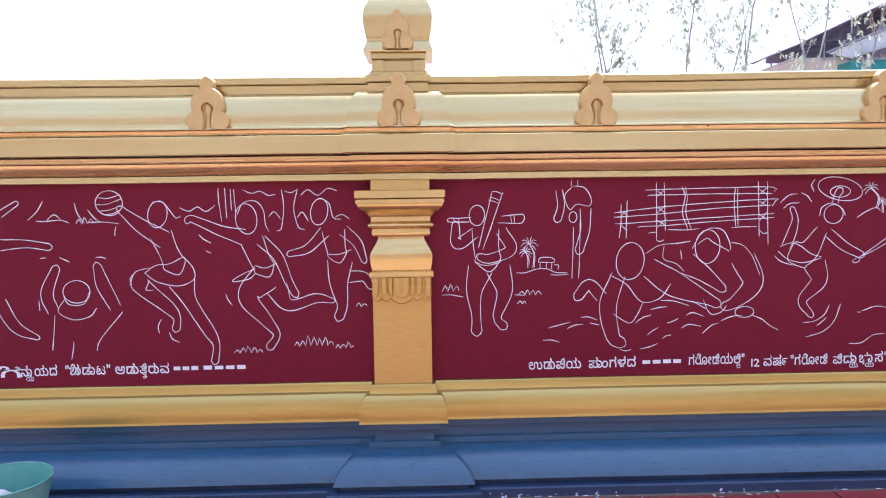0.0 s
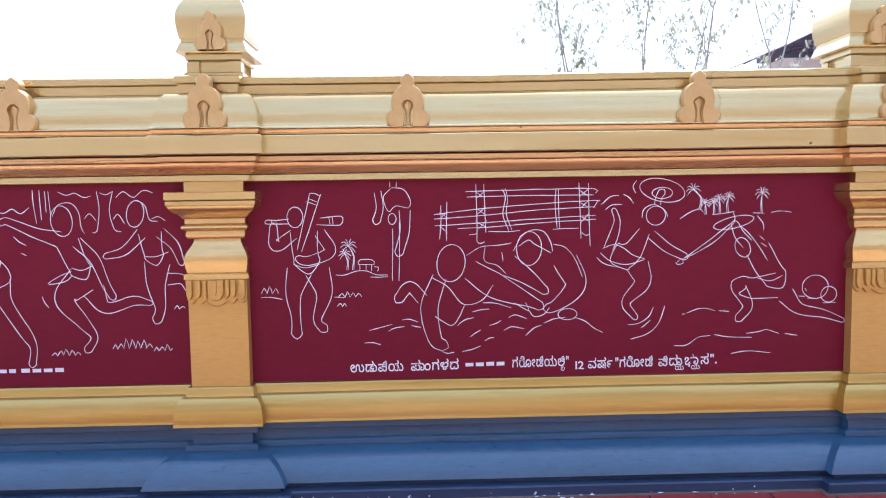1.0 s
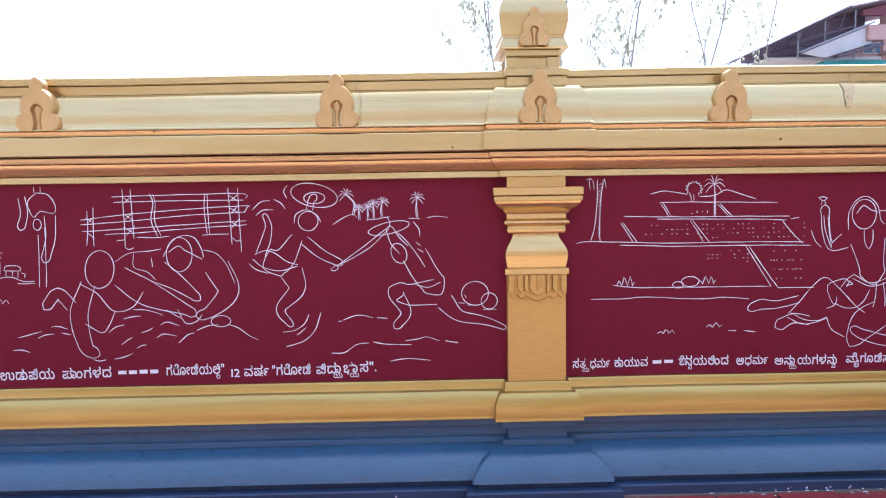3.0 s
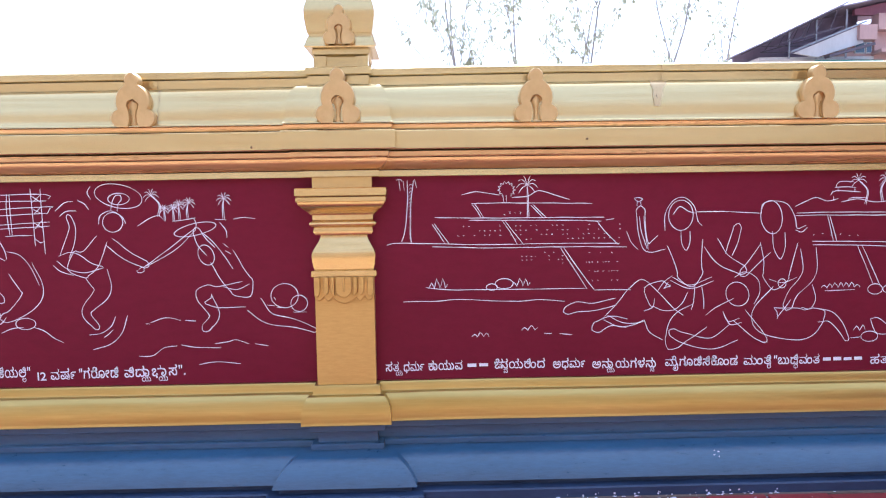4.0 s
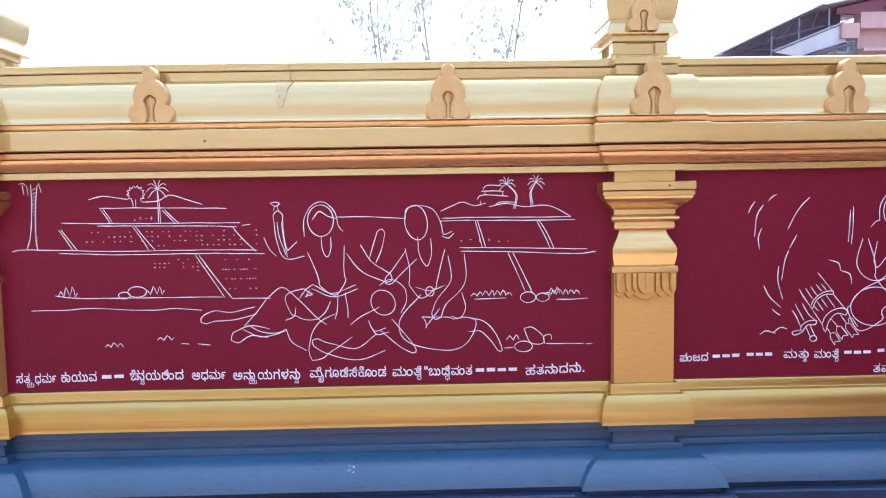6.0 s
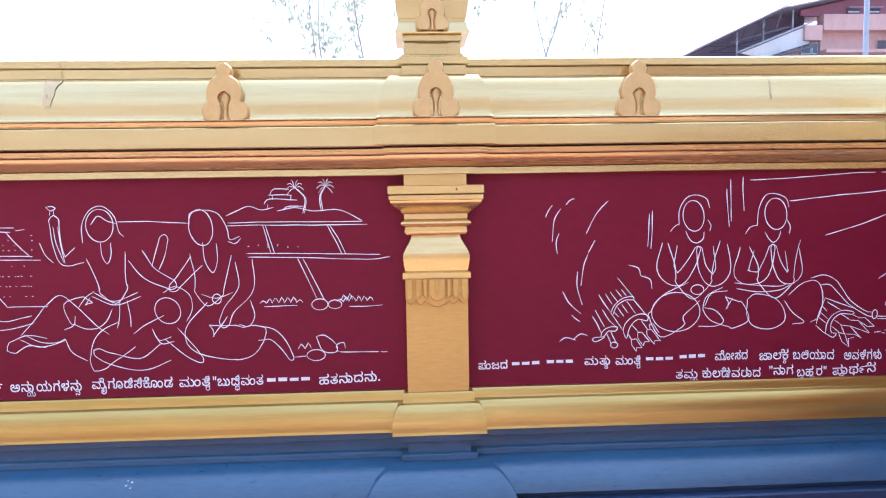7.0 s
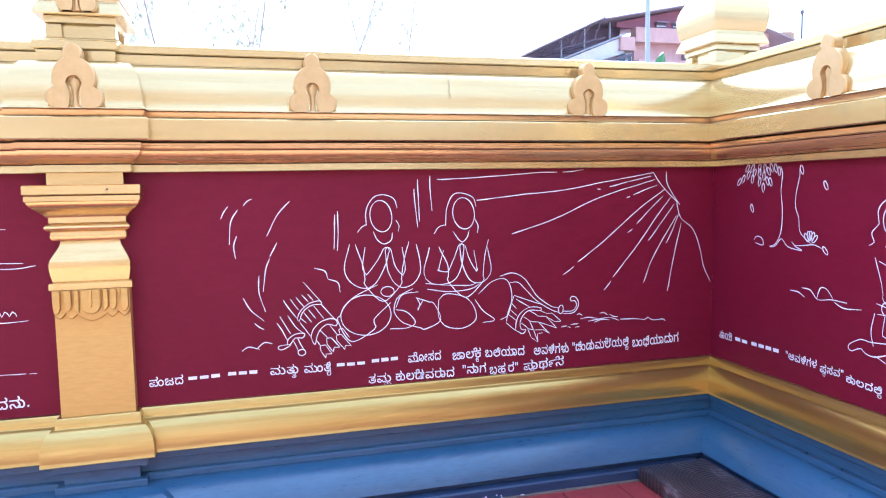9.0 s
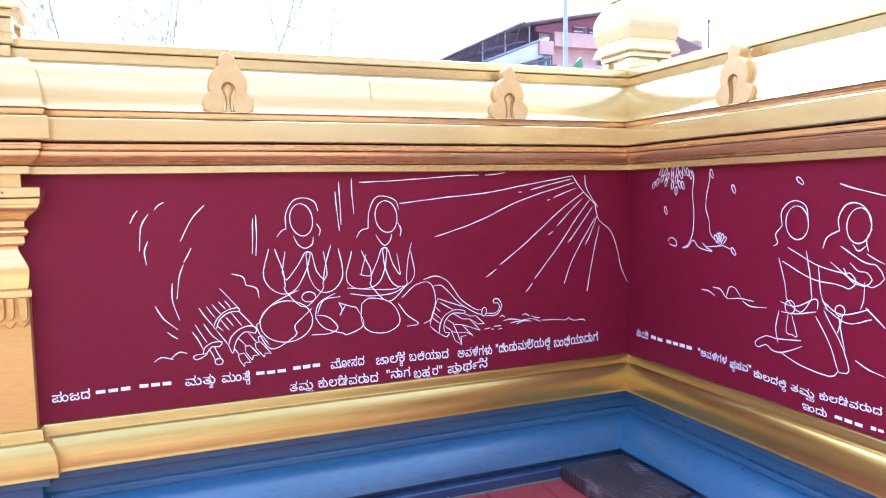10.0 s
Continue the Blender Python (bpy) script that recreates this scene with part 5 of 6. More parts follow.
d.stroke(7.487, 0.821, 7.454, 0.819, 7.443, 0.809, 7.455, 0.798, 7.478, 0.804, 7.505, 0.820)
d.oval(7.553, 0.779, 0.018, 0.015, 0)
d = Drawing("outline_shape", mural_4)
d.oval(7.952, 1.418, 0.053, 0.077, -8)
d.stroke(7.879, 1.374, 7.881, 1.450, 7.916, 1.509, 7.966, 1.522, 8.016, 1.502, 8.032, 1.457)
d.stroke(7.879, 1.379, 7.857, 1.369, 7.835, 1.342)
d.stroke(8.024, 1.397, 8.041, 1.369, 8.034, 1.341)
d.limb(7.955, 1.289, 0.132, 7.957, 1.178, 0.099, 7.955, 1.081, 0.089)
d.limb(7.833, 1.280, 0.038, 7.813, 1.157, 0.044, 7.877, 1.104, 0.033, 7.941, 1.179, 0.025, 7.976, 1.255, 0.014)
d.limb(8.089, 1.270, 0.036, 8.104, 1.143, 0.039, 8.051, 1.095, 0.031, 8.002, 1.154, 0.022, 7.982, 1.254, 0.014)
d.stroke(7.912, 1.345, 7.933, 1.303, 7.966, 1.283, 8.000, 1.301, 8.006, 1.337)
d.limb(7.959, 1.039, 0.055, 7.846, 0.962, 0.077, 7.816, 0.894, 0.093)
d.oval(7.867, 0.938, 0.123, 0.099, 0)
d.stroke(8.014, 0.957, 8.070, 0.942, 8.112, 0.888, 8.069, 0.863, 7.983, 0.863)
d.stroke(8.014, 0.965, 8.050, 1.028, 8.130, 1.040)
d.oval(7.976, 1.049, 0.034, 0.025, 0)
d = Drawing("outline_shape", mural_4)
d.oval(8.371, 1.421, 0.056, 0.079, -8)
d.stroke(8.276, 1.362, 8.283, 1.446, 8.314, 1.512, 8.361, 1.523, 8.420, 1.499, 8.437, 1.453)
d.stroke(8.276, 1.367, 8.241, 1.357, 8.217, 1.324)
d.stroke(8.430, 1.391, 8.447, 1.356, 8.441, 1.322)
d.limb(8.369, 1.273, 0.131, 8.379, 1.173, 0.097, 8.377, 1.078, 0.091)
d.limb(8.227, 1.250, 0.037, 8.201, 1.124, 0.037, 8.292, 1.106, 0.028, 8.331, 1.167, 0.026, 8.356, 1.257, 0.014)
d.limb(8.458, 1.241, 0.037, 8.474, 1.125, 0.037, 8.426, 1.099, 0.029, 8.385, 1.164, 0.023, 8.362, 1.257, 0.014)
d.stroke(8.316, 1.332, 8.339, 1.297, 8.363, 1.279, 8.387, 1.301, 8.399, 1.335)
d.stroke(8.166, 1.078, 8.276, 1.064, 8.395, 1.057, 8.437, 1.069)
d.stroke(8.177, 1.049, 8.276, 1.032, 8.395, 1.037, 8.455, 1.063)
d.limb(8.130, 1.029, 0.039, 8.071, 0.962, 0.067, 8.185, 0.912, 0.068)
d.stroke(8.234, 0.994, 8.275, 1.021, 8.364, 1.001, 8.417, 0.949, 8.428, 0.881, 8.361, 0.842, 8.272, 0.854, 8.232, 0.909, 8.234, 0.994)
d.stroke(8.442, 1.011, 8.516, 1.071, 8.593, 1.076, 8.623, 1.001, 8.606, 0.899, 8.559, 0.870)
d.stroke(8.424, 0.983, 8.468, 0.923, 8.529, 0.872, 8.467, 0.864)
d = Drawing("bow_drawing", mural_4)
d.stroke(8.559, 1.095, 8.626, 1.110, 8.688, 1.082, 8.729, 1.030, 8.770, 0.973, 8.845, 0.922, 8.883, 0.914)
d.stroke(8.609, 1.058, 8.656, 1.059, 8.697, 1.022, 8.760, 0.958, 8.845, 0.902, 8.888, 0.888)
d.stroke(8.905, 0.892, 8.965, 0.892, 8.988, 0.921, 8.977, 0.945, 8.957, 0.945, 8.953, 0.962, 8.978, 0.966, 8.999, 0.935, 8.993, 0.905, 8.965, 0.880, 8.910, 0.879)
d.oval(8.897, 0.903, 0.013, 0.023, 8)
d = Drawing("quiver_drawing", mural_4)
d.stroke(8.641, 0.810, 8.647, 0.859, 8.674, 0.901, 8.727, 0.926, 8.786, 0.917, 8.780, 0.905, 8.721, 0.910, 8.684, 0.885, 8.668, 0.847, 8.674, 0.812, 8.698, 0.810, 8.682, 0.788, 8.641, 0.810)
d.stroke(8.590, 0.854, 8.615, 0.830, 8.641, 0.810)
d.stroke(8.592, 0.859, 8.606, 0.916, 8.634, 0.988)
d.stroke(8.634, 0.993, 8.709, 0.964, 8.786, 0.937)
d.stroke(8.646, 0.972, 8.681, 0.951, 8.717, 0.930)
d.stroke(8.621, 0.954, 8.635, 0.939, 8.649, 0.923)
d.stroke(8.608, 0.926, 8.630, 0.904, 8.653, 0.883)
d.stroke(8.601, 0.897, 8.623, 0.879, 8.644, 0.864)
d.stroke(8.673, 0.845, 8.694, 0.829, 8.712, 0.813)
d.stroke(8.686, 0.877, 8.705, 0.866, 8.724, 0.852)
d.stroke(8.721, 0.906, 8.746, 0.892, 8.769, 0.876)
d.stroke(8.775, 0.906, 8.796, 0.896, 8.818, 0.886)
d = Drawing("arrow_drawing", mural_4)
d.stroke(8.709, 0.814, 8.742, 0.805)
d.stroke(8.742, 0.805, 8.766, 0.738)
d.stroke(8.766, 0.738, 8.728, 0.766)
d.stroke(8.728, 0.766, 8.709, 0.814)
d.stroke(8.766, 0.738, 8.763, 0.781)
d.stroke(8.763, 0.781, 8.793, 0.786)
d.stroke(8.720, 0.852, 8.770, 0.844)
d.stroke(8.770, 0.844, 8.832, 0.780)
d.stroke(8.832, 0.780, 8.795, 0.802)
d.stroke(8.795, 0.802, 8.742, 0.805)
d.stroke(8.720, 0.852, 8.742, 0.805)
d.stroke(8.769, 0.876, 8.814, 0.870)
d.stroke(8.814, 0.870, 8.872, 0.807)
d.stroke(8.872, 0.807, 8.830, 0.823)
d.stroke(8.830, 0.823, 8.770, 0.844)
d.stroke(8.817, 0.886, 8.847, 0.887)
d.stroke(8.847, 0.887, 8.898, 0.841)
d.stroke(8.898, 0.841, 8.861, 0.840)
d.stroke(8.861, 0.840, 8.814, 0.870)
d = Drawing("ground_drawing", mural_4)
d.stroke(8.898, 0.809, 8.914, 0.812, 8.931, 0.814)
d.stroke(8.937, 0.808, 8.953, 0.804)
d.stroke(8.981, 0.801, 9.003, 0.805)
d.stroke(8.953, 0.819, 8.976, 0.820, 8.998, 0.820)
d.stroke(8.990, 0.868, 9.004, 0.874, 9.021, 0.864)
d.stroke(9.010, 0.845, 9.055, 0.851, 9.112, 0.841)
d.stroke(9.054, 0.829, 9.112, 0.837, 9.181, 0.841, 9.239, 0.822)
d.stroke(9.088, 0.820, 9.134, 0.835, 9.181, 0.828)
d.stroke(9.123, 0.867, 9.146, 0.872, 9.169, 0.857)
d.stroke(9.181, 0.859, 9.206, 0.846, 9.233, 0.844)
d.stroke(9.245, 0.828, 9.322, 0.826, 9.394, 0.817, 9.412, 0.829, 9.442, 0.811, 9.504, 0.811, 9.519, 0.801)
d = Drawing("lettering", mural_4)
d.word('ಪಂಜದ', 6.869, 0.673, 7.016, 0.675, 0.056)
d.bar(7.038, 0.681, 7.188, 0.684, 0.052)
d.bar(7.213, 0.687, 7.356, 0.685, 0.053)
d.word('ಮತ್ತು', 7.402, 0.681, 7.534, 0.681, 0.059)
d.word('ಮಂತ್ರಿ', 7.560, 0.678, 7.689, 0.678, 0.060)
d.bar(7.717, 0.687, 7.866, 0.686, 0.055)
d.bar(7.889, 0.692, 8.030, 0.695, 0.056)
d.word('ಮೋಸದ', 8.070, 0.686, 8.240, 0.689, 0.062)
d.word('ಜಾಲಕ್ಕೆ', 8.299, 0.681, 8.443, 0.684, 0.063)
d.word('ಬಲಿಯಾದ', 8.474, 0.682, 8.691, 0.676, 0.064)
d.word('ಅವಳಿಗಳು', 8.742, 0.672, 8.942, 0.671, 0.065)
d.word('"ದಿಂಡುಮಲೆ"ಯಲ್ಲಿ', 8.962, 0.673, 9.297, 0.681, 0.066)
d.word('ಬಂಧಿಯಾದಾಗ', 9.318, 0.670, 9.606, 0.680, 0.068)
d.word('ತಮ್ಮ', 7.869, 0.598, 7.982, 0.599, 0.061)
d.word('ಕುಲದೇವರಾದ', 8.005, 0.600, 8.309, 0.596, 0.062)
d.word('"ನಾಗ', 8.351, 0.604, 8.479, 0.604, 0.063)
d.word('ಬ್ರಹ್ಮರ"', 8.497, 0.591, 8.653, 0.595, 0.064)
d.word('ಪ್ರಾರ್ಥನೆ.', 8.684, 0.593, 8.909, 0.604, 0.065)

mural_5 = mural(EAST_FACE, "white line mural with a tree, falling leaves and plain outline shapes", 0.96)
d = Drawing("tree_drawing", mural_5)
d.stroke(0.516, 1.623, 0.529, 1.585, 0.521, 1.506, 0.532, 1.411, 0.524, 1.307, 0.491, 1.248, 0.449, 1.231, 0.487, 1.237, 0.530, 1.274, 0.572, 1.239, 0.663, 1.227, 0.624, 1.243, 0.598, 1.264)
d.stroke(0.637, 1.605, 0.640, 1.578, 0.620, 1.496, 0.617, 1.432, 0.638, 1.377, 0.645, 1.318, 0.674, 1.287, 0.718, 1.261)
d.stroke(0.618, 1.247, 0.675, 1.252, 0.730, 1.259, 0.754, 1.254, 0.778, 1.247)
d.stroke(0.340, 1.258, 0.351, 1.274, 0.376, 1.278, 0.403, 1.264, 0.406, 1.236, 0.377, 1.237, 0.349, 1.245)
for s, z, turn in ((0.221, 1.552, 35), (0.252, 1.567, 25), (0.290, 1.586, 25), (0.321, 1.566, 10), (0.335, 1.595, 25), (0.373, 1.550, 15), (0.372, 1.594, 15), (0.401, 1.579, 0), (0.398, 1.521, 0), (0.426, 1.554, -20), (0.436, 1.602, -25), (0.449, 1.549, -20), (0.282, 1.621, 35), (0.320, 1.620, 30), (0.372, 1.621, 10), (0.411, 1.617, -10), (0.457, 1.618, -20), (0.485, 1.615, -15), (0.506, 1.600, -10), (0.794, 1.527, -25), (0.320, 1.417, -20), (1.161, 1.558, -50), (0.652, 1.602, -20), (0.800, 1.236, -40), (0.690, 1.288, -30), (0.703, 1.296, -12), (0.714, 1.298, 0), (0.727, 1.294, 18), (0.739, 1.284, 40)):
    d.oval(s, z, 0.0085, 0.0215, turn)
d = Drawing("ground_drawing", mural_5)
d.stroke(0.590, 1.032, 0.645, 1.031, 0.683, 1.011)
d.stroke(0.667, 1.053, 0.720, 1.049, 0.764, 1.011, 0.842, 1.021, 0.926, 1.017)
d.stroke(0.757, 1.015, 0.777, 1.066, 0.813, 1.065, 0.848, 1.028)
d.stroke(0.856, 1.013, 0.910, 0.994, 1.000, 1.000)
d.stroke(1.347, 1.543, 1.425, 1.521, 1.538, 1.495)
d.stroke(1.435, 0.859, 1.495, 0.835, 1.558, 0.822)
d = Drawing("outline_shape", mural_5)
d.oval(1.151, 1.382, 0.056, 0.071, -6)
d.stroke(1.076, 1.367, 1.069, 1.425, 1.103, 1.464, 1.148, 1.474, 1.194, 1.451, 1.206, 1.400)
d.stroke(1.076, 1.367, 1.041, 1.329, 1.054, 1.292, 1.030, 1.276)
d.limb(1.132, 1.249, 0.072, 1.157, 1.156, 0.067, 1.171, 1.062, 0.062)
d.limb(1.091, 1.246, 0.034, 1.234, 1.187, 0.032, 1.339, 1.171, 0.025, 1.403, 1.165, 0.031)
d.stroke(1.073, 1.038, 1.155, 1.030, 1.251, 1.073, 1.260, 1.032)
d.stroke(1.080, 0.995, 1.156, 0.997, 1.255, 1.022)
d.oval(1.124, 1.023, 0.026, 0.029, 0)
d.stroke(1.116, 0.990, 1.109, 0.911, 1.139, 0.906, 1.165, 0.901, 1.133, 0.993)
d.stroke(1.068, 0.998, 1.052, 0.920, 1.066, 0.858)
d.stroke(1.253, 1.003, 1.322, 0.899, 1.361, 0.802)
d.stroke(1.292, 1.032, 1.372, 0.909, 1.410, 0.809, 1.366, 0.794)
d.stroke(1.073, 0.819, 1.191, 0.781, 1.326, 0.770, 1.366, 0.803)
d.limb(1.188, 0.877, 0.012, 1.066, 0.843, 0.030, 1.004, 0.856, 0.020, 0.953, 0.830, 0.015)
d = Drawing("outline_shape", mural_5)
d.oval(1.434, 1.381, 0.051, 0.069, 6)
d.stroke(1.353, 1.356, 1.346, 1.411, 1.379, 1.462, 1.431, 1.467, 1.469, 1.438, 1.487, 1.383)
d.stroke(1.353, 1.360, 1.298, 1.330, 1.279, 1.284)
d.stroke(1.487, 1.372, 1.466, 1.329, 1.475, 1.286)
d.limb(1.336, 1.265, 0.040, 1.435, 1.207, 0.043, 1.505, 1.193, 0.042)
d.limb(1.387, 1.225, 0.018, 1.424, 1.184, 0.026, 1.471, 1.179, 0.026)
d.stroke(1.260, 1.213, 1.274, 1.099, 1.307, 1.034)
d.stroke(1.465, 1.167, 1.462, 1.102, 1.450, 1.061)
d.stroke(1.280, 1.072, 1.369, 1.030, 1.487, 1.066)
d.stroke(1.292, 1.044, 1.394, 0.999, 1.499, 1.029)
d.oval(1.363, 1.043, 0.022, 0.022, 0)
d.stroke(1.359, 1.020, 1.371, 0.954, 1.391, 0.885)
d.stroke(1.374, 1.022, 1.356, 0.951)
d.stroke(1.473, 1.071, 1.510, 1.040, 1.552, 1.004)
d.stroke(1.408, 1.310, 1.433, 1.283, 1.467, 1.307)
d.stroke(1.470, 1.275, 1.507, 1.257, 1.543, 1.243)
d = Drawing("lettering", mural_5)
d.word('ತಾಯಿ', 0.074, 0.702, 0.180, 0.700, 0.058)
d.bar(0.205, 0.701, 0.313, 0.697, 0.062)
d.bar(0.332, 0.701, 0.539, 0.702, 0.061)
d.word('"ಅವಳಿಗಳ', 0.572, 0.697, 0.767, 0.692, 0.051)
d.word('ಪ್ರಸವ"', 0.786, 0.683, 0.917, 0.687, 0.048)
d.word('ಕಾಲದಲ್ಲಿ', 0.931, 0.674, 1.113, 0.664, 0.046)
d.word('ತಮ್ಮ', 1.137, 0.665, 1.255, 0.658, 0.044)
d.word('ಕುಲದೇವರಾದ', 1.277, 0.664, 1.550, 0.674, 0.042)
d.word('ಇಂದು', 1.196, 0.600, 1.316, 0.597, 0.043)
d.bar(1.352, 0.598, 1.484, 0.596, 0.045)
d.bar(1.507, 0.601, 1.566, 0.601, 0.043)


for dr in Drawing.made:
    dr.finish()
bpy.data.objects.remove(pen_object)

# ---- court floor: red slabs ----
mesh_of_slab = []
for k in range(4):
    bm = bmesh.new()
    w, d = 0.297, 0.293
    box(bm, -w / 2, w / 2, -d / 2, d / 2, -0.0005, 0.009, 0.003)
    bmesh.ops.rotate(bm, cent=(0, 0, 0), matrix=Matrix.Rotation(radians(0.8 * (k - 1.5)), 3, "X"), verts=bm.verts)
    me = bpy.data.meshes.new("floor_slab")
    bm.to_mesh(me)
    bm.free()
    me.materials.append(M_RED)
    mesh_of_slab.append(me)
bm = bmesh.new()
box(bm, -3.2, 9.56, 2.17, 3.405, 0.016, 0.0205)
part("slab_bed", bm, M_KERB, court, "dark dirty joints between slabs")
rr = random.Random(3)
for row in range(4):
    x = -3.0 + 0.15 * (row % 2)
    while x < 9.5:
        o = new("floor_slab", mesh_of_slab[rr.randrange(4)])
        o.parent = court
        o.matrix_basis = pose(x + rr.uniform(-0.004, 0.004), 3.250 - row * 0.302 + rr.uniform(-0.004, 0.004), 0.022, 0, 0, rr.uniform(-1.2, 1.2))
        x += 0.306

# ---- wooden block in the corner ----
M_WOOD, wnt, wp = material("weathered_dark_wood")
co = wnt.nodes.new("ShaderNodeTexCoord")
mp = wnt.nodes.new("ShaderNodeMapping")
mp.inputs["Location"].default_value = (-0.10, 0.06, 0)
link(wnt, co.outputs["Object"], mp.inputs["Vector"])
wave = wnt.nodes.new("ShaderNodeTexWave")
wave.wave_type, wave.rings_direction = "RINGS", "Z"
wave.inputs["Scale"].default_value, wave.inputs["Distortion"].default_value, wave.inputs["Detail"].default_value = 17, 5.0, 5
link(wnt, mp.outputs[0], wave.inputs["Vector"])
grime_gloss = noise_tex(wnt, 9, (1.6, 0.5, 1), 8, 0.75)
c1 = ramp(wnt, wave.outputs["Fac"], [(0.2, (0.022, 0.014, 0.017)), (0.8, (0.085, 0.060, 0.066))])
# darker stops are grime; the pale stop paints in glossy highlights
c2 = ramp(wnt, grime_gloss, [(0.35, (0.015, 0.010, 0.012)), (0.56, (0.07, 0.05, 0.055)), (0.70, (0.34, 0.30, 0.33))])
link(wnt, mix(wnt, 0.62, c1, c2), wp.inputs["Base Color"])
wp.inputs["Roughness"].default_value = 0.3
bump(wnt, wp, wave.outputs["Fac"], 0.3, 0.005)
bm = bmesh.new()
box(bm, -0.19, 0.19, -0.27, 0.27, 0.0, 0.080, 0.012)
bmesh.ops.subdivide_edges(bm, edges=bm.edges, cuts=3, use_grid_fill=True)
for v in bm.verts:
    v.co += Vector((noise.noise(v.co * 7), noise.noise(v.co * 7 + Vector((9, 0, 0))), 0.6 * noise.noise(v.co * 7 + Vector((0, 9, 0))) if v.co.z > 0.02 else 0)) * 0.012
block = part("wooden_block", bm, M_WOOD, smooth=True)
block.matrix_basis = pose(9.405, 3.125, 0.031, 0, 0, 1)
tagged(block, "thick weathered dark wooden block with growth rings on the floor", "block")

# ---- plastic tub ----
M_TUB = painted("turquoise_plastic", (0.13, 0.36, 0.33), (0.21, 0.46, 0.41), 0.4, 0.0, (1, 1, 1), 8, (0.25, 0.32, 0.30), 0.05)
M_CLOTH = painted("pale_cloth", (0.55, 0.53, 0.52), (0.75, 0.73, 0.72), 0.9, 0.0, (1, 1, 1), 10, None, 0.6)


def lathe(bm, rings, seg=40):
    loops = [[bm.verts.new((r * math.cos(2 * math.pi * i / seg), r * math.sin(2 * math.pi * i / seg), z)) for i in range(seg)] for r, z in rings]
    for a, b in zip(loops, loops[1:]):
        for i in range(seg):
            j = (i + 1) % seg
            bm.faces.new((a[i], a[j], b[j], b[i]))
    return loops


tub = holder("tub", -1.925, 3.105, 0.031)
tagged(tub, "turquoise plastic tub with a pale rag standing by the plinth", "tub")
bm = bmesh.new()
loops = lathe(bm, [(0.145, 0.0), (0.150, 0.006), (0.205, 0.277), (0.201, 0.277), (0.146, 0.012)])
bm.faces.new(loops[0])
bm.faces.new(loops[-1])
part("bowl", bm, M_TUB, tub, smooth=True)
bm = bmesh.new()
lathe(bm, [(0.203, 0.274), (0.209, 0.275), (0.211, 0.280), (0.208, 0.284), (0.201, 0.280)])
part("rim", bm, M_TUB, tub, smooth=True)
bm = bmesh.new()
bmesh.ops.create_icosphere(bm, subdivisions=4, radius=0.11)
for v in bm.verts:
    v.co = Vector((v.co.x * 1.1, v.co.y * 0.75, v.co.z * 0.7)) * (1 + 0.35 * noise.noise(v.co * 14))
rag = part("rag", bm, M_CLOTH, smooth=True)
rag.matrix_basis = pose(-1.915, 2.99, 0.235)
tagged(rag, "crumpled pale rag lying in the plastic tub", "rag")

# ---- paint spatter along the kerb ----
rr = random.Random(8)
bm = bmesh.new()
for cx, w, n in ((0.62, 0.35, 30), (0.15, 0.2, 12), (2.3, 0.3, 10), (4.9, 0.5, 40), (5.4, 0.3, 20), (8.45, 0.12, 14), (1.5, 0.3, 14)):
    for _ in range(n):
        x = cx + rr.gauss(0, w * 0.5)
        y = WALL - 0.244 - abs(rr.gauss(0, 0.02))
        r = rr.uniform(0.002, 0.007)
        bmesh.ops.create_circle(bm, cap_ends=True, segments=6, radius=r, matrix=Matrix.Translation((x, y, 0.0405 if y > WALL - 0.256 else 0.0335)) @ Matrix.Diagonal((rr.uniform(1, 2.5), 1, 1, 1)))
        if rr.random() < 0.5:
            bmesh.ops.create_circle(bm, cap_ends=True, segments=6, radius=r, matrix=Matrix.Translation((x, WALL - 0.2415, rr.uniform(0.04, 0.06))) @ Matrix.Rotation(radians(90), 4, "X"))
spatter = part("paint_spatter", bm, M_LINE)
tagged(spatter, "white paint spatter along the foot of the kerb", "paint", kind="stuff")

# ---- trees behind the wall ----
# bark and leaf colours are paled to carry the bright sky's glare
M_BARK = painted("grey_bark", (0.30, 0.26, 0.22), (0.46, 0.41, 0.36), 0.9, 0.0, (6, 6, 1), 8, None, 0.8)
M_LEAF, lnt, lp = material("dusty_leaf")
info = lnt.nodes.new("ShaderNodeNewGeometry")
link(lnt, ramp(lnt, info.outputs["Random Per Island"], [(0.0, (0.14, 0.15, 0.10)), (0.5, (0.28, 0.28, 0.19)), (0.8, (0.42, 0.40, 0.22)), (1.0, (0.55, 0.50, 0.18))]), lp.inputs["Base Color"])
lp.inputs["Roughness"].default_value = 0.6
glow = lnt.nodes.new("ShaderNodeBsdfTranslucent")
glow.inputs["Color"].default_value = (0.60, 0.60, 0.44, 1)
both = lnt.nodes.new("ShaderNodeMixShader")
both.inputs[0].default_value = 0.55
link(lnt, lp.outputs[0], both.inputs[1])
link(lnt, glow.outputs[0], both.inputs[2])
link(lnt, both.outputs[0], lnt.nodes["Material Output"].inputs["Surface"])


def leaf(bm, at, way, size):
    way = way.normalized()
    side = way.cross(Vector((random.uniform(-1, 1), random.uniform(-1, 1), 0.3))).normalized()
    fold = side.cross(way) * 0.12 * size
    pts = [at, at + way * 0.35 * size + side * 0.16 * size + fold, at + way * size, at + way * 0.35 * size - side * 0.16 * size + fold]
    bm.faces.new([bm.verts.new(p) for p in pts])


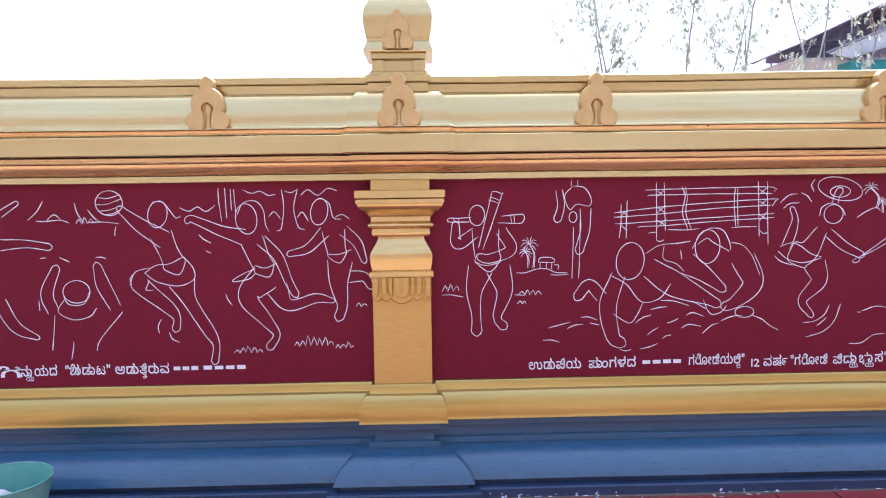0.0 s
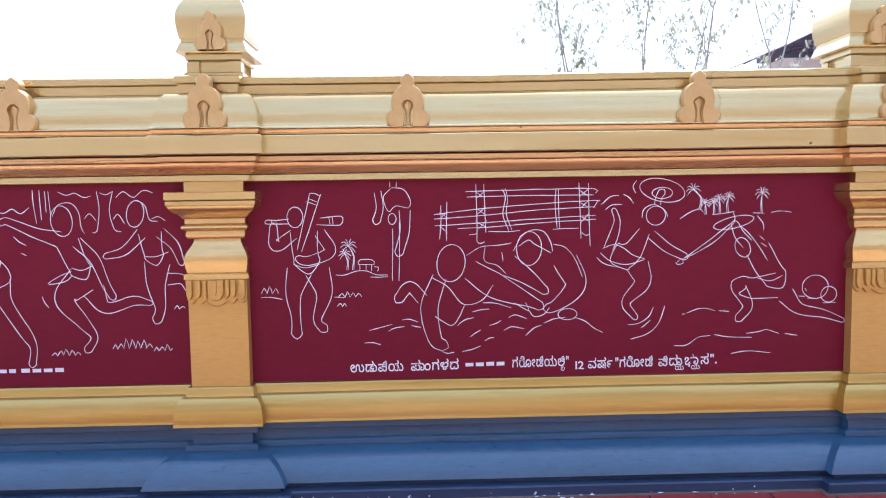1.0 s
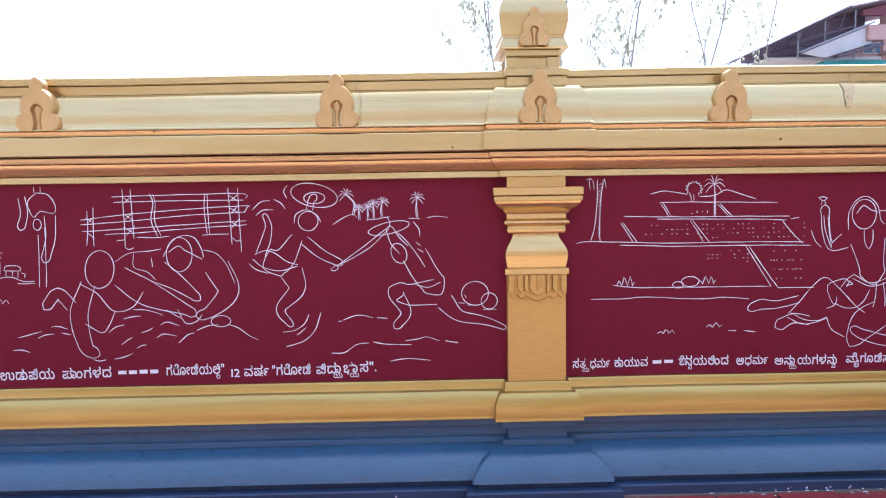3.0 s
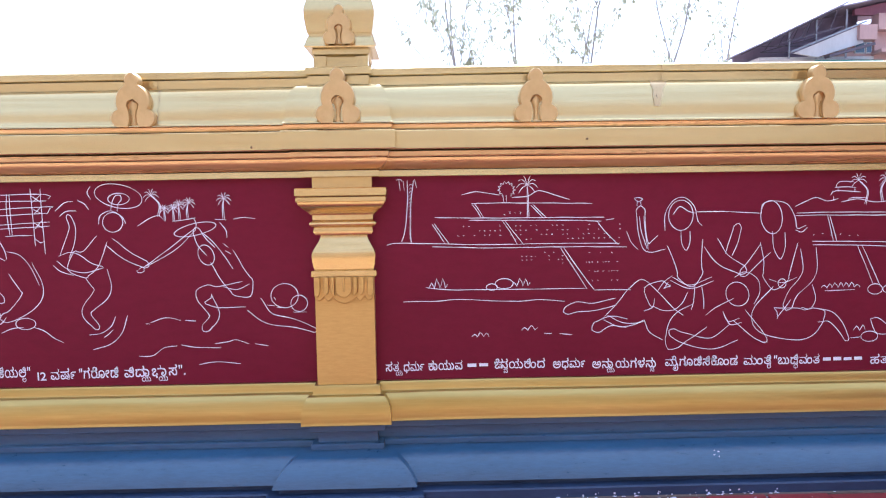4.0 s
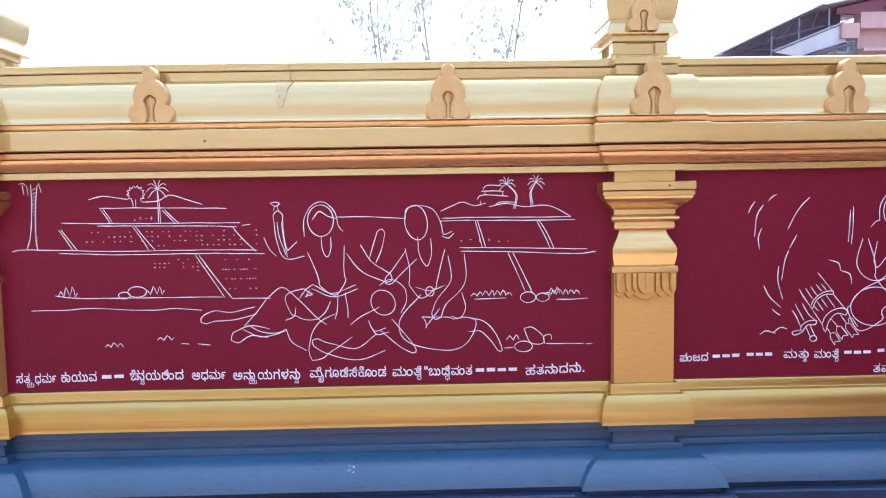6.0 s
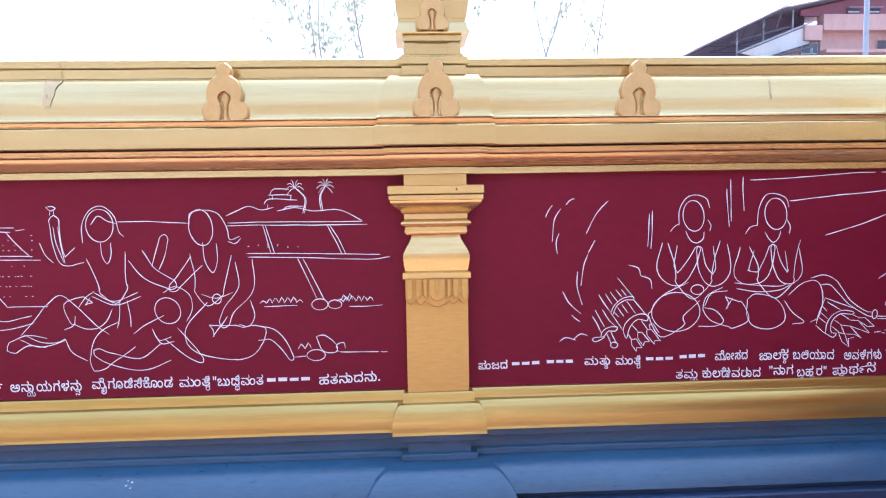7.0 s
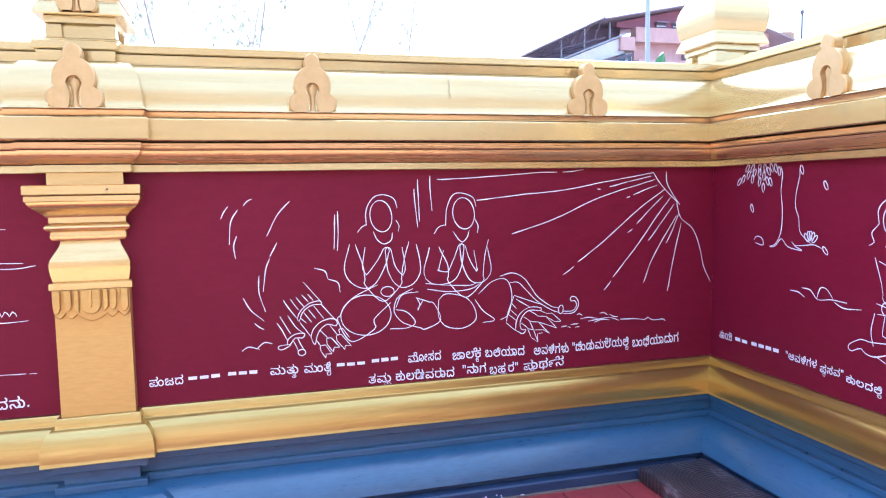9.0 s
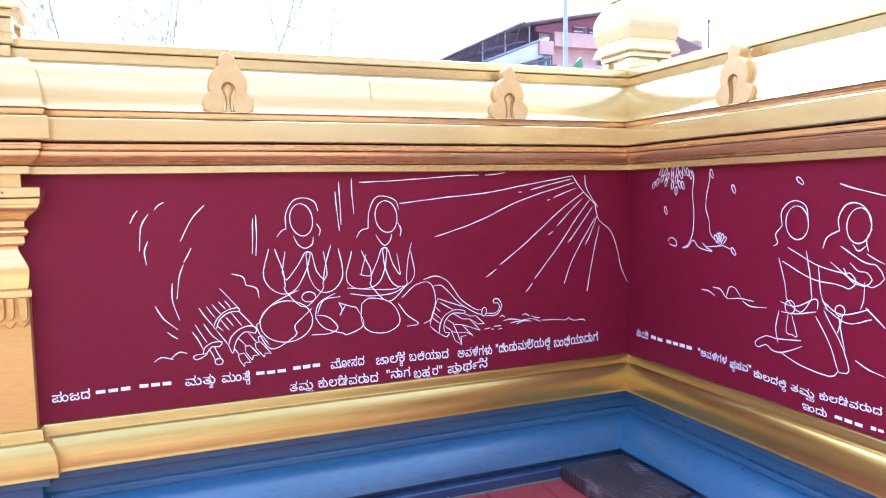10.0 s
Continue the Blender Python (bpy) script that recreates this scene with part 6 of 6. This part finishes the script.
def make_tree(x, y, height, lean, seed, start, density, label):
    random.seed(seed)
    tree = holder("tree", x, y, -0.03)
    tagged(tree, label, "tree", "thin trees behind the wall")
    wood, crown = bmesh.new(), bmesh.new()

    def grow(p, d, length, r, level):
        steps = 6 if level == 0 else 4
        for i in range(steps):
            d = (d + Vector((random.gauss(0, 0.10), random.gauss(0, 0.10), 0.05 if level else 0.0))).normalized()
            q = p + d * (length / steps)
            r2 = r * 0.84
            rod(wood, p, q, r, r2, 6 if level == 0 else 4)
            p, r = q, r2
            if level < 2 and p.z > start and random.random() < (0.95 if level == 0 else 0.6):
                for _ in range(2 if level == 0 else 1):
                    a = random.uniform(0, 2 * math.pi)
                    out = (d * 0.8 + Vector((math.cos(a), math.sin(a), 0.25)) * 0.75).normalized()
                    grow(p, out, length * random.uniform(0.22, 0.38), r * 0.5, level + 1)
            if p.z > start and (level or i > 2):
                for _ in range(int(random.uniform(0.7, 2.0) * density)):
                    if _ % 5 == 0:
                        knot = p - d * random.uniform(0, length / steps) + Vector((random.gauss(0, 0.10), random.gauss(0, 0.10), random.gauss(0, 0.06)))
                        rod(wood, p, knot, 0.006, 0.003, 3)
                    leaf(crown, knot + Vector((random.gauss(0, 0.02), random.gauss(0, 0.02), random.gauss(0, 0.03))),
                         Vector((random.gauss(0, 0.55), random.gauss(0, 0.55), -0.9)), random.uniform(0.08, 0.17))

    grow(Vector((0, 0, 0)), Vector((lean, 0, 1)).normalized(), height, 0.040, 0)
    part("trunk", wood, M_BARK, tree)
    part("crown", crown, M_LEAF, tree, "sparse dusty olive leaves")


TREE = "thin leaning tree with sparse dusty leaves behind the wall"
for x, y, h, lean, seed, start, dens in ((4.75, 17.0, 8.5, 0.02, 3, 3.2, 9), (5.15, 17.2, 7.6, -0.04, 11, 3.0, 8), (6.0, 17.0, 6.6, -0.02, 5, 3.4, 7),
                                         (7.0, 17.5, 6.0, 0.05, 6, 3.2, 6), (7.3, 16.5, 9.0, 0.14, 7, 3.0, 9), (8.6, 16.0, 9.5, 0.13, 8, 4.6, 5),
                                         (9.7, 18.0, 8.0, 0.08, 9, 3.6, 5), (10.9, 18.5, 6.5, 0.20, 10, 3.6, 4)):
    make_tree(x, y, h, lean, seed, start, dens, TREE)
random.seed(1)

# ---- light pole ----
M_STEEL = painted("white_painted_steel", (0.34, 0.37, 0.44), (0.44, 0.47, 0.54), 0.45, 0.3, (1, 1, 1), 6, (0.4, 0.38, 0.36), 0.1)
bm = bmesh.new()
rod(bm, (0, 0, 0), (0, 0, 7.5), 0.062, 0.045, 14)
rod(bm, (0, 0, 0), (0, 0, 0.02), 0.14, 0.14, 14)
pole = part("pole", bm, M_STEEL, smooth=True)
pole.matrix_basis = pose(16.05, 14.5, -0.03)
tagged(pole, "tall white painted steel pole behind the wall", "pole")

# ---- broad-leaved plant behind the corner ----
M_BROAD = painted("broad_green_leaf", (0.05, 0.16, 0.05), (0.10, 0.26, 0.08), 0.45, 0.0, (8, 1, 1), 8, None, 0.3)
M_LIME = painted("lime_leaf", (0.30, 0.42, 0.05), (0.45, 0.55, 0.08), 0.5, 0.0, (8, 1, 1), 8, None, 0.2)
plant = holder("plant", 10.95, 6.0, -0.03)
tagged(plant, "broad-leaved green plant showing over the wall's corner", "plant")
bm = bmesh.new()
rod(bm, (0, 0, 0), (0.02, 0, 2.45), 0.04, 0.02, 8)
rod(bm, (0.3, 0.1, 0), (0.62, 0.1, 2.5), 0.03, 0.015, 8)
part("stem", bm, M_BROAD, plant)
for bx, bz, lx, h, w, mat in ((0.0, 2.38, 0.10, 0.42, 0.085, M_BROAD), (0.0, 2.36, -0.16, 0.26, 0.06, M_BROAD), (0.62, 2.46, 0.05, 0.20, 0.09, M_LIME), (0.60, 2.42, -0.1, 0.2, 0.07, M_LIME)):
    bm = bmesh.new()
    prev = None
    for i in range(9):
        t = i / 8
        c = Vector((bx + lx * t * t, 0.05 * t, bz + h * t))
        ww = w * math.sin(math.pi * (0.08 + 0.9 * t)) ** 0.8
        cur = [bm.verts.new(c + Vector((-ww, 0.02, 0))), bm.verts.new(c), bm.verts.new(c + Vector((ww, 0.02, 0)))]
        if prev:
            bm.faces.new((prev[0], prev[1], cur[1], cur[0]))
            bm.faces.new((prev[1], prev[2], cur[2], cur[1]))
        prev = cur
    part("leaf", bm, mat, plant)

# ---- the house in the distance ----
M_PINK = painted("faded_pink_wall", (0.56, 0.36, 0.34), (0.68, 0.47, 0.44), 0.85, 0.0, (1, 1, 0.3), 0.6, (0.36, 0.22, 0.22), 0.2)
M_GABLE = painted("maroon_gable_sheet", (0.27, 0.10, 0.15), (0.35, 0.15, 0.20), 0.6, 0.1, (6, 6, 0.5), 0.6, None, 0.2)
# M_SHEET and M_DARK are lightened: distant haze put into the colour
M_SHEET = painted("grey_roof_sheet", (0.32, 0.28, 0.36), (0.42, 0.37, 0.44), 0.6, 0.3, (6, 1, 1), 0.6, (0.2, 0.12, 0.10), 0.3)
M_WHITE = painted("white_wall", (0.72, 0.72, 0.74), (0.82, 0.82, 0.84), 0.8, 0.0, (1, 1, 0.3), 0.6, (0.6, 0.6, 0.6), 0.2)
M_TEAL = painted("teal_wall", (0.05, 0.26, 0.25), (0.08, 0.34, 0.32), 0.8, 0.0, (1, 1, 0.3), 0.6, None, 0.2)
M_DARK = painted("dark_opening", (0.10, 0.09, 0.12), (0.15, 0.13, 0.17), 0.7, 0.0, (1, 1, 1), 2, None, 0.1)
M_PANE, pnt, pp = material("window_glass")
pp.inputs["Base Color"].default_value, pp.inputs["Roughness"].default_value = (0.10, 0.16, 0.24, 1), 0.08

M_ROOF_SHADE = painted("mauve_wall", (0.26, 0.22, 0.31), (0.36, 0.31, 0.42), 0.8, 0.0, (1, 1, 0.3), 0.6, None, 0.2)
HY = 68.0
house = holder("house", 0, HY, -0.03)
tagged(house, "large pink house with maroon gable and grey sheet roof", "house")


def house_box(name, x0, x1, y0, y1, z0, z1, mat, parent=house, label=""):
    bm = bmesh.new()
    box(bm, x0, x1, y0, y1, z0, z1)
    return part(name, bm, mat, parent, label)


def roof_sheet(name, pts, y0, y1, mat):
    bm = bmesh.new()
    n = 60
    grids = []
    for drop in (0.0, 0.12):
        grids.append([[bm.verts.new((x, y0 + (y1 - y0) * i / n, z + 0.06 * (i % 2) - drop)) for i in range(n + 1)] for x, z in pts])
    for g in grids:
        for a, b in zip(g, g[1:]):
            for i in range(n):
                bm.faces.new((a[i], a[i + 1], b[i + 1], b[i]))
    up, low = grids
    for k in range(len(pts) - 1):
        for i in (0, n):
            bm.faces.new((up[k][i], up[k + 1][i], low[k + 1][i], low[k][i]))
    for k in (0, -1):
        for i in range(n):
            bm.faces.new((up[k][i], up[k][i + 1], low[k][i + 1], low[k][i]))
    return part(name, bm, mat, house, "grey corrugated sheet roof")


roof_sheet("roof", [(33.9, 14.95), (42.2, 18.75)], -4.0, 12.0, M_SHEET)
roof_sheet("roof", [(42.2, 18.75), (54.4, 21.1), (66.0, 17.6)], -2.0, 12.0, M_SHEET)
bm = bmesh.new()
prof = [(45.0, 18.45), (45.0, 18.95), (54.0, 20.85), (62.5, 18.3), (62.5, 17.9)]
fr = [bm.verts.new((x, -0.2, z)) for x, z in prof]
bk = [bm.verts.new((x, 0.2, z)) for x, z in prof]
bm.faces.new(fr)
bm.faces.new(bk)
for i in range(5):
    bm.faces.new((fr[i], fr[(i + 1) % 5], bk[(i + 1) % 5], bk[i]))
part("gable", bm, M_GABLE, house, "maroon sheet gable")
house_box("wall", 47.3, 63.0, 0.25, 11.0, 0.0, 17.9, M_PINK, house, "faded pink plastered wall")
house_box("parapet", 46.9, 63.4, -0.9, 0.25, 16.9, 18.4, M_PINK)
house_box("ledge", 47.0, 63.4, -1.3, 0.25, 14.7, 15.0, M_PINK)
house_box("wall", 43.4, 47.3, 0.6, 11.0, 0.0, 16.2, M_PINK)
house_box("stair_head", 44.8, 46.5, -1.4, -0.2, 15.85, 17.25, M_PINK, house, "flaking pink plastered stair head")
house_box("lower_wall", 40.5, 47.0, -1.6, 0.55, 0.0, 13.9, M_TEAL, house, "teal painted lower wall")
house_box("terrace_floor", 36.0, 47.3, 0.3, 11.0, 14.3, 14.6, M_WHITE)
bm = bmesh.new()
prof = [(38.8, 14.75), (45.4, 17.35), (45.4, 15.6), (41.0, 14.3)]
fr = [bm.verts.new((x, -1.0, z)) for x, z in prof]
bk = [bm.verts.new((x, -0.7, z)) for x, z in prof]
bm.faces.new(fr)
bm.faces.new(bk)
for i in range(4):
    bm.faces.new((fr[i], fr[(i + 1) % 4], bk[(i + 1) % 4], bk[i]))
part("stair_parapet", bm, M_WHITE, house, "white sloping stair parapet")
bm = bmesh.new()
beam(bm, (38.4, -1.1, 14.8), (45.6, -1.1, 17.6), 0.16)
part("handrail", bm, M_STEEL, house)
for x0, x1 in ((45.5, 46.5), (46.6, 47.2)):
    w = house_box("window", x0, x1, 0.45, 0.62, 14.9, 16.0, M_WHITE)
    house_box("pane", x0 + 0.08, x1 - 0.08, 0.42, 0.46, 14.98, 15.92, M_PANE, w)
w = house_box("window", 52.9, 54.2, 0.12, 0.27, 15.2, 16.2, M_PINK)
house_box("pane", 53.0, 54.1, 0.08, 0.13, 15.3, 16.1, M_DARK, w)
for x in (50.2, 52.2):
    vent = house_box("vent_window", x - 0.62, x + 0.62, -0.34, -0.2, 18.45, 19.05, M_DARK, house, "small dark vent window")
    house_box("vent_hood", x - 0.72, x + 0.72, -0.75, -0.2, 19.05, 19.14, M_SHEET, vent)
    house_box("vent_slat", x - 0.55, x + 0.55, -0.37, -0.34, 18.68, 18.78, M_WHITE, vent)
for x, z in ((38.6, 16.9), (41.2, 18.1), (44.1, 18.9)):
    for y in (-0.4, 5.0, 10.0):
        bm = bmesh.new()
        beam(bm, (x, y, 14.3), (x, y, z), 0.13)
        part("roof_post", bm, M_STEEL, house)
for y in (-3.4, 1.0, 6.0):
    bm = bmesh.new()
    beam(bm, (34.6, y, 15.05), (42.0, y, 18.42), 0.12)
    beam(bm, (36.5, y, 15.2), (42.0, y, 16.6), 0.09)
    for i in range(4):
        x = 36.9 + i * 1.3
        beam(bm, (x, y, 15.25 + (x - 36.5) * 0.25), (x + 0.7, y, 15.05 + (x + 0.7 - 34.6) * 0.455), 0.06)
    part("roof_truss", bm, M_DARK, house)
for z in (15.1, 15.7):
    bm = bmesh.new()
    beam(bm, (36.4, 0.6, z), (44.0, 0.6, z), 0.07)
    part("terrace_rail", bm, M_DARK, house)
bm = bmesh.new()
beam(bm, (41.5, -1.8, 14.2), (45.8, -1.8, 15.3), 0.9, 0.25)
part("awning", bm, M_DARK, house, "dark sloping awning")

# added upright sheet; its mauve stands in for the roof's shaded underside
bm = bmesh.new()
prof = [(34.7, 14.6), (34.7, 15.15), (42.2, 18.58), (45.0, 19.05), (47.2, 19.3), (47.2, 14.6)]
fr = [bm.verts.new((x, 3.0, z)) for x, z in prof]
bk = [bm.verts.new((x, 3.3, z)) for x, z in prof]
bm.faces.new(fr)
bm.faces.new(bk)
for i in range(6):
    bm.faces.new((fr[i], fr[(i + 1) % 6], bk[(i + 1) % 6], bk[i]))
part("terrace_back_wall", bm, M_ROOF_SHADE, house, "shaded mauve terrace back wall")

neighbour = holder("neighbour_house", 0, 74, -0.03)
tagged(neighbour, "low pink house with a water tank on its roof far off", "house")
house_box("wall", 69.0, 84.0, 0, 10, 0, 18.6, M_PINK, neighbour)
house_box("roof_slab", 68.5, 84.5, -0.6, 10.5, 18.6, 19.0, M_PINK, neighbour)
M_TANK = painted("brown_tank", (0.30, 0.20, 0.13), (0.40, 0.30, 0.20), 0.7, 0.0, (1, 1, 1), 1, None, 0.2)
bm = bmesh.new()
rod(bm, (73.0, 2, 19.0), (73.0, 2, 20.6), 1.3, 1.3, 20)
rod(bm, (73.0, 2, 20.6), (73.0, 2, 21.0), 1.3, 0.5, 20)
tank = part("water_tank", bm, M_TANK, smooth=False)
tank.matrix_basis = pose(0, 74, -0.03)
tagged(tank, "brown round water tank on the roof of the far house", "tank")
bm = bmesh.new()
rod(bm, (74.9, 1, 19.0), (74.9, 1, 23.0), 0.12, 0.1, 8)
rod(bm, (74.9, 1, 23.0), (74.9, 1, 23.4), 0.2, 0.2, 8)
mast = part("mast", bm, M_DARK)
mast.matrix_basis = pose(0, 74, -0.03)
tagged(mast, "thin dark mast on the roof of the far house", "mast")

# ---- small marks of wear ----
M_CRACK = painted("crack", (0.16, 0.10, 0.06), (0.22, 0.14, 0.09), 0.9)
rr = random.Random(21)
for cx, n0, n1 in ((2.445, 3, 13), (8.28, 5, 12)):
    bm = bmesh.new()
    prev = None
    for k in range(n0, n1 + 1):
        o, z = ROLL[k]
        for half in (0.0, 0.5):
            if half and k == n1:
                break
            o2, z2 = (o, z) if not half else ((o + ROLL[k + 1][0]) / 2, (z + ROLL[k + 1][1]) / 2)
            x = cx + rr.uniform(-0.006, 0.006)
            w = rr.uniform(0.0005, 0.0014)
            cur = [bm.verts.new((x + e, WALL - o2 - 0.0042, z2 + rise(x, z2))) for e in (-w, w)]
            if prev:
                bm.faces.new((prev[0], prev[1], cur[1], cur[0]))
            prev = cur
    part("crack", bm, M_CRACK, wall_north, "fine dark crack")
for cx in (2.425, 4.945):
    for lo, hi, out in ((2.083, 2.121, 0.0335), (2.131, 2.160, 0.0455)):
        bm = bmesh.new()
        prev = None
        for k in range(6):
            z = lo + (hi - lo) * k / 5
            x = cx + rr.uniform(-0.004, 0.004)
            cur = [bm.verts.new((x + e, WALL - out - 0.004, z + rise(x, z))) for e in (-0.0009, 0.0009)]
            if prev:
                bm.faces.new((prev[0], prev[1], cur[1], cur[0]))
            prev = cur
        part("crack", bm, M_CRACK, wall_north, "fine dark crack")
M_STAIN = painted("brown_gold_stain", (0.56, 0.38, 0.19), (0.66, 0.50, 0.27), 0.30, 0.72, (1, 1, 1), 12, None, 0.1)
bm = bmesh.new()
prev = None
for k, (o, z) in enumerate(ROLL[5:13]):
    w = 0.014 + 0.0045 * k + 0.012 * noise.noise((k * 0.9, 2.0, 0.0))
    cur = [bm.verts.new((4.905 + 0.003 * k + e * w, WALL - o - 0.0040, z + rise(4.9, z) + 0.0008)) for e in (-1, -0.4, 0.3, 1)]
    if prev:
        for j in range(3):
            bm.faces.new((prev[j], prev[j + 1], cur[j + 1], cur[j]))
    prev = cur
part("stain", bm, M_STAIN, wall_north, "brown run stain on the rounded cornice", smooth=True)
for nx, nz, ny in ((6.765, 1.567, WALL - PROUD - 0.078), (0.12, 1.885, WALL - 0.121), (1.43, 1.889, WALL - 0.121), (4.55, 1.81, WALL - 0.131), (2.9, 1.79, WALL - 0.131)):
    bm = bmesh.new()
    rod(bm, (nx, ny - 0.001, nz), (nx, ny + 0.003, nz), 0.006, 0.006, 4)
    part("nail_hole", bm, M_CRACK, wall_north)

bm = bmesh.new()
for k in range(9):
    x, z = 5.205 + rr.uniform(-0.016, 0.016), 0.212 + rr.uniform(-0.014, 0.014)
    bmesh.ops.create_circle(bm, cap_ends=True, segments=5, radius=rr.uniform(0.0015, 0.004), matrix=Matrix.Translation((x, WALL - 0.158 - (0.212 - z) * 0.9, z)) @ Matrix.Rotation(radians(62), 4, "X"))
part("paint_fleck", bm, M_LINE, wall_north)
